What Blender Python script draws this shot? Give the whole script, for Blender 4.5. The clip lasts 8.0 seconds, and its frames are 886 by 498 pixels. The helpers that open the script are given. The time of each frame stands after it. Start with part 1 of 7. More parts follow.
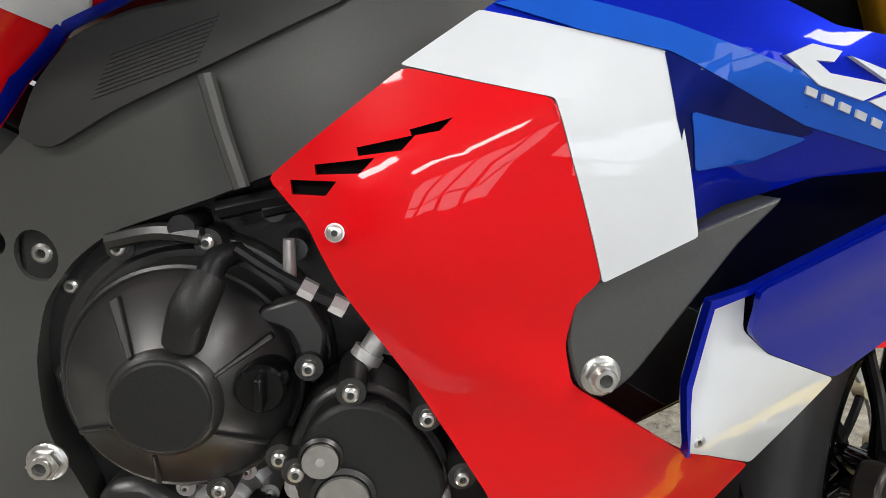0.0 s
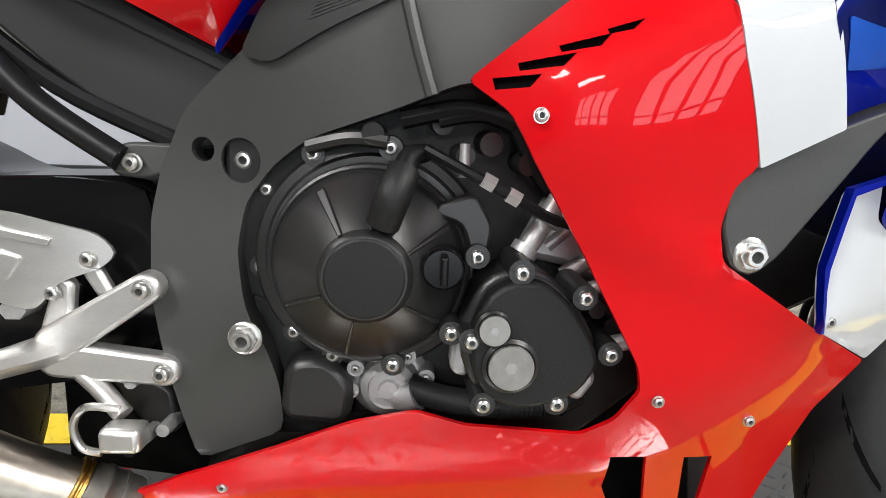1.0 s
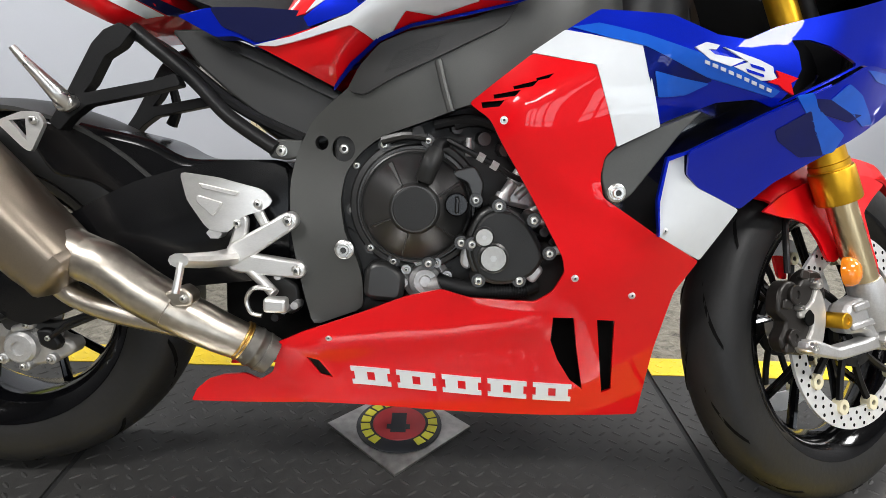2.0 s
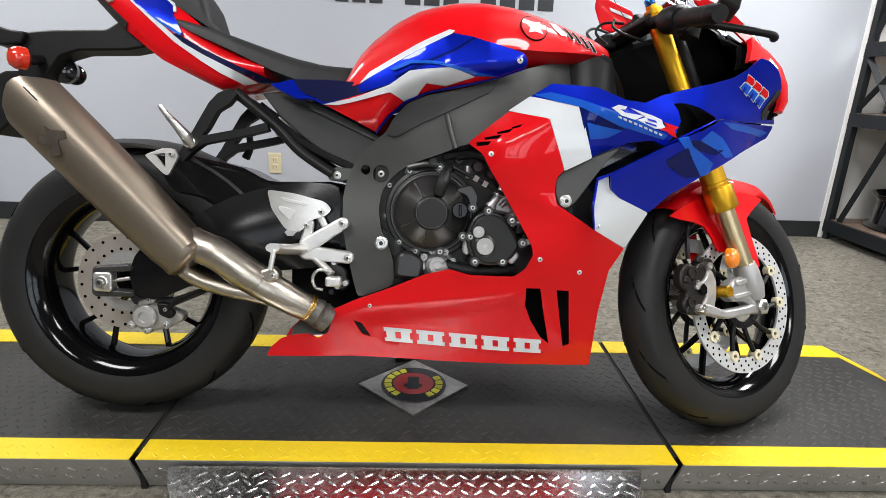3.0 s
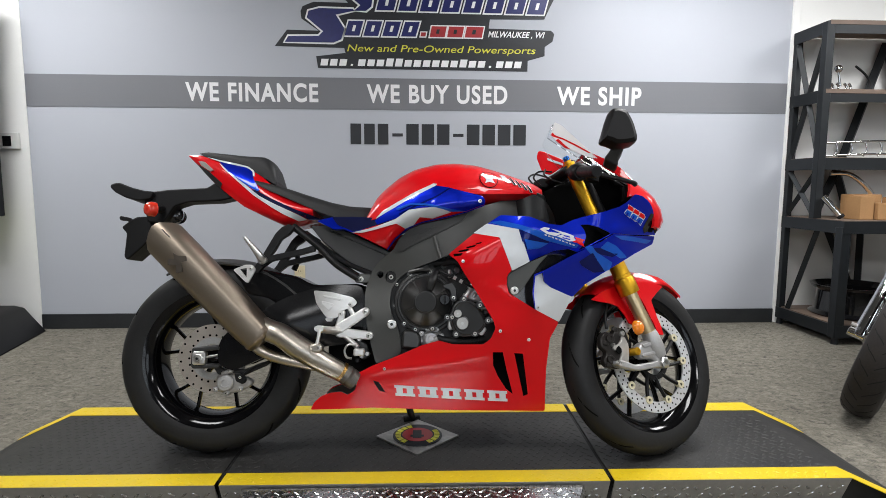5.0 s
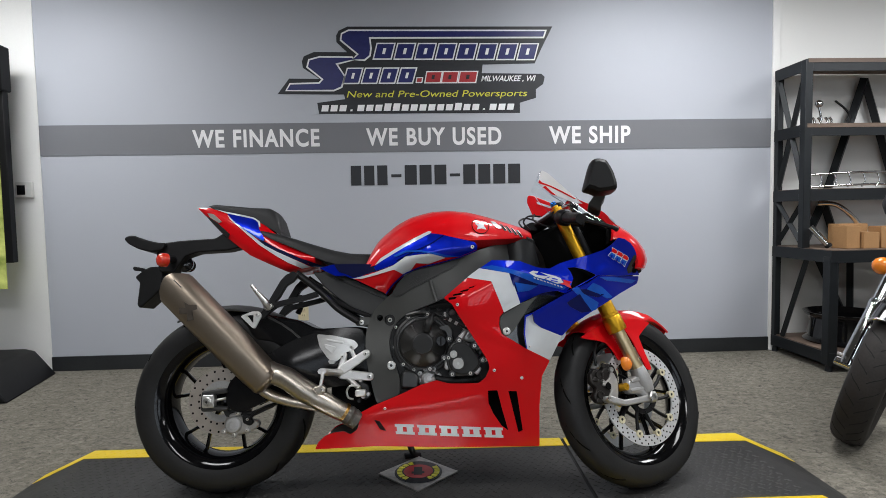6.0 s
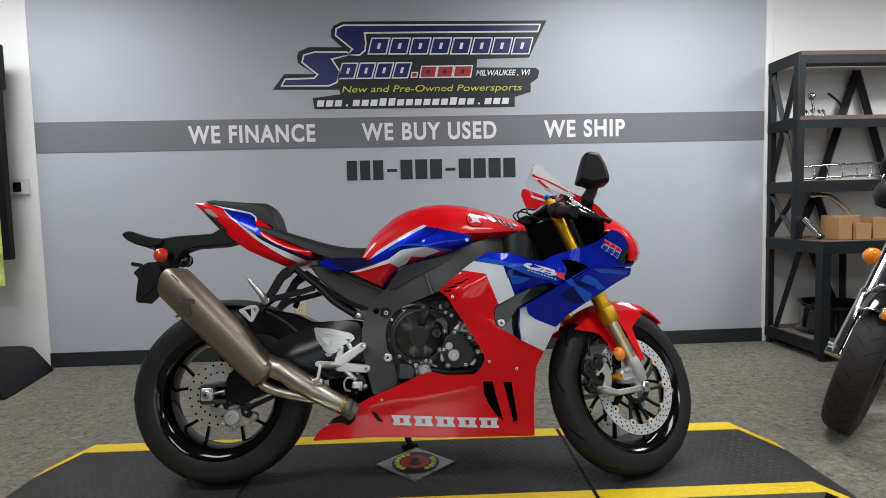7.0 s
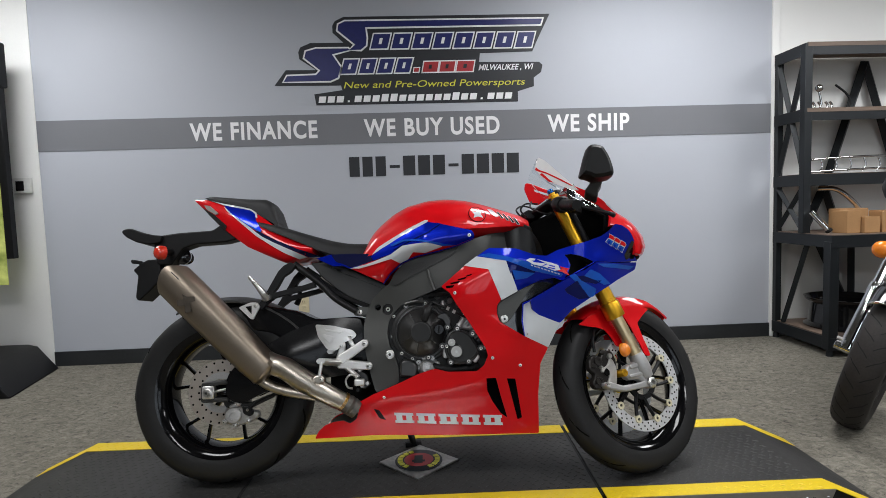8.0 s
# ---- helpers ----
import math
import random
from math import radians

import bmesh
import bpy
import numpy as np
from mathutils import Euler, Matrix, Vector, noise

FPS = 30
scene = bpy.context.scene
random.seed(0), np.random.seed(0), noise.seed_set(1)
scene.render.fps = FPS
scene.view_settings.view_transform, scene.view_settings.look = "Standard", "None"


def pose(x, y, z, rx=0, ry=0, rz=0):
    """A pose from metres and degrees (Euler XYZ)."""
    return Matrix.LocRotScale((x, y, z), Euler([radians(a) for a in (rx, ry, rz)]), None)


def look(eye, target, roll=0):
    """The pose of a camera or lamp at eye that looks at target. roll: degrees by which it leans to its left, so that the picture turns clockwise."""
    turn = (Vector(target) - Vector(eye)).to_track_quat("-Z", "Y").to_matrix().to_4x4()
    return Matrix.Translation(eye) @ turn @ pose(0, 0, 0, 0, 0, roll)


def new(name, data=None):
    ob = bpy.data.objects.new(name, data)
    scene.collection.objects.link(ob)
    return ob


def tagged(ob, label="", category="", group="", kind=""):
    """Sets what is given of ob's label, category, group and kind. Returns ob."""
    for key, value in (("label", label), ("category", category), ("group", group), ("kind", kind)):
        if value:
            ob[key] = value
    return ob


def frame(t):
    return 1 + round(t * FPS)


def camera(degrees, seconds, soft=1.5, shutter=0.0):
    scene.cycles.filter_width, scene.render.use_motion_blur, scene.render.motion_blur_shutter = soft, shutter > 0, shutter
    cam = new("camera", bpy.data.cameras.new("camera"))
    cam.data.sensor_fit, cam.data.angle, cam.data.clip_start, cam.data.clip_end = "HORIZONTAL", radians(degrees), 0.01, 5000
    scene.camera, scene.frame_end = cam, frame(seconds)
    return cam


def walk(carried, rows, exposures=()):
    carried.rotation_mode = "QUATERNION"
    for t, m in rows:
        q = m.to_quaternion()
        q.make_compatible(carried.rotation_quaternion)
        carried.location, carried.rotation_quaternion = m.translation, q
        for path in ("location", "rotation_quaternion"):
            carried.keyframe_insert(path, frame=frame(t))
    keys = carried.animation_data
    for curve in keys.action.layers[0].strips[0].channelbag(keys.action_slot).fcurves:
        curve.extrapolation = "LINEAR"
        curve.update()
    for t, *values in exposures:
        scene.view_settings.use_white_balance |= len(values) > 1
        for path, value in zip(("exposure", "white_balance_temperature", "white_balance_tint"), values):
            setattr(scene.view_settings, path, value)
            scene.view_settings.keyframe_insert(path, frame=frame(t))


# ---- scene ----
cam = camera(75.5, 8.0, 0.85)
PATH = [
    (0, (0.099, -0.492, 0.848), (0.368, 1.339, 0.089), 2.9),
    (0.5, (0.035, -0.512, 0.817), (0.245, 1.31, 0.021), 2.5),
    (1, (-0.005, -0.564, 0.799), (0.165, 1.275, 0.029), 2.9),
    (1.5, (-0.009, -0.724, 0.825), (0.096, 1.128, 0.077), 1.8),
    (1.7, (-0.007, -0.809, 0.829), (0.071, 1.049, 0.094), 2.0),
    (2.8, (-0.086, -1.249, 0.882), (0.064, 0.653, 0.281), 3.0),
    (3, (-0.078, -1.317, 0.887), (0.053, 0.591, 0.301), 2.3),
    (3.5, (-0.066, -1.481, 0.917), (0.04, 0.452, 0.415), 1.2),
    (4, (-0.092, -1.618, 0.929), (0.071, 0.323, 0.476), 1.3),
    (4.5, (-0.101, -1.757, 0.946), (0.063, 0.207, 0.607), 0.8),
    (5, (-0.063, -1.881, 0.966), (0.041, 0.104, 0.743), 0.2),
    (5.2, (-0.049, -1.911, 0.985), (0.05, 0.077, 0.791), 0.1),
    (6.3, (-0.043, -2.0, 1.027), (0.047, -0.005, 0.912), -1.4),
    (6.5, (-0.046, -2.006, 1.02), (0.04, -0.011, 0.9), -1.5),
    (7, (-0.037, -2.006, 1.021), (0.068, -0.013, 0.881), -1.4),
    (7.5, (-0.033, -1.995, 1.015), (0.06, -0.002, 0.871), -1.5),
    (8, (-0.027, -1.983, 1.014), (0.061, 0.009, 0.864), -1.8),
]
EXPOSURES = [(0, 0.5, 6500, 10), (1.0, 0.73, 6400, 10), (1.7, 0.68, 6400, 10), (3.0, 0.46, 6400, 10), (3.5, 0.32, 6380, 10), (4.5, 0.1, 6330, 10), (5.2, -0.09, 6300, 10), (6.3, -0.35, 6230, 10), (8.0, -0.36, 6250, 10)]
walk(cam, [(t, look(eye, target, roll)) for t, eye, target, roll in PATH], EXPOSURES)

# the room's measures
FLOOR, DECK = 0.0, 0.10
WALL_Y, WALL_L, WALL_R, CEIL = 2.0, -2.535, 2.491, 2.72
ROOM_L, ROOM_R, ROOM_S = -5.0, 5.2, -6.0

# ---- light ----
world = bpy.data.worlds.new("daylight")
scene.world = world
world.use_nodes = True
wn = world.node_tree.nodes
sky = wn.new("ShaderNodeTexSky")
sky.sky_type, sky.sun_disc, sky.sun_elevation, sky.sun_rotation = "NISHITA", False, radians(40), radians(160)
world.node_tree.links.new(sky.outputs[0], wn["Background"].inputs[0])
wn["Background"].inputs[1].default_value = 0.12


def area_lamp(name, at, towards, w, h, power, colour=(1, 1, 1)):
    data = bpy.data.lights.new(name, "AREA")
    data.shape, data.size, data.size_y, data.energy, data.color = "RECTANGLE", w, h, power, colour
    ob = new(name, data)
    ob.matrix_world = look(at, towards)
    return ob


CEILING_LIGHTS = [(-2.5, 0.9), (1.6, 0.9), (3.9, 0.2), (-1.7, -1.3), (1.7, -1.3), (-0.6, -3.6), (3.4, -3.6)]
for lx, ly in CEILING_LIGHTS:
    area_lamp("troffer_light", (lx, ly, CEIL - 0.03), (lx, ly, 0), 1.15, 0.55, (42.0 if lx < 0 else 46.0 if lx < 2 else 62.0) if ly > 0 else 33.0, (0.99, 0.98, 0.965))
for wx in (0.0, 3.0):
    area_lamp("window_daylight", (wx, ROOM_S - 0.062, 1.55), (wx, 0, 1.55), 2.1, 1.84, 15.0, (0.86, 0.93, 1.0))


# ---- materials ----
def nodes_of(name):
    m = bpy.data.materials.new(name)
    m.use_nodes = True
    nt = m.node_tree
    return m, nt, nt.nodes["Principled BSDF"]


def surface(name, colour, rough=0.5, metal=0.0, var=0.12, scale=6.0, fine=60.0, bump=0.0, coat=0.0, rvar=0.1, stretch=(1, 1, 1), dark=None, coat_rough=0.03, tint=None, spec=0.4, coat_ior=1.5):
    """A plain surface with variation at two scales, grain relief and uneven gloss."""
    m, nt, b = nodes_of(name)
    link, add = nt.links.new, nt.nodes.new
    tc, mp = add("ShaderNodeTexCoord"), add("ShaderNodeMapping")
    mp.inputs["Scale"].default_value = stretch
    link(tc.outputs["Object"], mp.inputs[0])
    big, small = add("ShaderNodeTexNoise"), add("ShaderNodeTexNoise")
    big.inputs["Scale"].default_value, big.inputs["Detail"].default_value = scale, 4
    small.inputs["Scale"].default_value, small.inputs["Detail"].default_value = fine, 5
    link(mp.outputs[0], big.inputs["Vector"])
    link(mp.outputs[0], small.inputs["Vector"])
    mix = add("ShaderNodeMix")
    mix.data_type = "FLOAT"
    mix.inputs[0].default_value = 0.45
    link(big.outputs["Fac"], mix.inputs[2])
    link(small.outputs["Fac"], mix.inputs[3])
    ramp = add("ShaderNodeValToRGB")
    lo = dark or tuple(c * (1 - var) for c in colour)
    hi = tint or tuple(min(1, c * (1 + var)) for c in colour)
    ramp.color_ramp.elements[0].position, ramp.color_ramp.elements[1].position = 0.32, 0.68
    ramp.color_ramp.elements[0].color, ramp.color_ramp.elements[1].color = (*lo, 1), (*hi, 1)
    link(mix.outputs[0], ramp.inputs[0])
    link(ramp.outputs[0], b.inputs["Base Color"])
    rr = add("ShaderNodeMapRange")
    rr.inputs[3].default_value, rr.inputs[4].default_value = max(0.02, rough - rvar), min(1, rough + rvar)
    link(small.outputs["Fac"], rr.inputs[0])
    link(rr.outputs[0], b.inputs["Roughness"])
    b.inputs["Metallic"].default_value, b.inputs["Specular IOR Level"].default_value = metal, spec
    b.inputs["Coat Weight"].default_value, b.inputs["Coat Roughness"].default_value = coat, coat_rough
    b.inputs["Coat IOR"].default_value = coat_ior
    if bump:
        bp = add("ShaderNodeBump")
        bp.inputs["Strength"].default_value, bp.inputs["Distance"].default_value = bump, 0.002
        link(small.outputs["Fac"], bp.inputs["Height"])
        link(bp.outputs[0], b.inputs["Normal"])
    return m


def carpet_material():
    m, nt, b = nodes_of("carpet")
    link, add = nt.links.new, nt.nodes.new
    tc = add("ShaderNodeTexCoord")
    mp = add("ShaderNodeMapping")
    mp.inputs["Scale"].default_value = (1.0, 1.25, 1.0)
    link(tc.outputs["Object"], mp.inputs[0])
    fleck, blotch, pile = add("ShaderNodeTexNoise"), add("ShaderNodeTexNoise"), add("ShaderNodeTexNoise")
    for n, s, d in ((fleck, 30, 7), (blotch, 5, 4), (pile, 420, 3)):
        n.inputs["Scale"].default_value, n.inputs["Detail"].default_value = s, d
        link(mp.outputs[0], n.inputs["Vector"])
    fleck.inputs["Roughness"].default_value = 0.75
    fleck.inputs["Distortion"].default_value = 1.1
    ramp = add("ShaderNodeValToRGB")
    e = ramp.color_ramp.elements
    e[0].position, e[0].color = 0.33, (0.04, 0.037, 0.03, 1)
    e[1].position, e[1].color = 0.66, (0.27, 0.252, 0.205, 1)
    e.new(0.43).color = (0.135, 0.125, 0.1, 1)
    e.new(0.52).color = (0.185, 0.171, 0.138, 1)
    link(fleck.outputs["Fac"], ramp.inputs[0])
    mix = add("ShaderNodeMix")
    mix.data_type, mix.blend_type = "RGBA", "MULTIPLY"
    mix.inputs[0].default_value = 0.35
    r2 = add("ShaderNodeValToRGB")
    r2.color_ramp.elements[0].position, r2.color_ramp.elements[0].color = 0.3, (0.6, 0.58, 0.55, 1)
    r2.color_ramp.elements[1].position, r2.color_ramp.elements[1].color = 0.7, (1, 1, 1, 1)
    link(blotch.outputs["Fac"], r2.inputs[0])
    link(ramp.outputs[0], mix.inputs[6])
    link(r2.outputs[0], mix.inputs[7])
    link(mix.outputs[2], b.inputs["Base Color"])
    b.inputs["Roughness"].default_value = 0.95
    bp = add("ShaderNodeBump")
    bp.inputs["Strength"].default_value, bp.inputs["Distance"].default_value = 0.7, 0.004
    link(pile.outputs["Fac"], bp.inputs["Height"])
    link(bp.outputs[0], b.inputs["Normal"])
    return m


def glow_material(name, colour, strength):
    m, nt, b = nodes_of(name)
    b.inputs["Base Color"].default_value = (*colour, 1)
    b.inputs["Emission Color"].default_value = (*colour, 1)
    b.inputs["Emission Strength"].default_value = strength
    return m


def glass_material(name, colour, rough=0.02, ior=1.45):
    m, nt, b = nodes_of(name)
    b.inputs["Base Color"].default_value = (*colour, 1)
    b.inputs["Roughness"].default_value = rough
    b.inputs["IOR"].default_value = ior
    b.inputs["Transmission Weight"].default_value = 1.0
    return m


def screen_material():
    m, nt, b = nodes_of("screen_picture")
    link, add = nt.links.new, nt.nodes.new
    tc, n, r = add("ShaderNodeTexCoord"), add("ShaderNodeTexNoise"), add("ShaderNodeValToRGB")
    n.inputs["Scale"].default_value, n.inputs["Detail"].default_value = 9, 6
    e = r.color_ramp.elements
    e[0].position, e[0].color = 0.3, (0.09, 0.12, 0.02, 1)
    e[1].position, e[1].color = 0.7, (0.42, 0.45, 0.13, 1)
    link(tc.outputs["Object"], n.inputs["Vector"])
    link(n.outputs["Fac"], r.inputs[0])
    link(r.outputs[0], b.inputs["Base Color"])
    link(r.outputs[0], b.inputs["Emission Color"])
    b.inputs["Emission Strength"].default_value = 0.7
    b.inputs["Roughness"].default_value = 0.25
    return m


M = {
    "wall_grey": surface("painted_wall_grey", (0.43, 0.45, 0.495), 0.62, var=0.03, scale=1.2, fine=160, bump=0.06),
    "band_grey": surface("painted_band_grey", (0.17, 0.175, 0.19), 0.6, var=0.04, scale=2, fine=160, bump=0.05),
    "wall_back": surface("painted_wall_dark_grey", (0.2, 0.2, 0.205), 0.6, var=0.05, scale=1.5, fine=150, bump=0.06),
    "wall_white": surface("painted_wall_white", (0.78, 0.78, 0.76), 0.6, var=0.03, scale=1.5, fine=150, bump=0.06),
    "base": surface("baseboard_vinyl", (0.022, 0.024, 0.026), 0.45, var=0.2, scale=5),
    "carpet": carpet_material(),
    "ceiling": surface("dark_ceiling_tile", (0.2, 0.2, 0.2), 0.9, var=0.05, scale=30, fine=300, bump=0.3),
    "ink_dark": surface("lettering_charcoal", (0.018, 0.02, 0.024), 0.5, var=0.15),
    "ink_white": surface("lettering_white", (0.82, 0.82, 0.83), 0.5, var=0.04),
    "sign_blue": surface("sign_blue", (0.014, 0.018, 0.115), 0.35, var=0.15, scale=4),
    "sign_red": surface("sign_red", (0.36, 0.03, 0.035), 0.35, var=0.1),
    "sign_yellow": surface("sign_yellow", (0.62, 0.6, 0.05), 0.4, var=0.05),
    "tread": surface("rubber_deck", (0.025, 0.0243, 0.0232), 0.6, var=0.5, scale=3.5, fine=45, bump=0.4, rvar=0.15, spec=0.35),
    "yellow": surface("yellow_tape", (0.72, 0.52, 0.012), 0.42, var=0.09, scale=5, fine=90, bump=0.15, rvar=0.15),
    "plate": surface("bright_aluminium_plate", (0.62, 0.62, 0.62), 0.26, 1.0, var=0.1, scale=5, fine=80, bump=0.06, rvar=0.1),
    "plate_worn": surface("worn_aluminium_plate", (0.42, 0.41, 0.39), 0.45, 1.0, var=0.4, scale=14, fine=60, bump=0.2),
    "plate_dull": surface("dull_aluminium_plate", (0.42, 0.405, 0.38), 0.45, 0.5, var=0.15, scale=6, fine=80, bump=0.1),
    "gap": surface("dark_joint", (0.008, 0.008, 0.008), 0.8),
    "steel_dark": surface("powder_coated_steel", (0.015, 0.0175, 0.02), 0.48, 0.3, var=0.2, scale=5, fine=300, bump=0.08),
    "board": surface("shelf_board", (0.14, 0.1, 0.075), 0.6, var=0.3, scale=3, fine=40, stretch=(0.3, 3, 3)),
    "card": surface("cardboard", (0.36, 0.2, 0.085), 0.85, var=0.12, scale=6, fine=120, bump=0.1),
    "chrome": surface("chrome", (0.62, 0.62, 0.62), 0.07, 1.0, var=0.03, rvar=0.04),
    "black_plastic": surface("black_plastic", (0.006, 0.006, 0.0065), 0.48, var=0.2, fine=300, bump=0.12, spec=0.22),
    "rubber_worn": surface("worn_tyre_rubber", (0.027, 0.024, 0.0225), 0.6, var=0.3, scale=8, fine=120, bump=0.2, rvar=0.1, spec=0.25),
    "black_gloss": surface("gloss_black", (0.008, 0.008, 0.009), 0.12, var=0.2, coat=0.6),
    "rubber": surface("tyre_rubber", (0.0135, 0.0135, 0.0138), 0.52, var=0.25, scale=8, fine=120, bump=0.2, rvar=0.12, spec=0.25),
    "amber": surface("amber_lens", (0.8, 0.22, 0.01), 0.15, var=0.1, coat=0.8),
    "ivory": surface("ivory_plastic", (0.62, 0.55, 0.36), 0.4, var=0.04),
    "pale_plastic": surface("pale_plastic", (0.6, 0.6, 0.58), 0.45, var=0.04),
    "screen": screen_material(),
    "troffer": glow_material("lit_diffuser", (1.0, 0.97, 0.93), 7.0),
    "daylight": glow_material("bright_daylight", (0.86, 0.93, 1.0), 1.3),
}


# ---- mesh helpers ----
def part(name, bm, material, parent=None, label="", smooth=38.0, bevel=0.0, doubles=False):
    """Links a bmesh as one mesh object under a thing or a part."""
    if doubles:
        bmesh.ops.remove_doubles(bm, verts=bm.verts, dist=1e-5)
    bmesh.ops.recalc_face_normals(bm, faces=bm.faces)
    me = bpy.data.meshes.new(name)
    bm.to_mesh(me)
    bm.free()
    me.materials.append(M[material] if isinstance(material, str) else material)
    me.polygons.foreach_set("use_smooth", [True] * len(me.polygons))
    me.set_sharp_from_angle(angle=radians(smooth))
    ob = new(name, me)
    if parent:
        ob.parent = parent
    if label:
        ob["label"] = label
    if bevel:
        mod = ob.modifiers.new("soft_edges", "BEVEL")
        mod.width, mod.segments, mod.limit_method, mod.angle_limit = bevel, 2, "ANGLE", radians(40)
    return ob


def thing(name, label, category, m=None, group="", kind=""):
    ob = new(name)
    ob.empty_display_size = 0.05
    if m is not None:
        ob.matrix_world = m
    return tagged(ob, label, category, group, kind)


def box(bm, lo, hi):
    vs = [bm.verts.new((x, y, z)) for x in (lo[0], hi[0]) for y in (lo[1], hi[1]) for z in (lo[2], hi[2])]
    for f in ((0, 1, 3, 2), (4, 6, 7, 5), (0, 4, 5, 1), (2, 3, 7, 6), (0, 2, 6, 4), (1, 5, 7, 3)):
        bm.faces.new([vs[i] for i in f])
    return vs


def boxed(*spans):
    bm = bmesh.new()
    for lo, hi in spans:
        box(bm, lo, hi)
    return bm


def prism(bm, outline, place0, place1):
    """A prism over a 2D outline; place0 and place1 turn (u, v) into the two end faces' points."""
    a = [bm.verts.new(place0(u, v)) for u, v in outline]
    b = [bm.verts.new(place1(u, v)) for u, v in outline]
    n = len(outline)
    bm.faces.new(a)
    bm.faces.new(b[::-1])
    for i in range(n):
        bm.faces.new((a[i], b[i], b[(i + 1) % n], a[(i + 1) % n]))


def frame_of(way):
    way = Vector(way).normalized()
    side = way.cross(Vector((0, 0, 1)) if abs(way.z) < 0.95 else Vector((1, 0, 0))).normalized()
    return way, side, side.cross(way)


def rings(bm, loops, close_ends=True, closed=False):
    """Skins loops of equal length."""
    vs = [[bm.verts.new(p) for p in loop] for loop in loops]
    n = len(vs[0])
    pairs = list(zip(vs, vs[1:])) + ([(vs[-1], vs[0])] if closed else [])
    for a, b in pairs:
        for i in range(n):
            bm.faces.new((a[i], a[(i + 1) % n], b[(i + 1) % n], b[i]))
    if close_ends and not closed:
        bm.faces.new(vs[0][::-1])
        bm.faces.new(vs[-1])


def cyl(bm, p0, p1, r0, r1=None, seg=20, squash=1.0):
    r1 = r0 if r1 is None else r1
    p0, p1 = Vector(p0), Vector(p1)
    _, s, u = frame_of(p1 - p0)
    rings(bm, [[p + r * (math.cos(2 * math.pi * i / seg) * s + squash * math.sin(2 * math.pi * i / seg) * u) for i in range(seg)] for p, r in ((p0, r0), (p1, r1))])


def smooth_path(points, steps=6):
    """A Catmull-Rom line through points."""
    pts = [Vector(p) for p in points]
    out = []
    for i in range(len(pts) - 1):
        a, b, c, d = pts[max(0, i - 1)], pts[i], pts[i + 1], pts[min(len(pts) - 1, i + 2)]
        for k in range(steps):
            t = k / steps
            out.append(0.5 * (2 * b + (c - a) * t + (2 * a - 5 * b + 4 * c - d) * t * t + (3 * b - a - 3 * c + d) * t ** 3))
    return out + [pts[-1]]


def tube(bm, points, radius, seg=10, steps=6, smooth=True):
    """A round bar along points; radius is a number or one for each point."""
    radii = radius if isinstance(radius, (list, tuple)) else [radius] * len(points)
    path = smooth_path(points, steps) if smooth and len(points) > 2 else [Vector(p) for p in points]
    n = len(path)
    up = frame_of(path[1] - path[0])[1]
    loops = []
    for i, p in enumerate(path):
        way = (path[min(n - 1, i + 1)] - path[max(0, i - 1)]).normalized()
        up = (up - way * up.dot(way)).normalized()
        other = way.cross(up)
        f = i / (n - 1) * (len(radii) - 1)
        k = min(len(radii) - 2, int(f)) if len(radii) > 1 else 0
        r = radii[k] + (radii[k + 1] - radii[k]) * (f - k) if len(radii) > 1 else radii[0]
        loops.append([p + r * (math.cos(2 * math.pi * j / seg) * up + math.sin(2 * math.pi * j / seg) * other) for j in range(seg)])
    rings(bm, loops)


def lathe(bm, profile, centre, axis, seg=48, closed=True):
    """Turns a profile of (radius, along) round an axis through centre. closed: the profile is a loop."""
    c = Vector(centre)
    w, s, u = frame_of(axis)
    loops = []
    for i in range(seg):
        a = 2 * math.pi * i / seg
        d = math.cos(a) * s + math.sin(a) * u
        loops.append([c + d * r + w * h for r, h in profile])
    if closed:
        rings(bm, loops, False, True)
    else:
        vs = [[bm.verts.new(p) for p in loop] for loop in loops]
        for a, b in zip(vs, vs[1:] + vs[:1]):
            for i in range(len(profile) - 1):
                bm.faces.new((a[i], a[i + 1], b[i + 1], b[i]))
        bmesh.ops.remove_doubles(bm, verts=bm.verts, dist=1e-6)


def text_mesh(name, words, width, height, bold=0.0, slant=0.0, depth=0.002, spread=1.0):
    """Lettering in the built-in font, fitted to width and height, in the x-z plane from (0, 0), facing -y."""
    cu = bpy.data.curves.new(name, "FONT")
    cu.body, cu.offset, cu.shear, cu.extrude, cu.space_character = words, bold, slant, 0.01, spread
    tmp = bpy.data.objects.new(name, cu)
    me = bpy.data.meshes.new_from_object(tmp)
    bpy.data.objects.remove(tmp)
    bpy.data.curves.remove(cu)
    co = np.empty(len(me.vertices) * 3)
    me.vertices.foreach_get("co", co)
    co = co.reshape(-1, 3)
    lo, hi = co.min(0), co.max(0)
    out = np.stack([(co[:, 0] - lo[0]) / (hi[0] - lo[0]) * width, -(co[:, 2] - lo[2]) / (hi[2] - lo[2]) * depth, (co[:, 1] - lo[1]) / (hi[1] - lo[1]) * height], 1)
    me.vertices.foreach_set("co", out.ravel())
    me.update()
    return me


def lettering(words, x, z, width, height, y, material, parent, bold=0.0, slant=0.0, name="lettering", spread=1.0):
    me = text_mesh(name, words, width, height, bold, slant, spread=spread)
    me.materials.append(M[material])
    ob = new(name, me)
    ob.parent = parent
    ob.location = (x, y, z)
    return ob


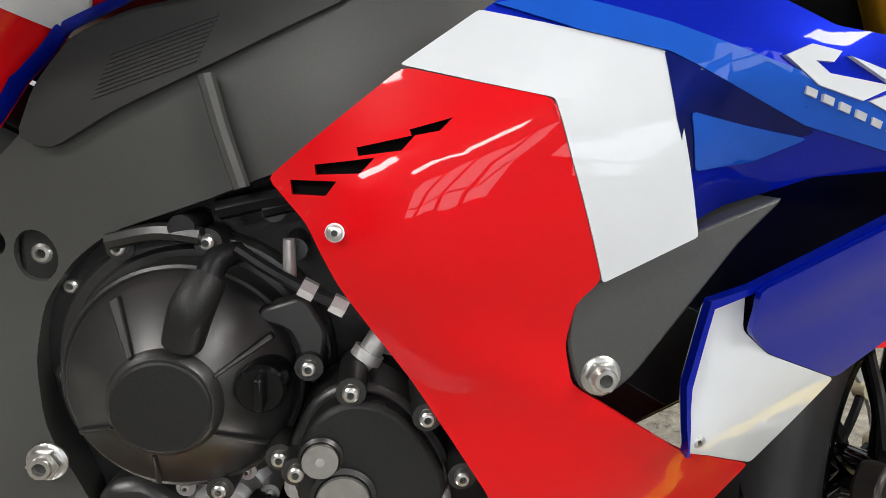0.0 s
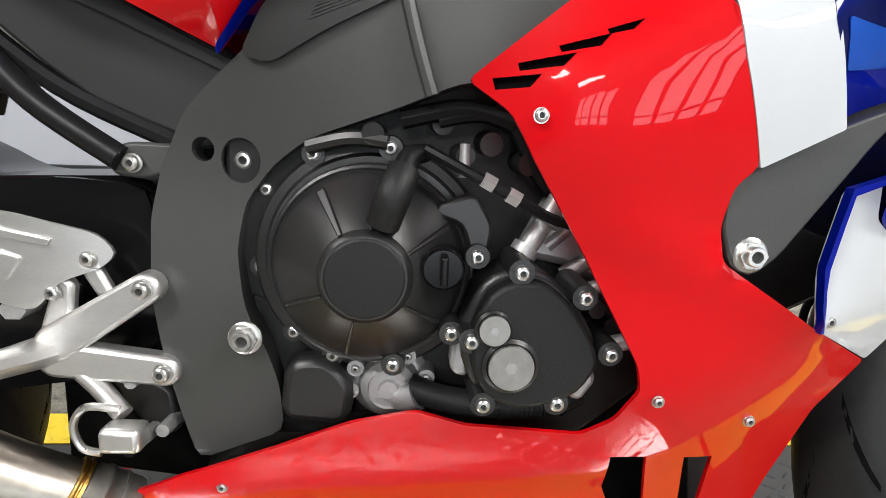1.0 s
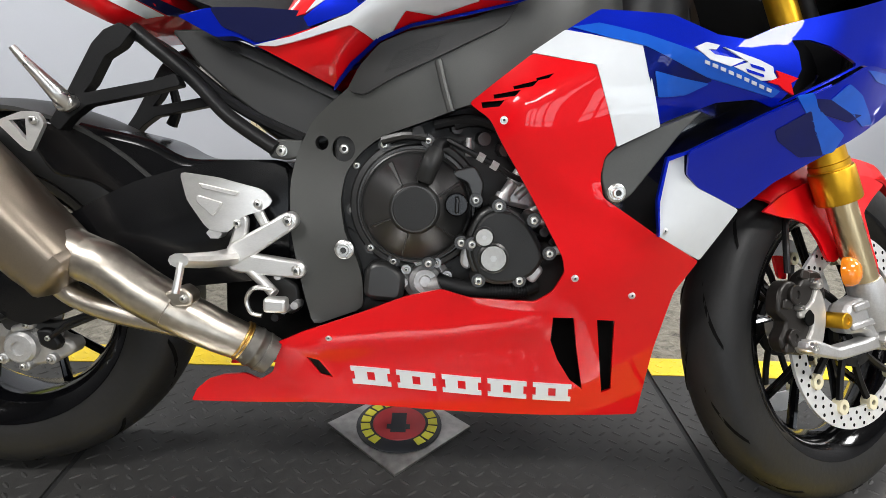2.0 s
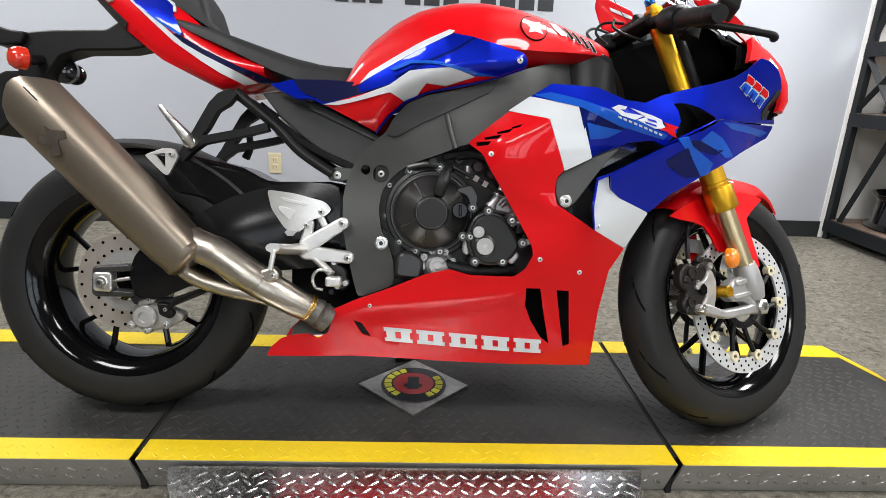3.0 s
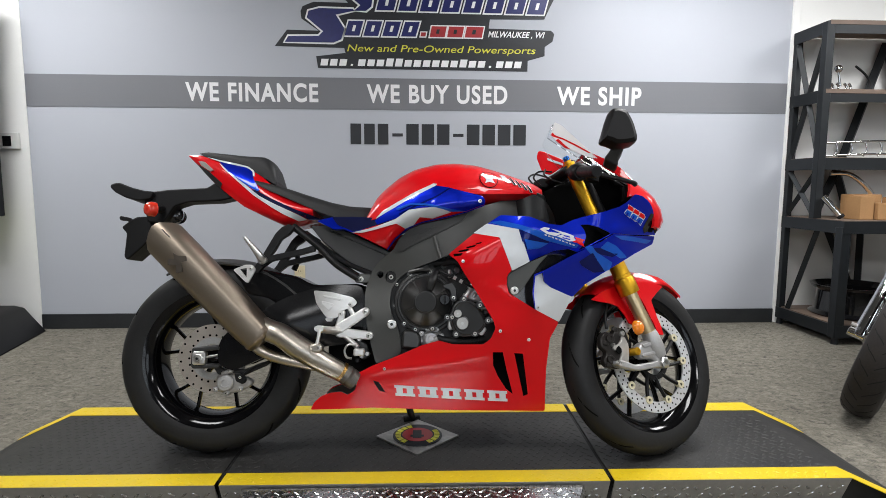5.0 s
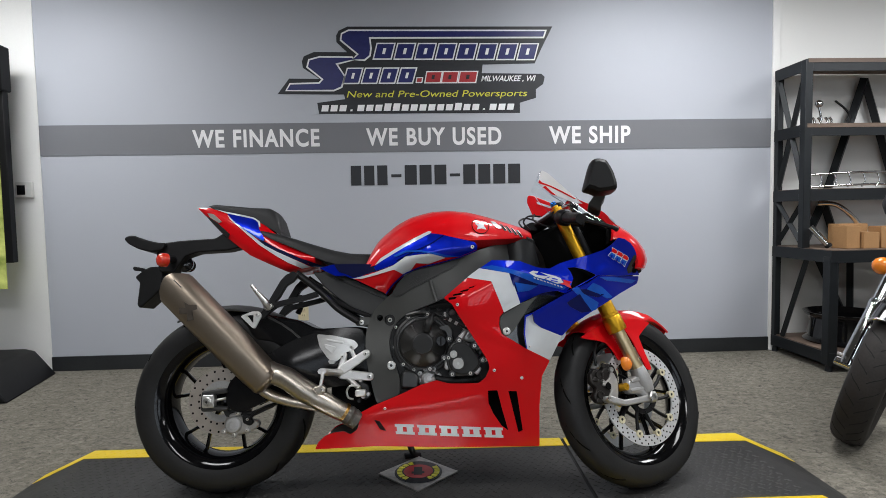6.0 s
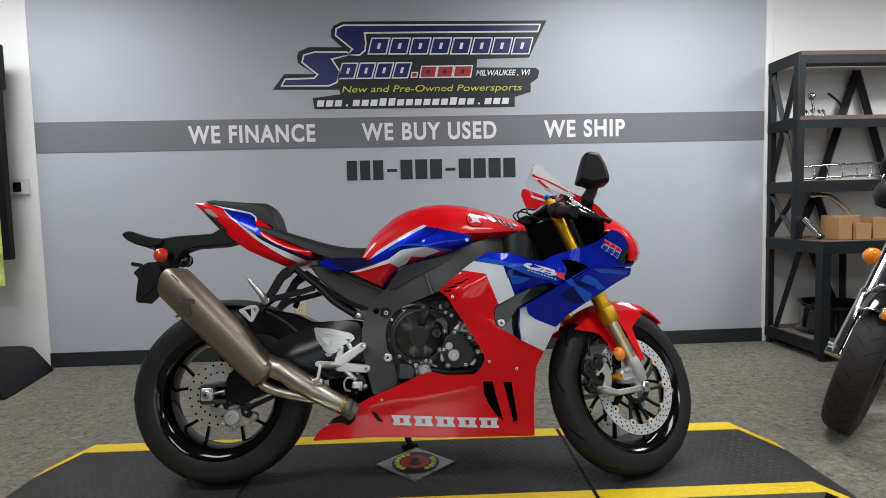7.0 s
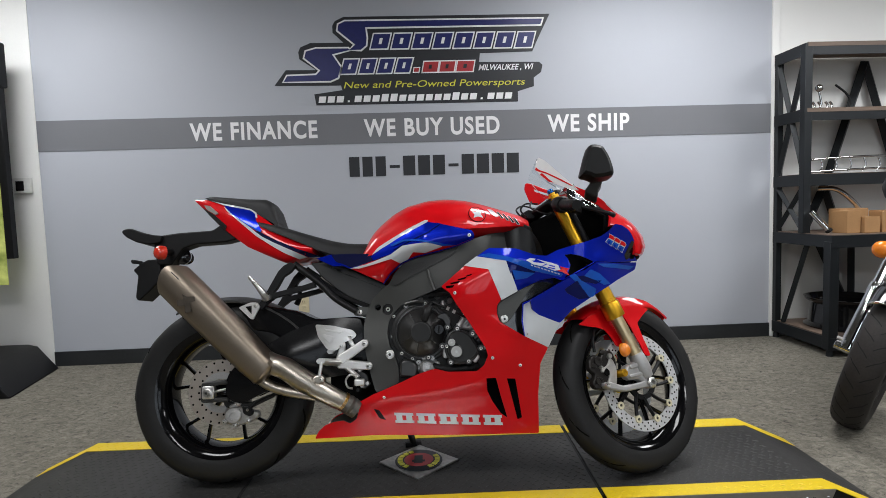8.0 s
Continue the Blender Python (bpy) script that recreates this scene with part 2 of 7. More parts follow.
# ---- the room ----
def structure(name, bm, material, label, bevel=0.0):
    return tagged(part(name, bm, material, None, "", bevel=bevel), label, name.split("_")[0], "", "structure")


structure("floor", boxed(((ROOM_L, ROOM_S, -0.05), (ROOM_R, WALL_Y + 0.15, 0.0))), "carpet", "mottled grey brown low pile showroom carpet")
structure("wall_north", boxed(((WALL_L, WALL_Y, 0.0), (WALL_R, WALL_Y + 0.15, CEIL))), "wall_grey", "light grey painted showroom display wall")
structure("wall_north_left", boxed(((ROOM_L, WALL_Y - 0.004, 0.0), (WALL_L - 0.001, WALL_Y + 0.15, CEIL))), "wall_white", "white painted wall beside the grey display wall")
structure("wall_north_right", boxed(((WALL_R + 0.055, WALL_Y + 0.02, 0.0), (ROOM_R, WALL_Y + 0.15, CEIL))), "wall_white", "white painted wall behind the steel shelf")
structure("trim", boxed(((WALL_R + 0.001, WALL_Y - 0.012, 0.0), (WALL_R + 0.054, WALL_Y + 0.15, CEIL))), "wall_white", "white vertical corner trim at the wall's end", 0.003)
structure("baseboard", boxed(((WALL_L + 0.0, WALL_Y - 0.012, 0.0), (WALL_R + 0.0, WALL_Y - 0.001, 0.1))), "base", "black vinyl baseboard along the grey wall", 0.003)
structure("wall_west", boxed(((ROOM_L - 0.15, ROOM_S, 0.0), (ROOM_L, WALL_Y + 0.15, CEIL))), "wall_back", "dark grey painted side wall")
structure("wall_east", boxed(((ROOM_R, ROOM_S, 0.0), (ROOM_R + 0.15, WALL_Y + 0.15, CEIL))), "wall_back", "dark grey painted side wall")
structure("ceiling", boxed(((ROOM_L - 0.15, ROOM_S - 0.15, CEIL), (ROOM_R + 0.15, WALL_Y + 0.15, CEIL + 0.1))), "ceiling", "dark grey acoustic tile ceiling")
south = []
edges = [ROOM_L - 0.15, -1.1, 1.1, 1.9, 4.1, ROOM_R + 0.15]
for i in range(0, 5, 2):
    south.append(((edges[i], ROOM_S - 0.15, 0.0), (edges[i + 1], ROOM_S, CEIL)))
for i in range(1, 4, 2):
    south.append(((edges[i], ROOM_S - 0.15, 0.0), (edges[i + 1], ROOM_S, 0.55)))
    south.append(((edges[i], ROOM_S - 0.15, 2.55), (edges[i + 1], ROOM_S, CEIL)))
structure("wall_south", boxed(*south), "wall_back", "dark grey wall with two large shop windows")
for n, i in enumerate((1, 3)):
    win = tagged(new("window_%d" % (n + 1)), "dark framed shop window with bright daylight outside", "window", "", "structure")
    x0, x1 = edges[i], edges[i + 1]
    def piece(a, b, za, zb):
        return ((a, ROOM_S - 0.1, za), (b, ROOM_S - 0.04, zb))
    cells = 4
    step = (x1 - x0) / cells
    bars = [piece(x0, x1, 0.55, 0.63), piece(x0, x1, 2.47, 2.55)]
    for k in range(cells + 1):
        bars.append(piece(max(x0, x0 + k * step - 0.055), min(x1, x0 + k * step + 0.055), 0.63, 2.47))
    for k in range(cells):
        bars.append(piece(x0 + k * step + 0.055, x0 + (k + 1) * step - 0.055, 1.02, 1.1))
    part("window_frame", boxed(*bars), "steel_dark", win)
    for k in range(cells):
        part("pane", boxed(((x0 + k * step + 0.055, ROOM_S - 0.075, 0.63), (x0 + (k + 1) * step - 0.055, ROOM_S - 0.07, 1.02))), "daylight", win, "bright daylit pane")
        part("pane", boxed(((x0 + k * step + 0.055, ROOM_S - 0.075, 1.1), (x0 + (k + 1) * step - 0.055, ROOM_S - 0.07, 2.47))), "daylight", win, "bright daylit pane")

for lx, ly in CEILING_LIGHTS:
    t = thing("ceiling_light", "white rectangular fluorescent ceiling troffer", "ceiling light", pose(lx, ly, CEIL), "ceiling lights")
    part("frame", boxed(((-0.62, -0.32, -0.025), (0.62, -0.28, 0)), ((-0.62, 0.28, -0.025), (0.62, 0.32, 0)), ((-0.62, -0.28, -0.025), (-0.58, 0.28, 0)), ((0.58, -0.28, -0.025), (0.62, 0.28, 0))), "wall_white", t, bevel=0.002)
    part("diffuser", boxed(((-0.58, -0.28, -0.012), (0.58, 0.28, -0.004))), "troffer", t, "lit white diffuser")

# ---- wall lettering and sign ----
stripe = thing("wall_stripe", "dark grey painted band with white words on the grey wall", "wall band", pose(0, 0, 0))
part("band", boxed(((WALL_L + 0.001, WALL_Y - 0.003, 1.457), (WALL_R - 0.001, WALL_Y - 0.0005, 1.661))), "band_grey", stripe)
for words, x0, x1 in (("WE FINANCE", -1.533, -0.682), ("WE BUY USED", -0.366, 0.566), ("WE SHIP", 0.9, 1.476)):
    lettering(words, x0, 1.5, x1 - x0, 0.122, WALL_Y - 0.0035, "ink_white", stripe, 0.028, spread=1.14)
number = thing("phone_number", "charcoal bars of a telephone number on the grey wall", "lettering")
for x0, x1 in ((-0.484, -0.214), (-0.115, 0.193), (0.29, 0.708)):
    n = 3 if x1 < 0.25 else 4
    w = (x1 - x0) / n
    for k in range(n):
        part("digit_bar", boxed(((x0 + k * w + 0.008, WALL_Y - 0.003, 1.232), (x0 + (k + 1) * w - 0.012, WALL_Y - 0.0005, 1.367))), "ink_dark", number)
for x0 in (-0.2, 0.205):
    part("dash_bar", boxed(((x0, WALL_Y - 0.003, 1.285), (x0 + 0.07, WALL_Y - 0.0005, 1.305))), "ink_dark", number)


def flat(name, outline, y, material, parent, depth=0.002):
    bm = bmesh.new()
    prism(bm, outline, lambda u, v: (u, y, v), lambda u, v: (u, y - depth, v))
    return part(name, bm, material, parent)


def slanted(x0, x1, z0, z1, lean=0.35, cut=0.0):
    h = z1 - z0
    return [(x0, z0), (x1, z0), (x1 + lean * h, z1), (x0 + lean * h, z1)]


logo = thing("wall_logo", "blue, white and black slanted dealer sign on the grey wall", "wall sign")
# black backing, in slanted steps
flat("backing", [(-.955, 1.856), (-.874, 1.959), (-.671, 1.956), (-.78, 2.03), (-.785, 2.075), (-.771, 2.107), (-.702, 2.135), (-.48, 2.133), (-.55, 2.2), (-.55, 2.245), (-.532, 2.276), (-.473, 2.303), (.928, 2.301), (.845, 2.14), (.804, 2.052), (.443, 2.046), (.436, 1.988), (.85, 1.981), (.873, 1.96), (.862, 1.911), (.811, 1.876), (.811, 1.817), (.699, 1.785), (.698, 1.716), (-.68, 1.721), (-.691, 1.795), (-.501, 1.819), (-.509, 1.85)], WALL_Y - 0.0005, "ink_dark", logo)


def grown(o, rim):
    """An outline pushed outwards by rim."""
    out, n = [], len(o)
    area = sum(a[0] * b[1] - b[0] * a[1] for a, b in zip(o, o[1:] + o[:1]))
    for i in range(n):
        a, b, c = Vector(o[i - 1]), Vector(o[i]), Vector(o[(i + 1) % n])
        d, e = (b - a).normalized(), (c - b).normalized()
        s = 1 if area > 0 else -1
        nn = Vector((d.y + e.y, -d.x - e.x)) * s
        k = max(0.35, (1 + d.dot(e)) / 2)
        out.append(tuple(b + nn * (rim * 0.5 / k)))
    return out


def shape(outline, colour, rim=0.011):
    """A coloured plain shape with a white rim."""
    flat("mark_rim", grown(outline, rim), WALL_Y - 0.0028, "ink_white", logo)
    flat("mark_shape", outline, WALL_Y - 0.005, colour, logo)


# two sweeping initials and rows of plain slanted blocks
shape([(-.465, 2.272), (.875, 2.268), (.862, 2.232), (-.33, 2.232), (-.323, 2.16), (-.33, 2.112), (-.365, 2.084), (-.44, 2.084), (-.4, 2.118), (-.515, 2.214), (-.508, 2.252)], "sign_blue")
shape([(-.665, 2.096), (-.45, 2.094), (-.44, 2.084), (-.56, 2.057), (-.505, 1.97), (-.527, 1.903), (-.577, 1.882), (-.89, 1.882), (-.866, 1.918), (-.672, 1.922), (-.642, 1.952), (-.745, 2.036), (-.733, 2.078)], "sign_blue")
for k in range(8):
    x = -.298 + k * .1405
    shape(slanted(x, x + .112, 2.09 - k * .0012, 2.185 - k * .0008, 0.27), "sign_blue", 0.009)
    flat("mark_slit", slanted(x + .054, x + .074, 2.118 - k * .0012, 2.157 - k * .0008, 0.27), WALL_Y - 0.0072, "ink_white", logo)
for k in range(4):
    x = -.505 + k * .122
    shape(slanted(x, x + .095, 1.928, 2.02, 0.3), "sign_blue", 0.009)
    flat("mark_slit", slanted(x + .047, x + .065, 1.955, 1.993, 0.3), WALL_Y - 0.0072, "ink_white", logo)
shape(slanted(-.012, .02, 1.93, 1.955, 0.2), "sign_red", 0.007)
for x, w in ((.048, .098), (.162, .098), (.278, .112)):
    shape(slanted(x, x + w, 1.928, 1.995, 0.2), "sign_red", 0.008)
    flat("mark_slit", slanted(x + w * .42, x + w * .62, 1.948, 1.975, 0.2), WALL_Y - 0.0072, "ink_dark", logo)
lettering("MILWAUKEE , WI", 0.43, 1.925, 0.38, 0.045, WALL_Y - 0.0028, "ink_white", logo, 0.015, 0.3)
lettering("New and Pre-Owned Powersports", -0.49, 1.815, 1.24, 0.058, WALL_Y - 0.0028, "sign_yellow", logo, 0.0, 0.2)
for k in range(22):
    if k not in (3, 18):
        hh = 0.05 if k in (7, 8, 15) else 0.042
        flat("letter_bar", slanted(-0.665 + k * 0.0605, -0.665 + k * 0.0605 + 0.046, 1.737, 1.737 + hh, 0.2), WALL_Y - 0.0028, "ink_white", logo)
    else:
        flat("letter_bar", slanted(-0.65 + k * 0.0605, -0.65 + k * 0.0605 + 0.014, 1.737, 1.749, 0.2), WALL_Y - 0.0028, "ink_white", logo)

outlet = thing("wall_outlet", "ivory duplex wall outlet on the grey wall", "outlet", pose(-0.83, WALL_Y, 0.362))
part("plate", boxed(((-0.036, -0.006, -0.058), (0.036, 0, 0.058))), "ivory", outlet, bevel=0.003)
for dz in (-0.02, 0.02):
    part("socket", boxed(((-0.017, -0.009, dz - 0.014), (0.017, -0.005, dz + 0.014))), "ivory", outlet, bevel=0.002)
    part("slot", boxed(((-0.008, -0.0095, dz - 0.006), (-0.006, -0.0088, dz + 0.006)), ((0.006, -0.0095, dz - 0.006), (0.008, -0.0088, dz + 0.006))), "gap", outlet)
thermo = thing("thermostat", "white wall thermostat with a dark display", "thermostat", pose(-2.64, WALL_Y - 0.004, 1.236))
part("housing", boxed(((-0.055, -0.028, -0.052), (0.055, 0, 0.052))), "pale_plastic", thermo, bevel=0.005)
part("display", boxed(((-0.04, -0.03, -0.034), (0.012, -0.0275, 0.03))), "black_gloss", thermo, "dark display")

# ---- display deck ----
DECK_POSE = pose(0, 0, 0, 0, 0, -1.3)
deck = thing("display_platform", "low black rubber topped display platform with yellow edges", "platform", DECK_POSE)
YF, YB = -0.292, 0.3
XL, XR, RAMP = -1.355, 1.255, 0.205


def deck_section(x0, x1, y0, y1, z1):
    """A deck piece between x0 and x1, with ends that fall to the floor."""
    bm = bmesh.new()
    prof = [(x0 - (RAMP if x0 < -1.3 else 0), 0.003 if x0 < -1.3 else 0.004), (x0, z1), (x1, z1), (x1 + (RAMP if x1 > 1.2 else 0), 0.003)]
    vs = []
    for y in (y0, y1):
        vs.append([bm.verts.new((x, y, z)) for x, z in prof] + [bm.verts.new((x, y, 0.001)) for x in (prof[-1][0], prof[0][0])])
    a, b = vs
    bm.faces.new(a)
    bm.faces.new(b[::-1])
    for i in range(6):
        bm.faces.new((a[i], b[i], b[(i + 1) % 6], a[(i + 1) % 6]))
    return bm


def lugs(bm, places, z_of, length=0.021, width=0.0065, height=0.0022, to=None):
    """Raised lens-shaped treads of diamond plate; to turns (u, v, h) into a point."""
    for u, v, a in places:
        c, s = math.cos(a), math.sin(a)
        pts = [(-length / 2, 0, 0), (-length / 5, width / 2, 0), (length / 5, width / 2, 0), (length / 2, 0, 0), (length / 5, -width / 2, 0), (-length / 5, -width / 2, 0)]
        ring = [bm.verts.new(to(u + c * p - s * q, v + s * p + c * q, 0.0)) for p, q, _ in pts]
        t0, t1 = bm.verts.new(to(u - c * length / 4, v - s * length / 4, height)), bm.verts.new(to(u + c * length / 4, v + s * length / 4, height))
        for f in ((ring[0], ring[1], t0), (ring[1], ring[2], t1, t0), (ring[2], ring[3], t1), (ring[3], ring[4], t1), (ring[4], ring[5], t0, t1), (ring[5], ring[0], t0)):
            bm.faces.new(f)


def plate_places(u0, u1, v0, v1, step=0.026):
    out, j, v = [], 0, v0 + step * 0.45
    while v < v1 - step * 0.3:
        i, u = 0, u0 + step * (0.45 if j % 2 else 0.95)
        while u < u1 - step * 0.35:
            out.append((u, v, radians(38) if (i + j) % 2 else radians(-38)))
            u += step * 1.0
            i += 1
        v += step * 0.8
        j += 1
    return out


def edge_stripe(x0, x1, y0, y1):
    """A strip of tape along an edge, bent down over the sloping ends."""
    line = [(x0, DECK)] + [(x1, DECK)]
    if x0 < -1.3:
        line = [(x0 - RAMP, 0.005)] + line
    if x1 > 1.2:
        line = line + [(x1 + RAMP, 0.005)]
    bm = bmesh.new()
    rings(bm, [[(x, y0, z), (x, y1, z), (x, y1, z - 0.003), (x, y0, z - 0.003)] for x, z in line])
    return bm


JL, JR = -0.628, 0.531
for x0, x1 in ((XL, JL - 0.006), (JL + 0.006, JR - 0.006), (JR + 0.006, XR)):
    part("deck_top", deck_section(x0, x1, YF + 0.052, YB, DECK - 0.002), "tread", deck, "black ribbed rubber deck")
    xl, xr = x0 + 0.001, x1 - 0.001
    part("edge_stripe", edge_stripe(xl, xr, YF - 0.002, YF + 0.066), "yellow", deck, "worn yellow edge stripe")
    part("edge_stripe", edge_stripe(xl, xr, YB - 0.075, YB + 0.001), "yellow", deck, "worn yellow edge stripe")
    bm = bmesh.new()
    prism(bm, [(YF - 0.003, DECK - 0.001), (YF + 0.001, DECK - 0.001), (YF + 0.05, 0.001), (YF + 0.04, 0.001)], lambda u, v, x0=x0: (x0 + 0.001, u, v), lambda u, v, x1=x1: (x1 - 0.001, u, v))
    part("edge_plate", bm, "plate_dull", deck, "dull diamond plate edge")
    bm = bmesh.new()
    lugs(bm, plate_places(x0, x1, 0.02, DECK - 0.004, 0.034), None, 0.026, 0.008, 0.0025, to=lambda u, v, h: (u, YF - 0.003 + (DECK - v) * 0.43 - h, v))
    tagged(part("raised_tread", bm, "plate", deck, "bright worn diamond treads", 10), kind="stuff")
for jx in (JL, JR):
    part("joint", boxed(((jx - 0.006, YF + 0.03, 0.0), (jx + 0.006, YB, DECK - 0.006))), "gap", deck, "dark joint between the deck sections")
bm = bmesh.new()
lugs(bm, [(u, v, a) for u, v, a in plate_places(XL + 0.02, XR - 0.02, YF + 0.07, YB - 0.08, 0.03) if min(abs(u - JL), abs(u - JR)) > 0.02], None, 0.024, 0.007, 0.0016, to=lambda u, v, h: (u, v, DECK - 0.002 + h))
tagged(part("raised_tread", bm, "tread", deck, "black raised treads of the deck", 10), kind="stuff")
bm = bmesh.new()
lugs(bm, [(u, v, a) for v0, v1 in ((YF - 0.002, YF + 0.066), (YB - 0.075, YB)) for u, v, a in plate_places(XL + 0.02, XR - 0.02, v0, v1, 0.03) if min(abs(u - JL), abs(u - JR)) > 0.022], None, 0.022, 0.006, 0.0012, to=lambda u, v, h: (u, v, DECK + h))
tagged(part("raised_tread", bm, "yellow", deck, "yellow taped treads along the edges", 10), kind="stuff")

step_plate = thing("step_plate", "bright round diamond plate turntable in front of the platform", "turntable", DECK_POSE)
SY0, SX, SR = YF - 0.006, -0.055, 0.53
SC = SY0 + 0.175


def step_arc(r):
    """The outline of the round plate in front of the deck's edge."""
    a1 = math.asin((SC - SY0) / r)
    return [(SX + r * math.cos(-a1 - (math.pi - 2 * a1) * k / 40), SC + r * math.sin(-a1 - (math.pi - 2 * a1) * k / 40)) for k in range(41)]


bm = bmesh.new()
top_ring, low_ring = [[bm.verts.new((u, v, z)) for u, v in step_arc(r)] for r, z in ((SR, 0.09), (SR + 0.006, 0.001))]
bm.faces.new(top_ring)
bm.faces.new(low_ring[::-1])
for k in range(41):
    bm.faces.new((top_ring[k], low_ring[k], low_ring[(k + 1) % 41], top_ring[(k + 1) % 41]))
part("plate", bm, "plate", step_plate, bevel=0.002)
bm = bmesh.new()
lugs(bm, [(u, v, a) for u, v, a in plate_places(SX - SR, SX + SR, SC - SR, SY0, 0.028) if math.hypot(u - SX, v - SC) < SR - 0.014], None, 0.028, 0.0065, 0.0024, to=lambda u, v, h: (u, v, 0.09 + h))
tagged(part("raised_tread", bm, "plate", step_plate, "", 10), kind="stuff")
skirt = bmesh.new()
lugs(skirt, [(u, v, a) for u, v, a in plate_places(-2.75 * SR, -0.39 * SR, 0.004, 0.088, 0.028)], None, 0.026, 0.0065, 0.0024, to=lambda u, v, h: (SX + (SR + 0.005 + h) * math.cos(u / SR), SC + (SR + 0.005 + h) * math.sin(u / SR), v))
tagged(part("raised_tread", skirt, "plate", step_plate, "", 10), kind="stuff")

emblem = thing("floor_emblem", "diamond plate rhombus with a red and yellow round badge", "floor emblem", DECK_POSE @ pose(-0.05, 0.015, DECK))
bm = bmesh.new()
prism(bm, [(-0.143, 0), (0, -0.14), (0.143, 0), (0, 0.135)], lambda u, v: (u, v, 0.004), lambda u, v: (u, v, -0.001))
part("plate", bm, "plate_worn", emblem, "worn aluminium rhombus")
bm = bmesh.new()
lathe(bm, [(0.0, 0.0075), (0.083, 0.0075), (0.085, 0.006), (0.085, 0.003)], (0, 0, 0), (0, 0, 1), 40, False)
part("badge_rim", bm, "ink_dark", emblem, "black round badge")
bm = bmesh.new()
lathe(bm, [(0.0, 0.0088), (0.052, 0.0088), (0.053, 0.007)], (0, 0, 0), (0, 0, 1), 40, False)
part("badge", bm, "sign_red", emblem, "faded red badge centre")
for a0, n in ((115, 7), (-52, 5)):
    for k in range(n):
        a = radians(a0 + k * 19)
        bm = bmesh.new()
        prism(bm, [(0.058, -0.007), (0.076, -0.009), (0.076, 0.009), (0.058, 0.007)], lambda u, v, a=a: (u * math.cos(a) - v * math.sin(a), u * math.sin(a) + v * math.cos(a), 0.0095), lambda u, v, a=a: (u * math.cos(a) - v * math.sin(a), u * math.sin(a) + v * math.cos(a), 0.007))
        part("letter_bar", bm, "sign_yellow", emblem, "yellow bar of lettering")
part("figure", boxed(((-0.016, -0.03, 0.0085), (0.014, 0.03, 0.0098)), ((-0.024, -0.02, 0.0085), (0.022, -0.006, 0.0097))), "ink_dark", emblem, "dark worn figure")

# ---- shelf with parts on it ----
shelf = thing("steel_shelf", "dark steel workshop shelf with cross braces", "shelf", pose(2.508, 1.985, 0))
SD, SU, SW, SH = -0.585, -0.3, 1.7, 1.985


def bar(x0, y0, z0, x1, y1, z1, w=0.04):
    bm = bmesh.new()
    cyl(bm, (x0, y0, z0), (x1, y1, z1), w * 0.707, seg=4)
    return bm


for x in (0.02, SW):
    part("post", boxed(((x - 0.02, -0.04, 0.04), (x + 0.02, 0, SH))), "steel_dark", shelf, bevel=0.003)
    part("post", boxed(((x - 0.025, SU - 0.025, 0.76), (x + 0.025, SU + 0.025, SH))), "steel_dark", shelf, bevel=0.003)
    part("post", boxed(((x - 0.03, SD, 0.04), (x + 0.03, SD + 0.06, 0.72))), "steel_dark", shelf, bevel=0.003)
    for y in (SD + 0.03, -0.02):
        bm = bmesh.new()
        cyl(bm, (x, y, 0.0), (x, y, 0.045), 0.022, 0.016)
        part("foot", bm, "steel_dark", shelf)
for z, y0, name in ((SH, SU - 0.02, "top_rail"), (1.568, SU - 0.02, "shelf_rail"), (1.145, SU - 0.02, "shelf_rail"), (0.757, SD, "counter_rail"), (0.12, SD, "bottom_rail")):
    part(name, boxed(((-0.003, y0 - 0.003, z - 0.075), (SW + 0.023, y0 + 0.009, z)), ((-0.003, y0 + 0.009, z - 0.075), (0.009, -0.003, z)), ((SW + 0.011, y0 + 0.009, z - 0.075), (SW + 0.023, -0.003, z))), "steel_dark", shelf)
    bare = z > 1.5
    part("shelf_board", boxed(((0.012, y0 + (-0.006 if bare else 0.012), z - (0.022 if bare else 0.03)), (SW + 0.008, 0, z + 0.004))), "board", shelf, "worn brown shelf board")
for x in (0.02, SW):
    for za, zb in ((SH - 0.07, 1.145), (1.145, SH - 0.07), (1.07, 0.77), (0.77, 1.07)):
        part("brace", bar(x, -0.02, za, x, SU + 0.01, zb, 0.03), "steel_dark", shelf)
    part("brace", bar(x, -0.1, 0.13, x, SU - 0.04, 0.7, 0.03), "steel_dark", shelf)
for xa, xb in ((0.39, 0.64), (0.89, 0.64), (1.0, 1.25), (1.5, 1.25)):
    part("brace", bar(xa, -0.012, 1.15, xb, -0.012, SH - 0.06, 0.045), "steel_dark", shelf)
for xa, xb in ((0.22, 0.36), (0.47, 0.36), (0.9, 1.04), (1.15, 1.04)):
    part("brace", bar(xa, -0.012, 0.76, xb, -0.012, 1.07, 0.045), "steel_dark", shelf)
    part("brace", bar(xa + 0.1, -0.012, 0.68, xb + 0.22, -0.012, 0.14, 0.04), "steel_dark", shelf)


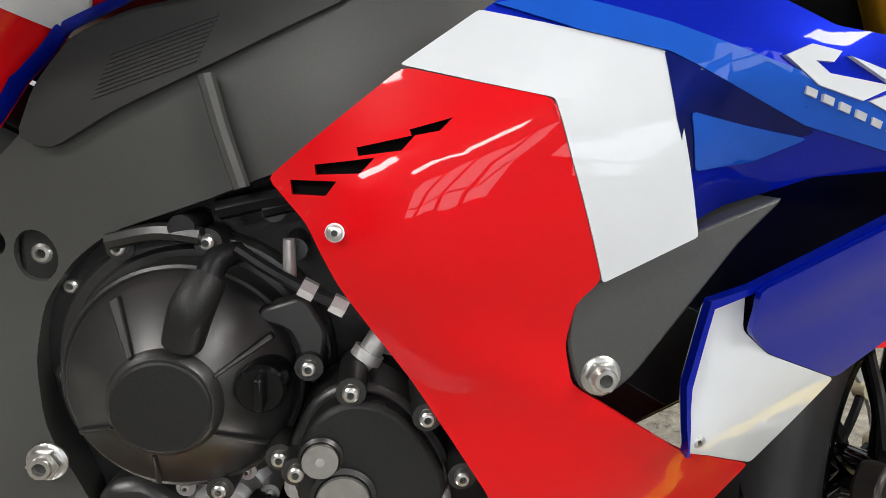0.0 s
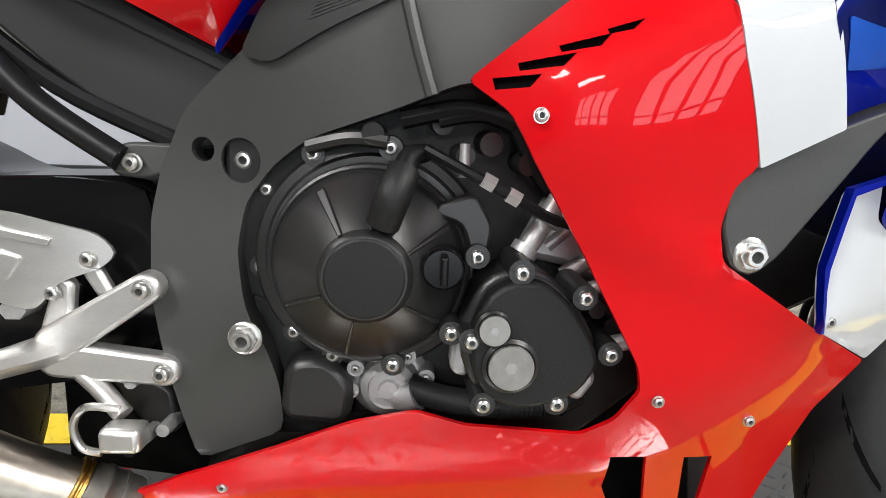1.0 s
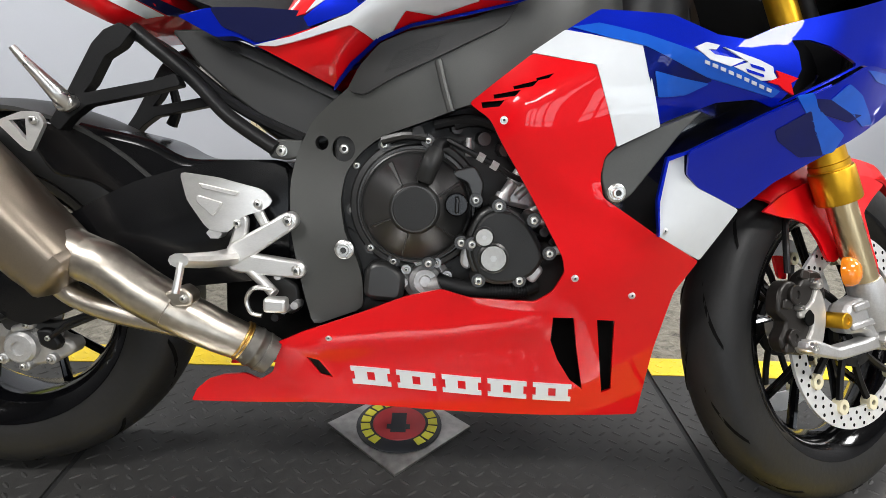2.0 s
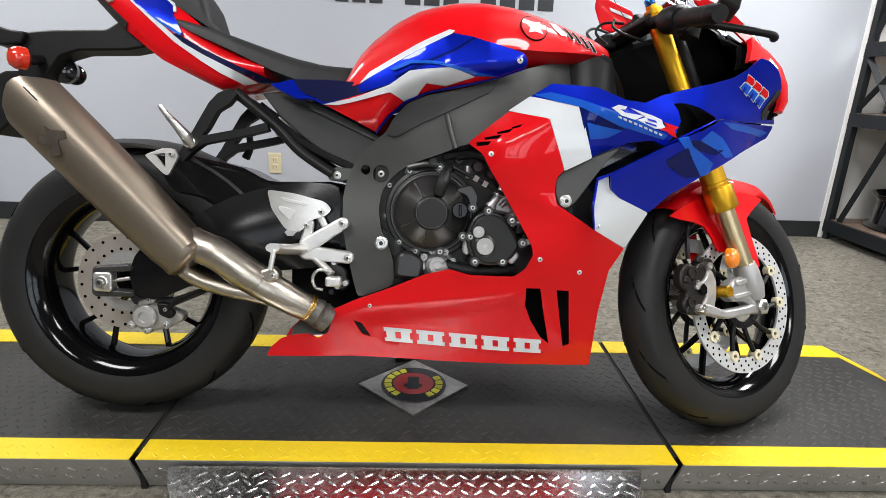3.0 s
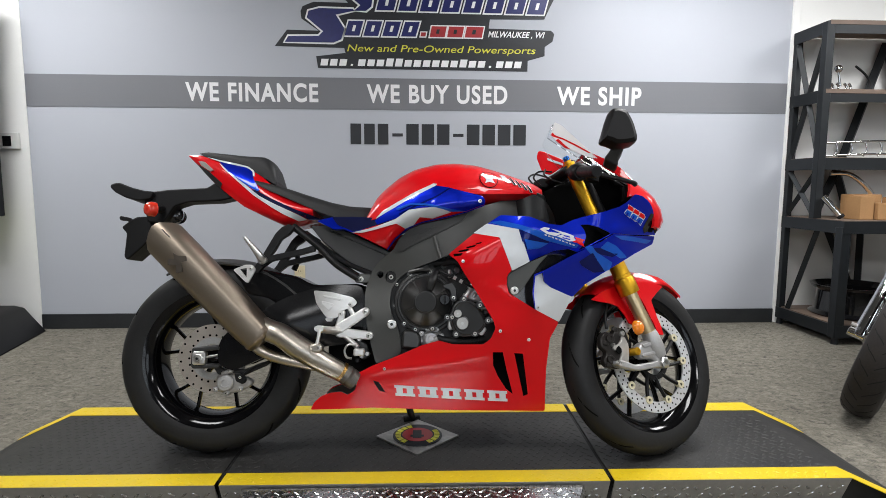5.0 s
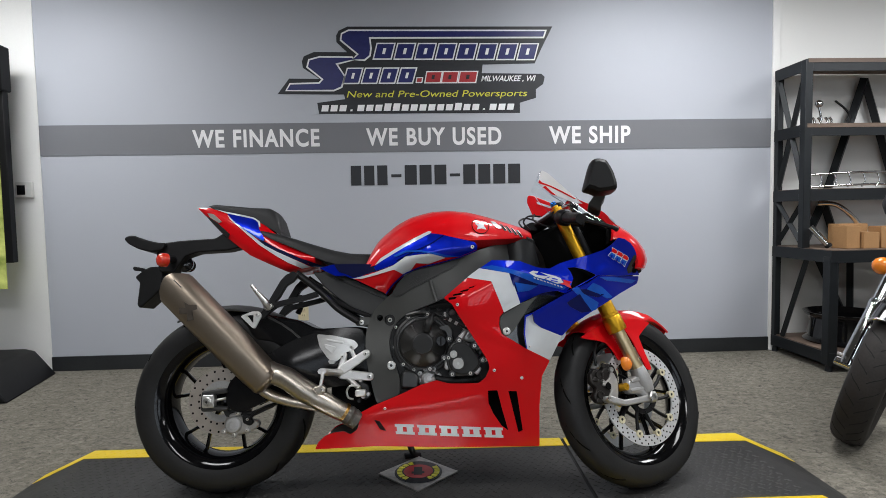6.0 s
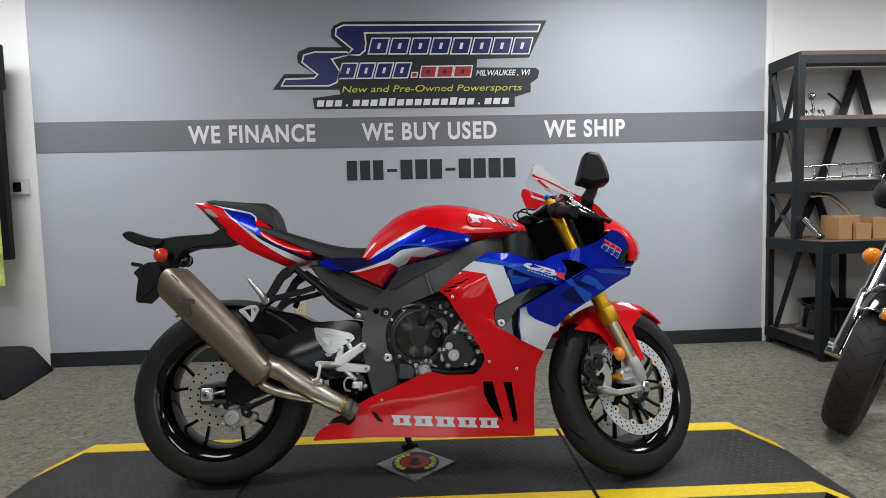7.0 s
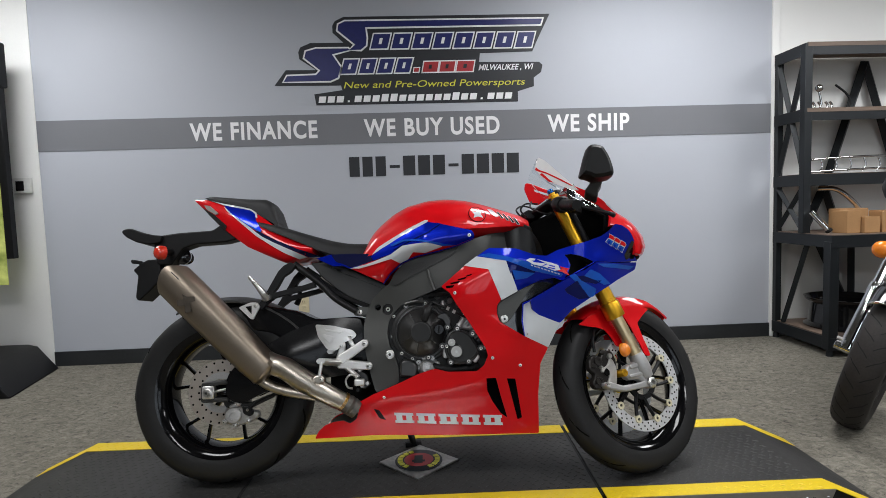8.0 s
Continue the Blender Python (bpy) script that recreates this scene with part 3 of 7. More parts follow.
def carton(x, y, z, w, d, h, a=0):
    t = thing("cardboard_box", "small brown cardboard box on the shelf counter", "box", pose(x, y, z, 0, 0, a), "boxes on the counter")
    part("body", boxed(((-w / 2, -d / 2, 0), (w / 2, d / 2, h))), "card", t, bevel=0.003)
    part("flap", boxed(((-w / 2 + 0.002, -d / 2 + 0.002, h + 0.0005), (-0.002, d / 2 - 0.002, h + 0.003)), ((0.002, -d / 2 + 0.002, h + 0.0005), (w / 2 - 0.002, d / 2 - 0.002, h + 0.003))), "card", t)
    return t


carton(2.72, 1.56, 0.7615, 0.095, 0.12, 0.14, 3)
carton(2.83, 1.54, 0.7615, 0.1, 0.12, 0.1, -2)
carton(2.96, 1.55, 0.7615, 0.11, 0.12, 0.135, -4)
carton(2.84, 1.7, 0.7615, 0.2, 0.1, 0.15, 1)


def spare_rim(x, y, z):
    t = thing("spare_wheel_rim", "black alloy wheel rim lying on the lower shelf", "wheel rim", pose(x, y, z))
    bm = bmesh.new()
    lathe(bm, [(0.235, 0), (0.245, 0.01), (0.215, 0.03), (0.205, 0.16), (0.235, 0.18), (0.245, 0.2), (0.236, 0.2), (0.195, 0.165), (0.2, 0.03)], (0, 0, 0), (0, 0, 1), 40)
    part("barrel", bm, "black_gloss", t)
    bm = bmesh.new()
    lathe(bm, [(0.02, 0.1), (0.05, 0.1), (0.05, 0.16), (0.02, 0.16)], (0, 0, 0), (0, 0, 1), 20)
    part("hub", bm, "black_gloss", t)
    for k in range(5):
        a = radians(72 * k)
        bm = bmesh.new()
        cyl(bm, (0.04 * math.cos(a), 0.04 * math.sin(a), 0.13), (0.205 * math.cos(a + 0.2), 0.205 * math.sin(a + 0.2), 0.15), 0.012, 0.016, 8)
        part("spoke", bm, "black_gloss", t)


spare_rim(2.83, 1.69, 0.1245)
for name, label, z, pts, r in (
    ("chrome_tube", "short chrome tube standing on the counter", 0.685, [(2.535, 1.63, 0.9), (2.612, 1.58, 0.785)], 0.019),
    ("curved_exhaust_pipe", "bent black and chrome exhaust pipe on the shelf", 0.685, [(2.68, 1.78, 1.05), (2.79, 1.76, 1.045), (2.88, 1.74, 0.98), (2.95, 1.73, 0.89), (2.985, 1.73, 0.785)], 0.016),
    ("brake_lever", "thin black curved brake lever on the shelf", 1.56, [(2.81, 1.8, 1.741), (2.878, 1.8, 1.69), (2.913, 1.8, 1.64), (2.908, 1.8, 1.595)], 0.007),
):
    t = thing(name, label, "motorcycle part")
    bm = bmesh.new()
    tube(bm, pts, r)
    part("tube", bm, "chrome" if name != "brake_lever" else "black_plastic", t)
    bm = bmesh.new()
    e0, e1 = Vector(pts[-2]), Vector(pts[-1])
    cyl(bm, e1, e1 + (e1 - e0).normalized() * 0.02, r * 1.15)
    part("end_cap", bm, "black_plastic", t)
t = thing("luggage_rack", "chrome tube luggage rack lying on the shelf", "luggage rack", pose(2.615, 1.78, 1.149))
for z in (0.012, 0.095):
    bm = bmesh.new()
    tube(bm, [(0, -0.03, z), (0.2, -0.04, z + 0.01), (0.5, -0.03, z + 0.015), (0.62, 0.0, z)], 0.007)
    part("rail", bm, "chrome", t)
for k in range(6):
    bm = bmesh.new()
    tube(bm, [(0.05 + 0.1 * k, -0.035, 0.012), (0.07 + 0.1 * k, -0.04, 0.05), (0.06 + 0.1 * k, -0.035, 0.1)], 0.005)
    part("rung", bm, "chrome", t)
t = thing("chrome_mirror_bracket", "small chrome bracket with a round knob on the shelf", "motorcycle part", pose(2.675, 1.8, 1.572))
bm = bmesh.new()
bmesh.ops.create_uvsphere(bm, u_segments=16, v_segments=10, radius=0.026, matrix=Matrix.Translation((0.02, 0, 0.15)))
part("knob", bm, "chrome", t)
bm = bmesh.new()
tube(bm, [(0.02, 0, 0.13), (0.03, 0, 0.09), (0.04, 0, 0.04)], 0.008)
part("stem", bm, "chrome", t)
for dx in (-0.02, 0.02, 0.07, 0.1):
    bm = bmesh.new()
    tube(bm, [(dx, 0, 0.0), (dx + 0.012, 0, 0.035), (dx - 0.005, 0, 0.06)], 0.008)
    part("clamp", bm, "chrome", t)

# ---- upright screen ----
tv = thing("display_screen", "tall black framed screen showing a green field", "screen", pose(-2.592, 1.78, 0))
part("housing", boxed(((-0.62, -0.02, 0.765), (0.0, 0.03, 1.84))), "black_plastic", tv, bevel=0.004)
part("picture", boxed(((-0.6, -0.026, 0.6), (-0.042, -0.0205, 1.8))), "screen", tv, "green field picture")
part("sound_bar", boxed(((-0.62, -0.05, 1.84), (0.012, 0.05, 2.12))), "black_plastic", tv, bevel=0.01)
part("column", boxed(((-0.36, 0.032, 0.05), (-0.26, 0.09, 1.84))), "black_plastic", tv)
part("base", boxed(((-0.5, -0.12, 0.001), (-0.12, 0.15, 0.05))), "black_plastic", tv, bevel=0.008)
wedge = thing("floor_wedge", "black wedge shaped floor stand by the wall", "floor stand", pose(0, 0, 0))
bm = bmesh.new()
prism(bm, [(-3.4, 0.001), (-2.47, 0.001), (-2.6, 0.16), (-2.66, 0.175), (-3.4, 0.175)], lambda u, v: (u + (0.11 if u > -3 else 0), 1.3, v), lambda u, v: (u, 1.93, v))
part("body", bm, "black_plastic", wedge, bevel=0.01)

# ---- the motorcycle ----
M.update({
    "red": surface("red_lacquer", (0.66, 0.002, 0.006), 0.4, var=0.03, scale=3, fine=500, coat=0.7, rvar=0.04, spec=0.1, coat_ior=1.42, coat_rough=0.012),
    "blue": surface("blue_lacquer", (0.002, 0.016, 0.46), 0.3, 0.6, var=0.12, scale=3, fine=900, coat=0.7, rvar=0.04, spec=0.1, coat_ior=1.42, coat_rough=0.012),
    "navy": surface("navy_lacquer", (0.008, 0.01, 0.05), 0.3, 0.2, var=0.15, fine=900, coat=0.7, rvar=0.04, spec=0.1, coat_ior=1.42, coat_rough=0.012),
    "sky": surface("light_blue_patch", (0.008, 0.09, 0.52), 0.3, 0.1, var=0.08, coat=0.7, rvar=0.04, spec=0.1, coat_ior=1.42, coat_rough=0.012),
    "white": surface("white_lacquer", (0.63, 0.655, 0.68), 0.3, var=0.03, coat=1.0, rvar=0.04, spec=0.1, coat_ior=1.42, coat_rough=0.012),
    "frame": surface("matt_dark_frame", (0.068, 0.069, 0.0655), 0.44, 0.3, var=0.12, scale=6, fine=700, bump=0.05, rvar=0.08),
    "trim_black": surface("textured_black_plastic", (0.026, 0.026, 0.0253), 0.44, var=0.15, fine=900, bump=0.04, rvar=0.02),
    "satin_black": surface("satin_black", (0.005, 0.005, 0.0055), 0.19, var=0.2, fine=500, spec=0.25, rvar=0.02),
    "seat_skin": surface("seat_vinyl", (0.009, 0.009, 0.0095), 0.55, var=0.25, scale=10, fine=700, bump=0.3),
    "engine": surface("black_engine_paint", (0.06, 0.0595, 0.0585), 0.37, 0.75, var=0.1, scale=8, fine=900, bump=0.03, rvar=0.06),
    "engine_matt": surface("matt_engine_paint", (0.009, 0.009, 0.0088), 0.5, 0.1, var=0.15, fine=600, bump=0.15),
    "cast": surface("cast_aluminium", (0.46, 0.455, 0.45), 0.42, 0.6, var=0.15, scale=12, fine=300, bump=0.15),
    "brushed": surface("brushed_aluminium", (0.72, 0.71, 0.69), 0.4, 0.9, var=0.08, scale=20, fine=260, bump=0.05, stretch=(1, 1, 4)),
    "titanium": surface("bead_blasted_titanium", (0.3, 0.252, 0.2), 0.43, 1.0, var=0.1, scale=5, fine=420, bump=0.06),
    "steel": surface("heat_tinted_steel", (0.5, 0.455, 0.39), 0.34, 1.0, var=0.2, scale=9, fine=90, rvar=0.1),
    "brass": surface("brass_ring", (0.55, 0.33, 0.09), 0.3, 1.0, var=0.2, scale=20),
    "gold": surface("gold_anodised", (0.66, 0.37, 0.025), 0.4, 1.0, var=0.08, scale=10, fine=200, rvar=0.06),
    "slider": surface("polished_fork_slider", (0.62, 0.5, 0.3), 0.33, 1.0, var=0.05, rvar=0.05),
    "bolt": surface("zinc_bolt", (0.6, 0.59, 0.565), 0.3, 0.95, var=0.15, scale=40),
    "disc": surface("brake_disc_steel", (0.66, 0.665, 0.67), 0.4, 0.45, var=0.08, scale=30, fine=300, bump=0.05),
    # near-black: shade inside openings put into the colour, also grooves and dark print
    "hole": surface("hole_shade_and_ink", (0.004, 0.004, 0.004), 0.85, spec=0.05),
    "red_lens": surface("red_lamp_lens", (0.6, 0.03, 0.012), 0.12, var=0.15, coat=1.0),
    "screen_glass": glass_material("clear_windscreen", (0.93, 0.95, 0.96), 0.02, 1.12),
    "blue_anod": surface("blue_anodised", (0.03, 0.14, 0.42), 0.25, 1.0, var=0.1),
    "button_gold": surface("pale_gold_button", (0.74, 0.68, 0.48), 0.4, 0.25, var=0.05),
    "caliper_grey": surface("caliper_grey", (0.026, 0.023, 0.021), 0.36, 0.5, var=0.15, scale=20),
    "rim_black": surface("gloss_black_rim", (0.0025, 0.0025, 0.003), 0.1, var=0.2, spec=0.32, rvar=0.04),
    "disc_worn": surface("worn_disc_steel", (0.44, 0.395, 0.35), 0.45, 0.75, var=0.1, scale=30, fine=300, bump=0.05),
    "muffler_ink": surface("faded_brown_mark", (0.07, 0.058, 0.046), 0.5, 0.6, var=0.2, scale=30),
    "white_print": surface("white_print", (0.8, 0.8, 0.8), 0.35, var=0.02, coat=0.4),
    # darker bolt metal, puts the shade of the sockets into the colour
    "socket_shade": surface("shaded_socket_metal", (0.05, 0.05, 0.048), 0.45, 0.6, var=0.15, scale=30),
    "subframe_black": surface("subframe_black", (0.012, 0.012, 0.0125), 0.36, 0.2, var=0.2, scale=10, fine=300),
    "mid_blue": surface("bright_blue_patch", (0.012, 0.11, 0.62), 0.33, 0.4, var=0.1, coat=0.7, rvar=0.04, spec=0.1, coat_ior=1.42, coat_rough=0.012),
    "deep_blue": surface("deep_blue_patch", (0.0015, 0.007, 0.12), 0.34, 0.65, var=0.15, coat=0.7, rvar=0.04, spec=0.1, coat_ior=1.42, coat_rough=0.012),
    "airbox_black": surface("airbox_plastic", (0.008, 0.008, 0.0083), 0.36, var=0.15, scale=8, fine=700, bump=0.08),
    "sooty": surface("sooty_collector", (0.15, 0.14, 0.125), 0.5, 0.8, var=0.35, scale=20),
})

BIKE = Matrix.Translation((0, -0.085, DECK)) @ pose(0, 0, 0, 0, 0, -2.0) @ pose(0, 0, 0, -12.0)
bike = thing("sport_motorcycle", "red, white and blue sport motorcycle leaning on its side stand", "motorcycle", BIKE)


def spline_field(ctrl):
    """A smooth half-width over the side view, through (x, z, half-width) knots."""
    c = np.array(ctrl)
    n = len(c)
    d = np.hypot(c[:, None, 0] - c[None, :, 0], c[:, None, 1] - c[None, :, 1])
    k = d * d * np.log(d + 1e-12) + np.eye(n) * 1e-4
    p = np.c_[np.ones(n), c[:, :2]]
    s = np.linalg.solve(np.block([[k, p], [p.T, np.zeros((3, 3))]]), np.r_[c[:, 2], 0, 0, 0])

    def field(x, z):
        r = np.hypot(c[:, 0] - x, c[:, 1] - z)
        return float((r * r * np.log(r + 1e-12) * s[:n]).sum() + s[n] + s[n + 1] * x + s[n + 2] * z)
    return field


fairing_base = spline_field([(.088, .602, .255), (.197, .668, .264), (.042, .624, .208), (.255, .697, .260), (.285, .606, .254), (.241, .516, .236),
                             (.312, .467, .230), (.384, .419, .185), (.201, .394, .214), (.290, .368, .190), (-.149, .279, .148), (-.118, .222, .120),
                             (.236, .182, .112), (.34, .2, .10), (-.38, .18, .10), (0, .14, .095), (.446, .652, .252), (.328, .678, .263),
                             (.586, .751, .230), (.707, .67, .130), (.69, .76, .205), (.15, .30, .165), (.12, .52, .235), (.42, .53, .222), (.55, .62, .226), (-.25, .17, .105), (.16, .70, .245)])


def near_line(x, z, ax, az, bx, bz):
    t = ((x - ax) * (bx - ax) + (z - az) * (bz - az)) / ((bx - ax) ** 2 + (bz - az) ** 2)
    t = max(0.0, min(1.0, t))
    return math.hypot(x - ax - t * (bx - ax), z - az - t * (bz - az))


def fairing_w(x, z):
    """The fairing's half-width, with its pressed ridges."""
    w = fairing_base(x, z)
    w += 0.007 * math.exp(-(near_line(x, z, .155, .53, .31, .462) / 0.013) ** 2)
    w += 0.006 * math.exp(-(near_line(x, z, .10, .625, .197, .668) / 0.016) ** 2)
    w += 0.005 * math.exp(-(near_line(x, z, -.2, .262, .17, .315) / 0.02) ** 2)
    w += 0.006 * math.exp(-(near_line(x, z, .56, .70, .69, .69) / 0.014) ** 2)
    return max(0.012, w)


def wing_w(x, z):
    return fairing_w(x, z) + 0.012 * math.exp(-(near_line(x, z, .32, .565, .55, .69) / 0.03) ** 2)


def upper_w(x, z):
    """The upper fairing: tucked in under the light stripe and rolled over above it."""
    w = fairing_w(x, z)
    line = .709 - .35 * (x - .256)
    k = max(0.0, min(1.0, (x - .265) / .05)) * max(0.0, min(1.0, (.5 - x) / .06))
    return w - k * (0.42 * max(0.0, line - z) + 0.1 * max(0.0, z - line - .018))


def inside(poly, x, z):
    odd = False
    for (x0, z0), (x1, z1) in zip(poly, poly[1:] + poly[:1]):
        if (z0 > z) != (z1 > z) and x < x0 + (z - z0) * (x1 - x0) / (z1 - z0):
            odd = not odd
    return odd


def rounded(poly, r=0.006):
    """Cuts each corner of an outline with a short curve."""
    out = []
    n = len(poly)
    for i in range(n):
        a, b, c = (Vector(poly[i - 1]), Vector(poly[i]), Vector(poly[(i + 1) % n]))
        da, dc = (a - b), (c - b)
        k = min(r, da.length * 0.4, dc.length * 0.4)
        p, q = b + da.normalized() * k, b + dc.normalized() * k
        out += [tuple(p), tuple((p + 2 * b + q) / 4), tuple(q)]
    return out


def panel(name, outline, field, thick, material, parent, side=-1, cell=0.018, lift=0.0, label="", holes=(), bevel=0.0012, soft=0.005, smooth=30):
    """A shaped shell: an outline in side view laid on a half-width field, with openings cut through."""
    bm = bmesh.new()
    pts = rounded(outline, soft) if soft else outline
    bm.faces.new([bm.verts.new((x, 0, z)) for x, z in pts])

    def cut(co, no):
        bmesh.ops.bisect_plane(bm, geom=bm.verts[:] + bm.edges[:] + bm.faces[:], plane_co=co, plane_no=no, dist=1e-6)
    xs, zs = [p[0] for p in pts], [p[1] for p in pts]
    for k in range(math.ceil(min(xs) / cell), math.floor(max(xs) / cell) + 1):
        cut((k * cell, 0, 0), (1, 0, 0))
    for k in range(math.ceil(min(zs) / cell), math.floor(max(zs) / cell) + 1):
        cut((0, 0, k * cell), (0, 0, 1))
    for hole in holes:
        hx, hz = [p[0] for p in hole], [p[1] for p in hole]
        for (x0, z0), (x1, z1) in zip(hole, list(hole[1:]) + [hole[0]]):
            near = [f for f in bm.faces if all(min(v.co.x for v in f.verts) < max(hx) + 1e-4 and max(v.co.x for v in f.verts) > min(hx) - 1e-4 for _ in (0,)) and min(v.co.z for v in f.verts) < max(hz) + 1e-4 and max(v.co.z for v in f.verts) > min(hz) - 1e-4]
            geom = list({v for f in near for v in f.verts}) + list({e for f in near for e in f.edges}) + near
            bmesh.ops.bisect_plane(bm, geom=geom, plane_co=(x0, 0, z0), plane_no=(-(z1 - z0), 0, x1 - x0), dist=1e-6)
        gone = [f for f in bm.faces if inside(list(hole), *(lambda c: (c.x, c.z))(f.calc_center_median()))]
        bmesh.ops.delete(bm, geom=gone, context="FACES")
    for v in bm.verts:
        v.co.y = side * (field(v.co.x, v.co.z) + lift)
    top = bm.faces[:]
    made = bmesh.ops.extrude_face_region(bm, geom=top)
    for v in made["geom"]:
        if isinstance(v, bmesh.types.BMVert):
            v.co.y -= side * thick
    return part(name, bm, material, parent, label, smooth, bevel)


def flat_at(w):
    return lambda x, z: w


def slab(name, outline, w0, w1, material, parent, label="", bevel=0.004, soft=0.006, side=-1):
    """A plate with rounded outline between two half-widths."""
    bm = bmesh.new()
    prism(bm, rounded(outline, soft) if soft else outline, lambda u, v: (u, side * w0, v), lambda u, v: (u, side * w1, v))
    return part(name, bm, material, parent, label, 40, bevel)


def pairs(xs, ys):
    """Linear interpolation over knots."""
    return lambda x: float(np.interp(x, xs, ys))


SIDES = (-1, 1)

# lower and side fairing: red with real vents
RED = [(.046, .626), (.122, .687), (.195, .672), (.233, .576), (.22, .562), (.218, .537), (.225, .509), (.3, .462), (.383, .421), (.358, .372), (.353, .275), (.358, .136),
       (.24, .142), (0, .146), (-.19, .153), (-.385, .146), (-.372, .17), (-.35, .19), (-.32, .201), (-.287, .205), (-.266, .194), (-.243, .21), (-.232, .243), (-.243, .259), (-.186, .288), (-.1, .322), (-.035, .351),
       (.018, .366), (.06, .355), (.152, .355), (.174, .373), (.187, .404), (.181, .426), (.131, .509), (.089, .572), (.072, .604)]
VENTS = [[(.061, .6262), (.0885, .6275), (.0825, .6195), (.0625, .6185)], [(.0755, .6352), (.108, .6402), (.1005, .632), (.0765, .63)],
         [(.0985, .645), (.1285, .6522), (.1215, .6442), (.0995, .6407)], [(.1255, .6548), (.147, .6612), (.1405, .6545), (.1265, .6515)]]
BELLY = [[(.181, .331), (.212, .331), (.228, .27), (.25, .196), (.227, .214), (.2, .255), (.184, .29)], [(.247, .328), (.275, .326), (.299, .194), (.284, .188), (.258, .287)], [(-.187, .242), (-.168, .236), (-.148, .202), (-.168, .208)]]
POCKET = [(.438, .711), (.461, .713), (.489, .707), (.531, .690), (.532, .686), (.479, .659), (.434, .636), (.449, .656), (.456, .678), (.449, .698)]
for side in SIDES:
    panel("side_fairing", RED, fairing_w, 0.005, "red", bike, side, 0.016, holes=VENTS + BELLY, label="glossy red side and belly fairing")
    panel("fairing_stripe", grown([(.122, .6885), (.161, .715), (.212, .704), (.253, .696), (.284, .602), (.2345, .5765), (.1965, .673)], 0.0014), fairing_w, 0.005, "white", bike, side, 0.016, 0.0007, label="white fairing stripe", soft=0.002, bevel=0)
    panel("upper_fairing", [(.162, .716), (.201, .741), (.287, .735), (.343, .713), (.381, .709), (0.414, 0.725), (0.450, 0.736), (0.516, 0.753), (0.561, 0.768), (0.587, 0.784), (.611, .807), (.633, .803), (.655, .79), (.668, .775), (.678, .758), (.684, .735), (.682, .716), (.703, .694), (.61, .687), (.541, .688), (.483, .6575), (.431, .6305), (.405, .64), (.36, .635), (.286, .603), (.254, .6965), (.212, .705)],
          upper_w, 0.005, "blue", bike, side, 0.014, label="metallic blue upper fairing", soft=0.003, holes=[POCKET])
    # the recess's shade is put into the colour: near-black all over
    panel("duct_pocket", [(.432, .715), (.461, .718), (.492, .711), (.538, .692), (.538, .684), (.479, .655), (.428, .63), (.44, .66), (.448, .68)], lambda x, z: upper_w(x, z) - 0.004 - 0.8 * max(0.0, x - 0.44), 0.004, "hole", bike, side, 0.014, label="recessed air duct, its shade painted near-black")
    panel("wing_fairing", [(.323, .571), (.42, .623), (.496, .659), (.541, .686), (.61, .685), (.702, .69), (.7, .667), (.628, .633), (.537, .584), (.46, .537), (.421, .498), (.35, .526), (.328, .543)],
          wing_w, 0.005, "blue", bike, side, 0.018, label="metallic blue winglet fairing")
    panel("lower_side_panel", [(.3, .562), (.3225, .5705), (.3275, .543), (.35, .5255), (.42, .4975), (.384, .422), (.302, .461), (.296, .508)], fairing_w, 0.005, "white", bike, side, 0.016, label="white lower side panel with blue rim", soft=0.004)
    panel("blue_edge", [(.2945, .508), (.299, .564), (.323, .5725), (.42, .6245), (.496, .661), (.496, .657), (.42, .6205), (.323, .568), (.302, .559), (.2985, .507), (.303, .461), (.301, .46)], lambda x, z: fairing_w(x, z) + 0.006, 0.008, "blue", bike, side, 0.03, soft=0, bevel=0)
    # films and blue patches on the paint
    panel("light_blue_stripe", [(.168, .7195), (.2, .724), (.256, .711), (.35, .682), (.431, .65), (.425, .642), (.338, .663), (.256, .697), (.21, .706)], upper_w, 0.004, "sky", bike, side, 0.018, 0.002, soft=0, bevel=0)
    # darker blue patch below the light stripe
    panel("dark_blue_patch", [(.253, .697), (.262, .664), (.272, .638), (.3, .64), (.345, .659), (.331, .677), (.29, .692)], upper_w, 0.004, "deep_blue", bike, side, 0.014, 0.0012, soft=0.001, bevel=0)
    # paints a reflection into the panel as a brighter blue patch
    panel("light_blue_patch", [(.27, .668), (.3, .663), (.343, .656), (.318, .642), (.28, .637)], upper_w, 0.004, "mid_blue", bike, side, 0.014, 0.0022, soft=0.003, bevel=0)
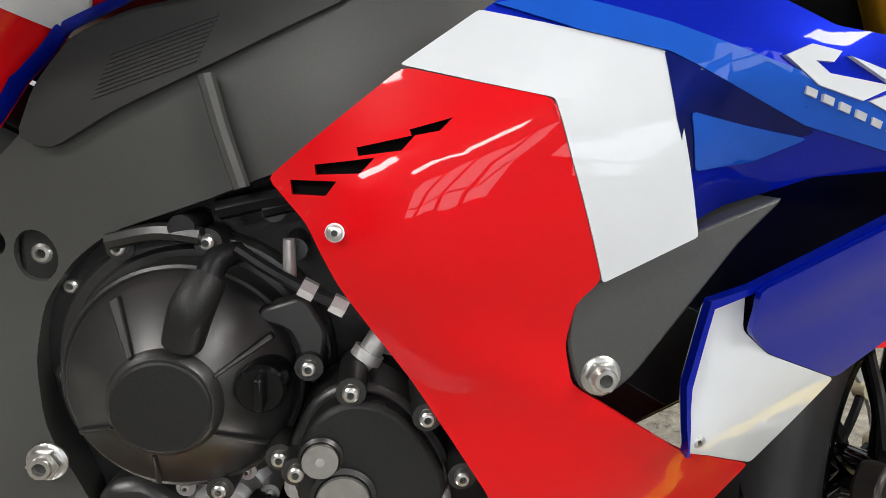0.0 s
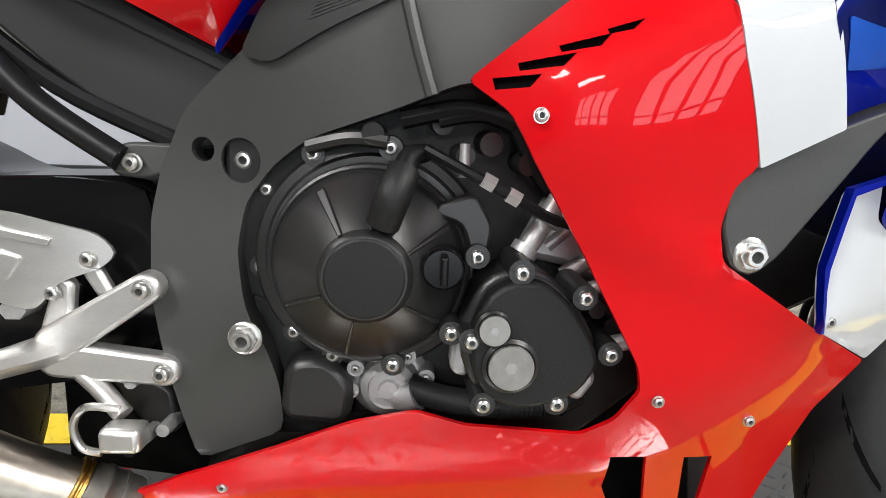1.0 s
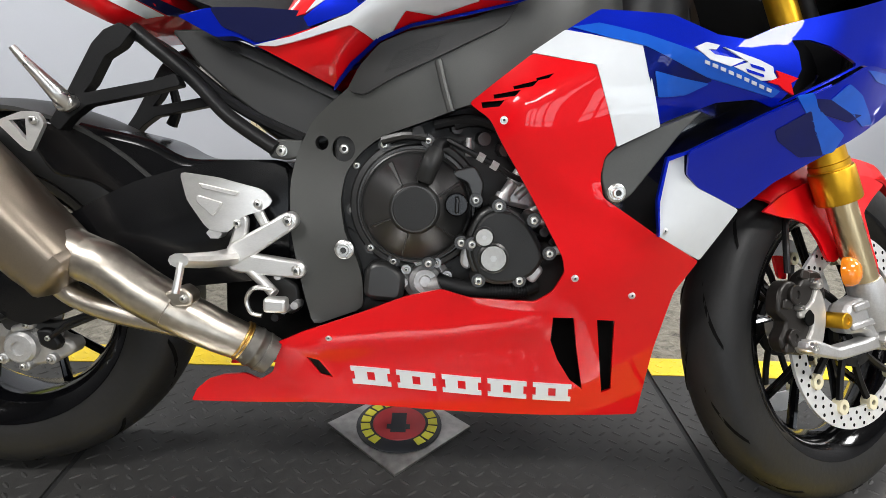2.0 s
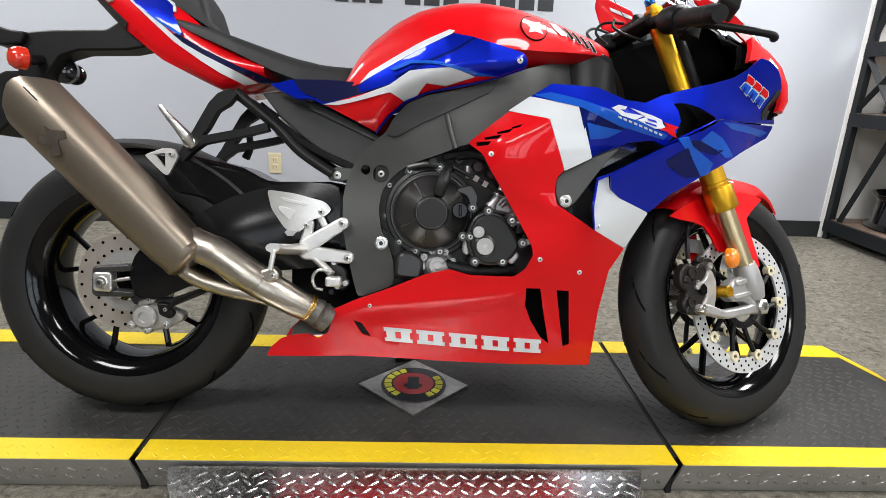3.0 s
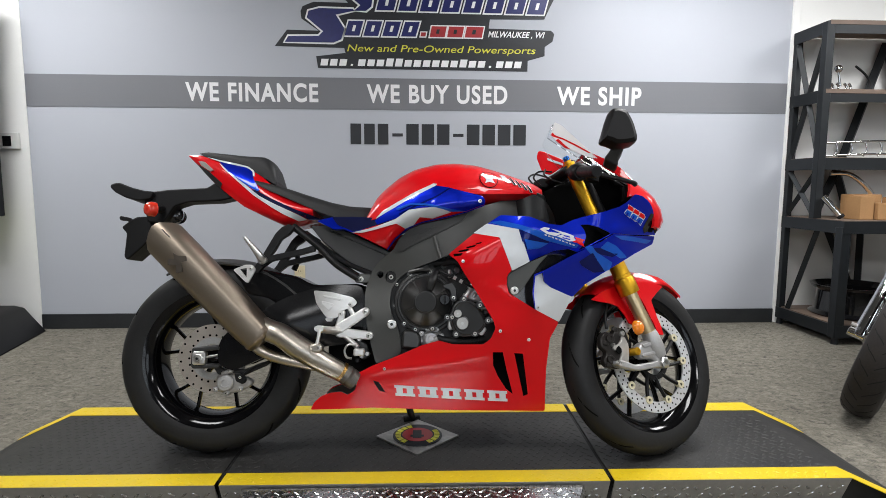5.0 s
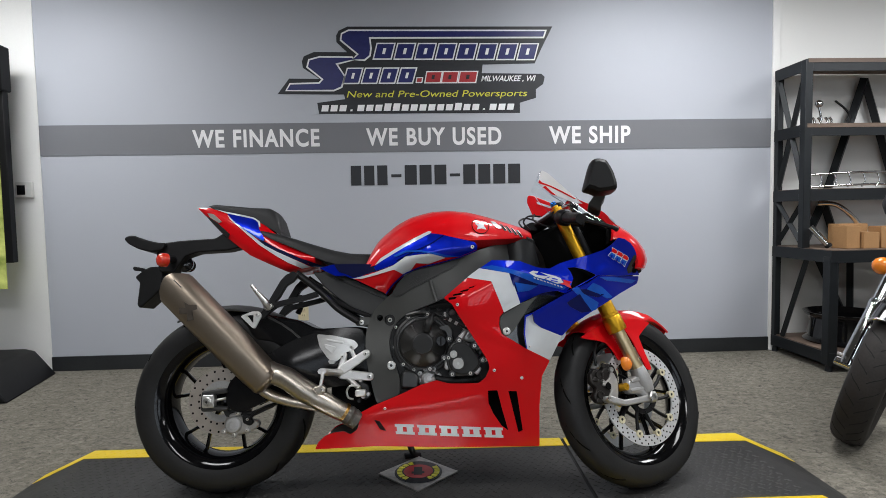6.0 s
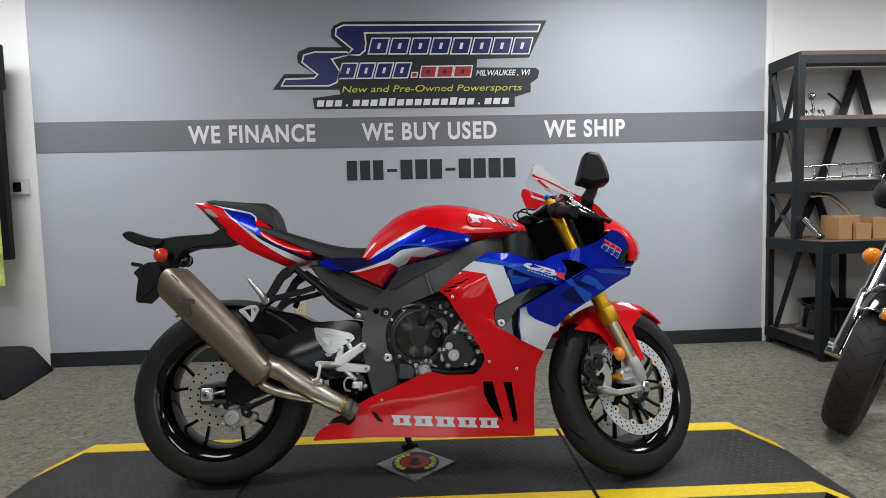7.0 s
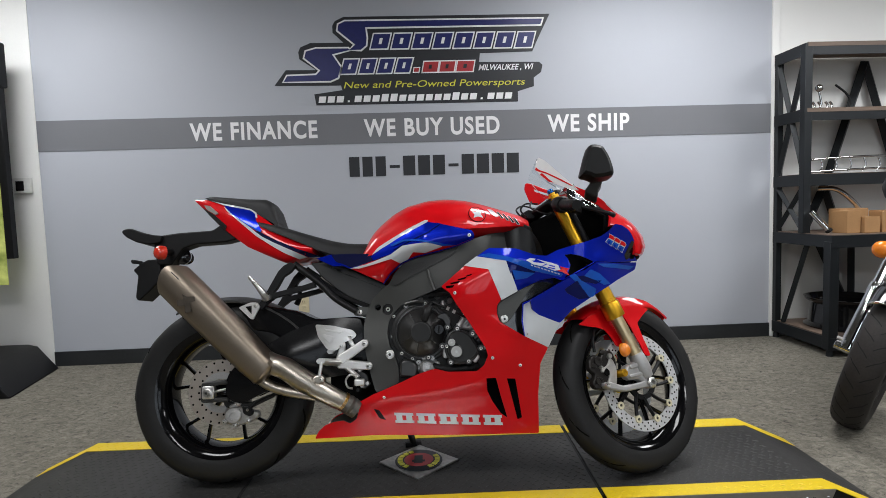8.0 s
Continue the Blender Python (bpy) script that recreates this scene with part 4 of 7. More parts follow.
    # brighter and darker blue patches over the winglet
    for name, colour, outline in (("light_blue_patch", "mid_blue", [(0.448, 0.644), (0.469, 0.649), (0.482, 0.632), (0.541, 0.601), (0.534, 0.579), (0.518, 0.575), (0.491, 0.605), (0.457, 0.634)]), ("light_blue_patch", "mid_blue", [(0.518, 0.662), (0.550, 0.651), (0.595, 0.619), (0.570, 0.614), (0.540, 0.628), (0.497, 0.642)]), ("light_blue_patch", "mid_blue", [(0.542, 0.680), (0.608, 0.682), (0.693, 0.677), (0.674, 0.666), (0.614, 0.669), (0.569, 0.670)]),
                                  ("dark_blue_patch", "deep_blue", [(0.433, 0.602), (0.474, 0.628), (0.518, 0.574), (0.483, 0.570), (0.443, 0.590)]), ("dark_blue_patch", "deep_blue", [(0.474, 0.642), (0.497, 0.642), (0.540, 0.628), (0.561, 0.628), (0.540, 0.617), (0.491, 0.625)])):
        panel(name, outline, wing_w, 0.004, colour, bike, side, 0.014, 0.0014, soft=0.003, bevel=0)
    # near-black sheets added behind the openings, for the shade inside them
    panel("vent_shade_sheet", [(.056, .62), (.064, .632), (.15, .665), (.158, .658), (.15, .648), (.09, .614)], fairing_w, 0.002, "hole", bike, side, 0.016, -0.008, bevel=0)
    slab("duct_shade_sheet", [(.17, .345), (.3, .345), (.32, .17), (.21, .17)], 0.05, 0.075, "hole", bike, side=side)
    # dark inner fairing seen through the gaps
    slab("inner_fairing", [(.22, .49), (.23, .58), (.34, .63), (.46, .69), (.54, .69), (.5, .6), (.4, .49), (.3, .44)], 0.13, 0.165, "black_gloss", bike, "gloss black inner fairing", side=side)
    # added near-black sheet, keeps the duct's depth in painted shade
    slab("duct_shade_inner", [(.425, .625), (.43, .712), (.46, .728), (.52, .738), (.57, .733), (.57, .67), (.5, .64)], 0.15, 0.162, "hole", bike, side=side)
    slab("frame_strut", [(.232, .572), (.285, .6), (.345, .625), (.318, .596), (.286, .55), (.26, .513), (.243, .5), (.228, .508), (.219, .537), (.221, .56)], 0.2, 0.242, "frame", bike, "matt dark engine hanger", 0.006, 0.008, side=side)

# words on the fairing, as plain shapes in their colours
def word_bar(name, outline, material, lift=0.0022):
    panel(name, outline, upper_w, 0.004, material, bike, -1, 0.012, lift + 0.0012, soft=0, bevel=0)


def slant_letter(x, z, w, h, slope, material, cuts, lift=0.0016, name="letter_shape", lean=-0.15):
    """A block letter that follows a baseline slope, with bars cut out."""
    def at(u, v):
        return (x + u * w + lean * v * h, z + (u * w) * slope + v * h)
    strokes = cuts
    for u0, v0, u1, v1 in strokes:
        panel(name, [at(u0, v0), at(u1, v0), at(u1, v1), at(u0, v1)], fairing_w, 0.004, material, bike, -1, 0.012, lift + 0.0012, soft=0, bevel=0)


SL = -0.055
for k in range(5):
    slant_letter(-.117 + k * .0722, .192 + SL * k * .0722, .062, .034, SL, "white", [(.0, 0, 1, .26), (.0, .74, 1, 1), (.08, .26, .4, .74), (.6, .26, .92, .74)], name="mark_block", lean=-0.1)
word_bar("mark_block", [(0.315, 0.697), (0.328, 0.703), (0.345, 0.7), (0.341, 0.6945), (0.331, 0.695), (0.34, 0.689), (0.379, 0.684), (0.362, 0.676), (0.335, 0.683)], "white", 0.0016)
word_bar("mark_block", [(0.35, 0.698), (0.398, 0.685), (0.416, 0.678), (0.418, 0.671), (0.425, 0.663), (0.404, 0.661), (0.366, 0.676), (0.383, 0.682)], "white", 0.0016)
word_bar("mark_gap", [(0.385, 0.68), (0.403, 0.676), (0.406, 0.672), (0.388, 0.676)], "blue", 0.0026)
word_bar("mark_gap", [(0.381, 0.674), (0.405, 0.668), (0.406, 0.665), (0.384, 0.67)], "blue", 0.0026)
word_bar("mark_block", [(0.421, 0.674), (0.452, 0.666), (0.443, 0.66), (0.45, 0.646), (0.435, 0.652), (0.428, 0.657), (0.412, 0.66), (0.426, 0.666)], "red", 0.0018)
for k in range(9):
    word_bar("mark_bar", [(.329 + k * .0105, .6825 - k * .0036), (.3355 + k * .0105, .6803 - k * .0036), (.3365 + k * .0105, .6765 - k * .0036), (.33 + k * .0105, .6787 - k * .0036)], "white", 0.0014)
for k in range(3):
    u, v = .0205 * k, -.0098 * k
    word_bar("mark_block", [(.5905 + u, .777 + v), (.607 + u, .769 + v), (.6115 + u, .7615 + v), (.603 + u, .7475 + v), (.591 + u, .754 + v)], "white", 0.0006)
    word_bar("mark_block", [(.592 + u, .7745 + v), (.6055 + u, .768 + v), (.6095 + u, .761 + v), (.6055 + u, .756 + v), (.589 + u, .7635 + v)], "red", 0.0016)
    word_bar("mark_block", [(.577 + u, .751 + v), (.5865 + u, .7625 + v), (.606 + u, .754 + v), (.5985 + u, .736 + v)], "white", 0.0005)
    word_bar("mark_block", [(.579 + u, .7505 + v), (.5872 + u, .7605 + v), (.604 + u, .753 + v), (.5975 + u, .7385 + v)], "sky", 0.0016)
    word_bar("mark_gap", [(.588 + u, .7535 + v), (.5935 + u, .751 + v), (.589 + u, .7425 + v), (.5845 + u, .7445 + v)], "blue", 0.0026)

# black patch laid on the fairing for the shaded duct area
panel("nose_duct_shade", [(0.67, 0.755), (0.684, 0.75), (0.682, 0.722), (0.672, 0.703), (0.654, 0.695), (0.648, 0.709)], fairing_w, 0.004, "black_gloss", bike, -1, 0.014, 0.0016, label="gloss black patch for the shaded nose duct", soft=0.003, bevel=0)

# nose, screen and inner cockpit
bm = bmesh.new()
loops = []
for edge, rim, half, mid in (((.6, .222, .806), (.612, .2, .858), (.645, .1, .876), (.68, .893)), ((.611, .222, .808), (.63, .197, .846), (.664, .1, .862), (.7, .88)), ((.633, .218, .804), (.655, .197, .829), (.69, .1, .845), (.727, .862)),
                             ((.655, .214, .791), (.683, .195, .802), (.718, .1, .815), (.757, .832)), ((.677, .207, .76), (.7, .192, .769), (.739, .1, .78), (.78, .795)), ((.684, .2, .735), (.706, .188, .737), (.746, .1, .745), (.787, .757)), ((.682, .195, .716), (.697, .185, .712), (.735, .1, .72), (.775, .73))):
    e, r, h, m = Vector((edge[0], -edge[1], edge[2])), Vector((rim[0], -rim[1], rim[2])), Vector((half[0], -half[1], half[2])), Vector((mid[0], 0, mid[1]))
    right = [e, (e + r) / 2 + Vector((.001, -.003, .001)), r, (r + h) / 2 + Vector((.004, -.006, .002)), h, (h + m) / 2 + Vector((.004, -.004, .002)), m]
    loop = right + [Vector((p.x, -p.y, p.z)) for p in right[-2::-1]]
    loops.append(loop + [p + Vector((-.006, -p.y * .03, -.004)) for p in loop[::-1]])
rings(bm, loops)
part("nose_fairing", bm, "red", bike, "glossy red nose fairing", 40)
# inner copy of the nose, near-black to stand for the shade within
bm = bmesh.new()
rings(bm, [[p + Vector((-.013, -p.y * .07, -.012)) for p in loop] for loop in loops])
part("nose_shade_liner", bm, "hole", bike, "near-black liner added for the shade inside the nose", 40)
bm = bmesh.new()
prism(bm, [(.64, .68), (.69, .7), (.72, .71), (.74, .73), (.745, .76), (.735, .79), (.66, .8), (.63, .72)], lambda u, v: (u, -0.085, v), lambda u, v: (u, 0.085, v))
part("headlight_mask", bm, "black_gloss", bike, "dark headlight area under the nose", bevel=0.01)
for side in SIDES:
    slab("nose_intake", [(0.646, 0.702), (0.684, 0.726), (0.720, 0.741), (0.708, 0.710), (0.689, 0.690), (0.690, 0.666), (0.656, 0.661), (0.640, 0.686)], 0.05, 0.115, "hole", bike, "black intake under the nose", 0.004, 0.006, side)
    slab("headlight", [(.705, .778), (.745, .752), (.735, .728), (.695, .75)], 0.03, 0.098, "black_gloss", bike, "dark headlight lens", 0.004, side=side)
bm = bmesh.new()
outer, inner = [], []
for i in range(9):
    t = i / 8
    x, z = .418 + (.59 - .418) * t, 1.1 - (1.1 - .955) * t ** 0.85
    half = 0.045 + 0.112 * t ** 0.7
    drop = 0.06 + 0.03 * t
    outer.append([(x - 0.03 * abs(math.cos(a)) ** 1.5 * (1 - t), -half * math.cos(a), z - drop * abs(math.cos(a)) ** 2.2) for a in (math.pi * j / 12 for j in range(13))])
rings(bm, [o + [(p[0] - 0.001, p[1] * 0.975, p[2] - 0.003) for p in o[::-1]] for o in outer])
base = [(p[0] - 0.004, p[1] * 0.94, p[2] - 0.008) for p in outer[-1]]
screen_ob = part("windscreen", bm, "screen_glass", bike, "clear curved windscreen", 40)
screen_ob.visible_shadow = False
def screen_field(x, z):
    return 0.112 + 0.38 * (x - 0.41)


for side in (-1,):
    panel("screen_print", [(.387, 1.035), (.4, 1.074), (.42, 1.061), (.474, .999), (.526, .939), (.501, .946), (.454, .971), (.43, .984), (.406, 1.006)], screen_field, 0.003, "white_print", bike, side, 0.03, label="white printed screen edge", bevel=0, soft=0.004)
    panel("screen_stripe", [(.388, 1.031), (.391, 1.04), (.4, 1.029), (.425, 1.016), (.466, .989), (.506, .959), (.5, .959), (.463, .985), (.423, 1.012), (.394, 1.025)], screen_field, 0.003, "red", bike, side, 0.03, 0.0012, bevel=0, soft=0.002)
    panel("screen_stripe", [(.402, 1.012), (.41, 1.016), (.432, .99), (.446, .977), (.43, .983)], screen_field, 0.003, "red", bike, side, 0.03, 0.0014, bevel=0, soft=0.002)
    panel("nose_edge", [(0.505, 0.961), (0.516, 0.935), (0.543, 0.910), (0.579, 0.883), (0.622, 0.836), (0.636, 0.832), (0.634, 0.849), (0.590, 0.903), (0.549, 0.935)], screen_field, 0.006, "red", bike, side, 0.03, label="red nose edge beside the screen", bevel=0.001, soft=0.003)
    panel("nose_stripe", [(0.604, 0.881), (0.631, 0.848), (0.614, 0.877), (0.599, 0.893)], screen_field, 0.003, "white", bike, side, 0.03, 0.0014, bevel=0, soft=0.001)
slab("far_screen_lining", [(0.391, 1.047), (0.411, 1.045), (0.488, 1.012), (0.488, 0.991), (0.436, 0.955), (0.407, 0.964), (0.386, 1.02)], -0.154, -0.146, "red", bike, "red lining of the far screen edge", 0.003, 0.008)
slab("far_screen_stripe", [(0.423, 1.019), (0.482, 0.999), (0.484, 0.990), (0.427, 1.010)], -0.1455, -0.143, "white", bike, bevel=0, soft=0.002)
bm = bmesh.new()
lip = [Vector((p.x - .008, p.y * .95, p.z - .012)) for p in loops[0][2:11]]
lip = [lip[0].lerp(lip[1], .5 * (1 - j / 2)) if j < 2 else lip[min(8, j - 2)] if j < 11 else lip[8] for j in range(13)]
rings(bm, [[Vector(p) for p in base] + [Vector(p) - Vector((.006, 0, .006)) for p in base[::-1]], lip + [p - Vector((.006, 0, .006)) for p in lip[::-1]]])
part("screen_base", bm, "hole", bike, "black cover between screen and nose", 40)
part("instrument", boxed(((.5, -.085, .90), (.53, .085, .985))), "black_gloss", bike, "dark instrument panel", bevel=0.01)
bm = bmesh.new()
prism(bm, [(.3, .75), (.34, .84), (.4, .87), (.52, .915), (.57, .94), (.6, .925), (.645, .878), (.665, .82), (.57, .76), (.43, .71)], lambda u, v: (u, -0.035, v), lambda u, v: (u, 0.15, v))
part("cockpit_inner", bm, "hole", bike, "black inner cockpit cover", bevel=0.015)
panel("airbox_cover", [(.25, .78), (.275, .818), (.325, .834), (.37, .81), (.398, .765), (.408, .72), (.36, .705), (.3, .705), (.26, .735)], lambda x, z: .05 + .06 * max(0, 1 - ((x - .325) / .1) ** 2) ** 0.8 - .05 * max(0, z - .79), 0.004, "airbox_black", bike, -1, 0.012, label="dark grey plastic airbox cover", bevel=0.001, soft=0.012)


def mirror(side):
    bm = bmesh.new()
    prism(bm, rounded([(0.541, 0.956), (0.574, 0.945), (0.558, 0.917), (0.560, 0.892), (0.513, 0.914), (0.530, 0.936)], 0.008), lambda u, v: (u + .01, side * (.17 + .4 * (v - .84)), v - .01), lambda u, v: (u, side * (.235 + .5 * (v - .87)), v))
    arm = part("mirror_arm", bm, "trim_black", bike, "black mirror stalk", 40, 0.006)
    out = rounded([(0.522, 1.046), (0.54, 1.047), (0.562, 1.041), (0.575, 1.018), (0.584, 0.996), (0.592, 0.962), (0.591, 0.944), (0.56, 0.937), (0.53, 0.935), (0.512, 0.945), (0.49, 0.95), (0.498, 0.975), (0.51, 1.015)], 0.006)
    cx, cz = sum(p[0] for p in out) / len(out), sum(p[1] for p in out) / len(out)
    bm = bmesh.new()
    rings(bm, [[Vector((cx + (u - cx) * k + dx, side * w, cz + (v - cz) * k)) for u, v in out] for k, w, dx in ((0.7, .248, .012), (0.94, .26, .006), (1.0, .28, 0), (1.0, .312, 0), (0.95, .332, 0), (0.76, .342, -.003))])
    part("mirror_head", bm, "black_plastic", arm, "black faceted mirror housing", 26)


mirror(-1)
mirror(1)

# frame
PLATE = [(-.13, .645), (-.16, .622), (-.184, .6), (-.207, .555), (-.217, .51), (-.215, .444), (-.203, .389), (-.19, .335), (-.178, .29), (-.1, .321), (-.101, .37), (-.11, .403), (-.129, .44), (-.137, .487), (-.13, .528), (-.105, .56), (-.075, .582), (-.039, .595), (.0, .609), (.045, .628), (.1, .632), (.16, .665), (.22, .7), (.3, .725), (.38, .73), (.43, .735), (.35, .815), (.307, .83), (.24, .813), (.16, .785), (.105, .769), (.04, .74), (-.03, .715), (-.09, .68)]
frame_field = spline_field([(-.134, .562, .122), (-.128, .414, .143), (-.213, .453, .118), (-.19, .3, .125), (-.1, .33, .13), (-.11, .64, .142), (.0, .63, .16), (.02, .68, .165), (.1, .74, .168), (.17, .765, .16), (.215, .78, .143), (.25, .76, .12), (.29, .77, .085), (.34, .79, .045), (.42, .74, .03), (-.2, .56, .105), (.06, .64, .17)])
hole_at = [[(-.168 + .0105 * math.cos(a), .57 + .0105 * math.sin(a)) for a in (2 * math.pi * k / 20 for k in range(20))], [(-.134 + .018 * math.cos(a), .562 + .019 * math.sin(a)) for a in (2 * math.pi * k / 20 for k in range(20))]]
for side in SIDES:
    panel("frame_spar", PLATE, frame_field, 0.045, "frame", bike, side, 0.02, holes=hole_at, label="matt dark aluminium frame spar", bevel=0.005, soft=0.012, smooth=35)
    panel("tank_side_cover", [(-.127, .644), (-.108, .678), (-.079, .708), (-.04, .7245), (.045, .742), (.112, .766), (.092, .735), (.013, .696), (-.056, .664), (-.102, .638)], lambda x, z: frame_field(x, z) + 0.006, 0.03, "trim_black", bike, side, 0.014, label="matt black knee cover", bevel=0.004, soft=0.008)
    for k in range(10):
        u, v = -.056 - .0017 * k, .698 - .003 * k
        panel("grip_rib", [(u, v), (u + .068, v + .0245), (u + .0685, v + .0232), (u + .0005, v - .0013)], lambda x, z: frame_field(x, z) + 0.006, 0.002, "trim_black", bike, side, 0.03, 0.0007, bevel=0, soft=0)
    bm = bmesh.new()
    tube(bm, [(.003, side * .171, .686), (.012, side * .173, .652), (.023, side * .175, .617)], 0.0055, 8)
    part("weld_rib", bm, "frame", bike)
slab("frame_bush", [(-.134 + .017 * math.cos(a), .562 + .018 * math.sin(a)) for a in (2 * math.pi * k / 16 for k in range(16))], 0.05, 0.1, "hole", bike, soft=0)
slab("frame_bush", [(-.168 + .012 * math.cos(a), .57 + .012 * math.sin(a)) for a in (2 * math.pi * k / 16 for k in range(16))], 0.05, 0.085, "hole", bike, soft=0)

# bolts share three meshes
def bolt_mesh(name, r, h, hexed):
    """A round head with a small socket, painted dark for its shade; hexed: a flanged nut with a hollow end."""
    bm = bmesh.new()
    if hexed:
        lathe(bm, [(0, 0), (r * 1.5, 0), (r * 1.5, h * .14), (r * 1.32, h * .24), (r * 1.1, h * .26), (0, h * .26)], (0, 0, 0), (0, -1, 0), 28, False)
        prism(bm, [(r * 1.2 * math.cos(a), r * 1.2 * math.sin(a)) for a in (math.pi / 3 * k for k in range(6))], lambda u, v: (u, -h * .2, v), lambda u, v: (u, -h * 0.66, v))
        lathe(bm, [(0, h * .6), (r * .86, h * .6), (r * .86, h * .9), (r * .78, h), (r * .5, h), (r * .46, h * .7), (0, h * .7)], (0, 0, 0), (0, -1, 0), 24, False)
        sock = r * .47
    else:
        lathe(bm, [(0, 0), (r * 1.22, 0), (r * 1.22, h * .14), (r, h * .16), (r, h * .6), (r * .93, h * .82), (r * .72, h * .97), (r * .44, h), (r * .4, h * .55), (0, h * .55)], (0, 0, 0), (0, -1, 0), 20, False)
        sock = r * .41
    bmesh.ops.recalc_face_normals(bm, faces=bm.faces)
    me = bpy.data.meshes.new(name)
    bm.to_mesh(me)
    bm.free()
    me.materials.append(M["bolt"])
    me.materials.append(M["socket_shade"])
    for f in me.polygons:
        if max(math.hypot(me.vertices[v].co.x, me.vertices[v].co.z) for v in f.vertices) < sock and -f.center.y > h * 0.3:
            f.material_index = 1
    me.polygons.foreach_set("use_smooth", [True] * len(me.polygons))
    me.set_sharp_from_angle(angle=radians(30))
    return me


BOLT, SCREW, NUT = bolt_mesh("bolt", 0.0066, 0.007, False), bolt_mesh("screw", 0.0058, 0.0042, False), bolt_mesh("nut", 0.0135, 0.016, True)


def bolt(x, w, z, mesh=None, parent=None, name="bolt", k=1.0):
    ob = new(name, mesh or BOLT)
    ob.parent = parent or bike
    ob.location, ob.scale = (x, -w, z), (k * 0.84, k * 0.9, k * 0.84)
    return ob


for x, w, z in ((.088, .2575, .602), (.201, .2165, .396), (.29, .1925, .369), (-.149, .151, .279), (.312, .2325, .467)):
    bolt(x, w, z, SCREW, name="fairing_screw", k=0.85)
bolt(-.128, .143, .414, NUT, name="pivot_nut", k=0.85)
bolt(.241, .241, .516, NUT, name="hanger_nut", k=0.72)
bolt(-.134, .108, .562, BOLT, name="frame_bolt", k=1.45)

# tank
tank_top = pairs([-.222, -.215, -.203, -.189, -.16, -.112, -.062, .011, .075, .139, .205, .271, .337, .362], [.735, .757, .792, .829, .862, .902, .928, .946, .949, .943, .926, .905, .884, .868])
tank_bottom = pairs([-.24, -.19, -.14, -.117, -.081, -.035, .046, .116, .198, .304, .37], [.725, .725, .725, .732, .75, .765, .782, .79, .8, .82, .83])
tank_edge = pairs([-.255, -.198, -.142, -.117, -.081, -.035, .045, .102, .158, .25], [.698, .673, .646, .68, .71, .728, .744, .758, .779, .8])
tank_tuck = pairs([-.255, -.2, -.14, -.115, -.095, -.075, -.03, .05, .12, .16, .25], [.15, .15, .133, .14, .146, .158, .172, .185, .19, .19, .16])
tank_half = pairs([-.24, -.2, -.115, -.05, 0, .08, .15, .25, .32, .365], [.16, .165, .195, .218, .226, .222, .205, .16, .115, .08])


def tank_w(x, z):
    zt, zb = tank_top(max(-.222, min(.362, x))), tank_bottom(x)
    v = max(0.0, min(0.97, (z - zb) / max(0.02, zt - zb)))
    full = tank_half(x) * (1 - v ** 2.5) ** 0.5
    k = max(0.0, min(1.0, (z - tank_edge(x)) / max(0.02, zb - tank_edge(x))))
    return full + (min(full, tank_tuck(x)) - full) * (1 - k) ** 2


bm = bmesh.new()
loops = []
for i in range(45):
    x = -.222 + (.362 + .222) * i / 44
    zt, zb, b = tank_top(x), tank_bottom(x), tank_half(x)
    loop = []
    for j in range(33):
        a = math.pi * j / 32
        s = math.sin(a)
        v = s ** 0.85
        loop.append((x, -math.copysign(b * max(0.0, 1 - v ** 2.5) ** 0.5, math.cos(a)), zb + (zt - zb) * v))
    loops.append(loop)
rings(bm, loops)
bmesh.ops.smooth_vert(bm, verts=bm.verts, factor=0.4, use_axis_x=True, use_axis_y=True, use_axis_z=True)
part("fuel_tank", bm, "red", bike, "glossy red fuel tank with blue and white film", 45)
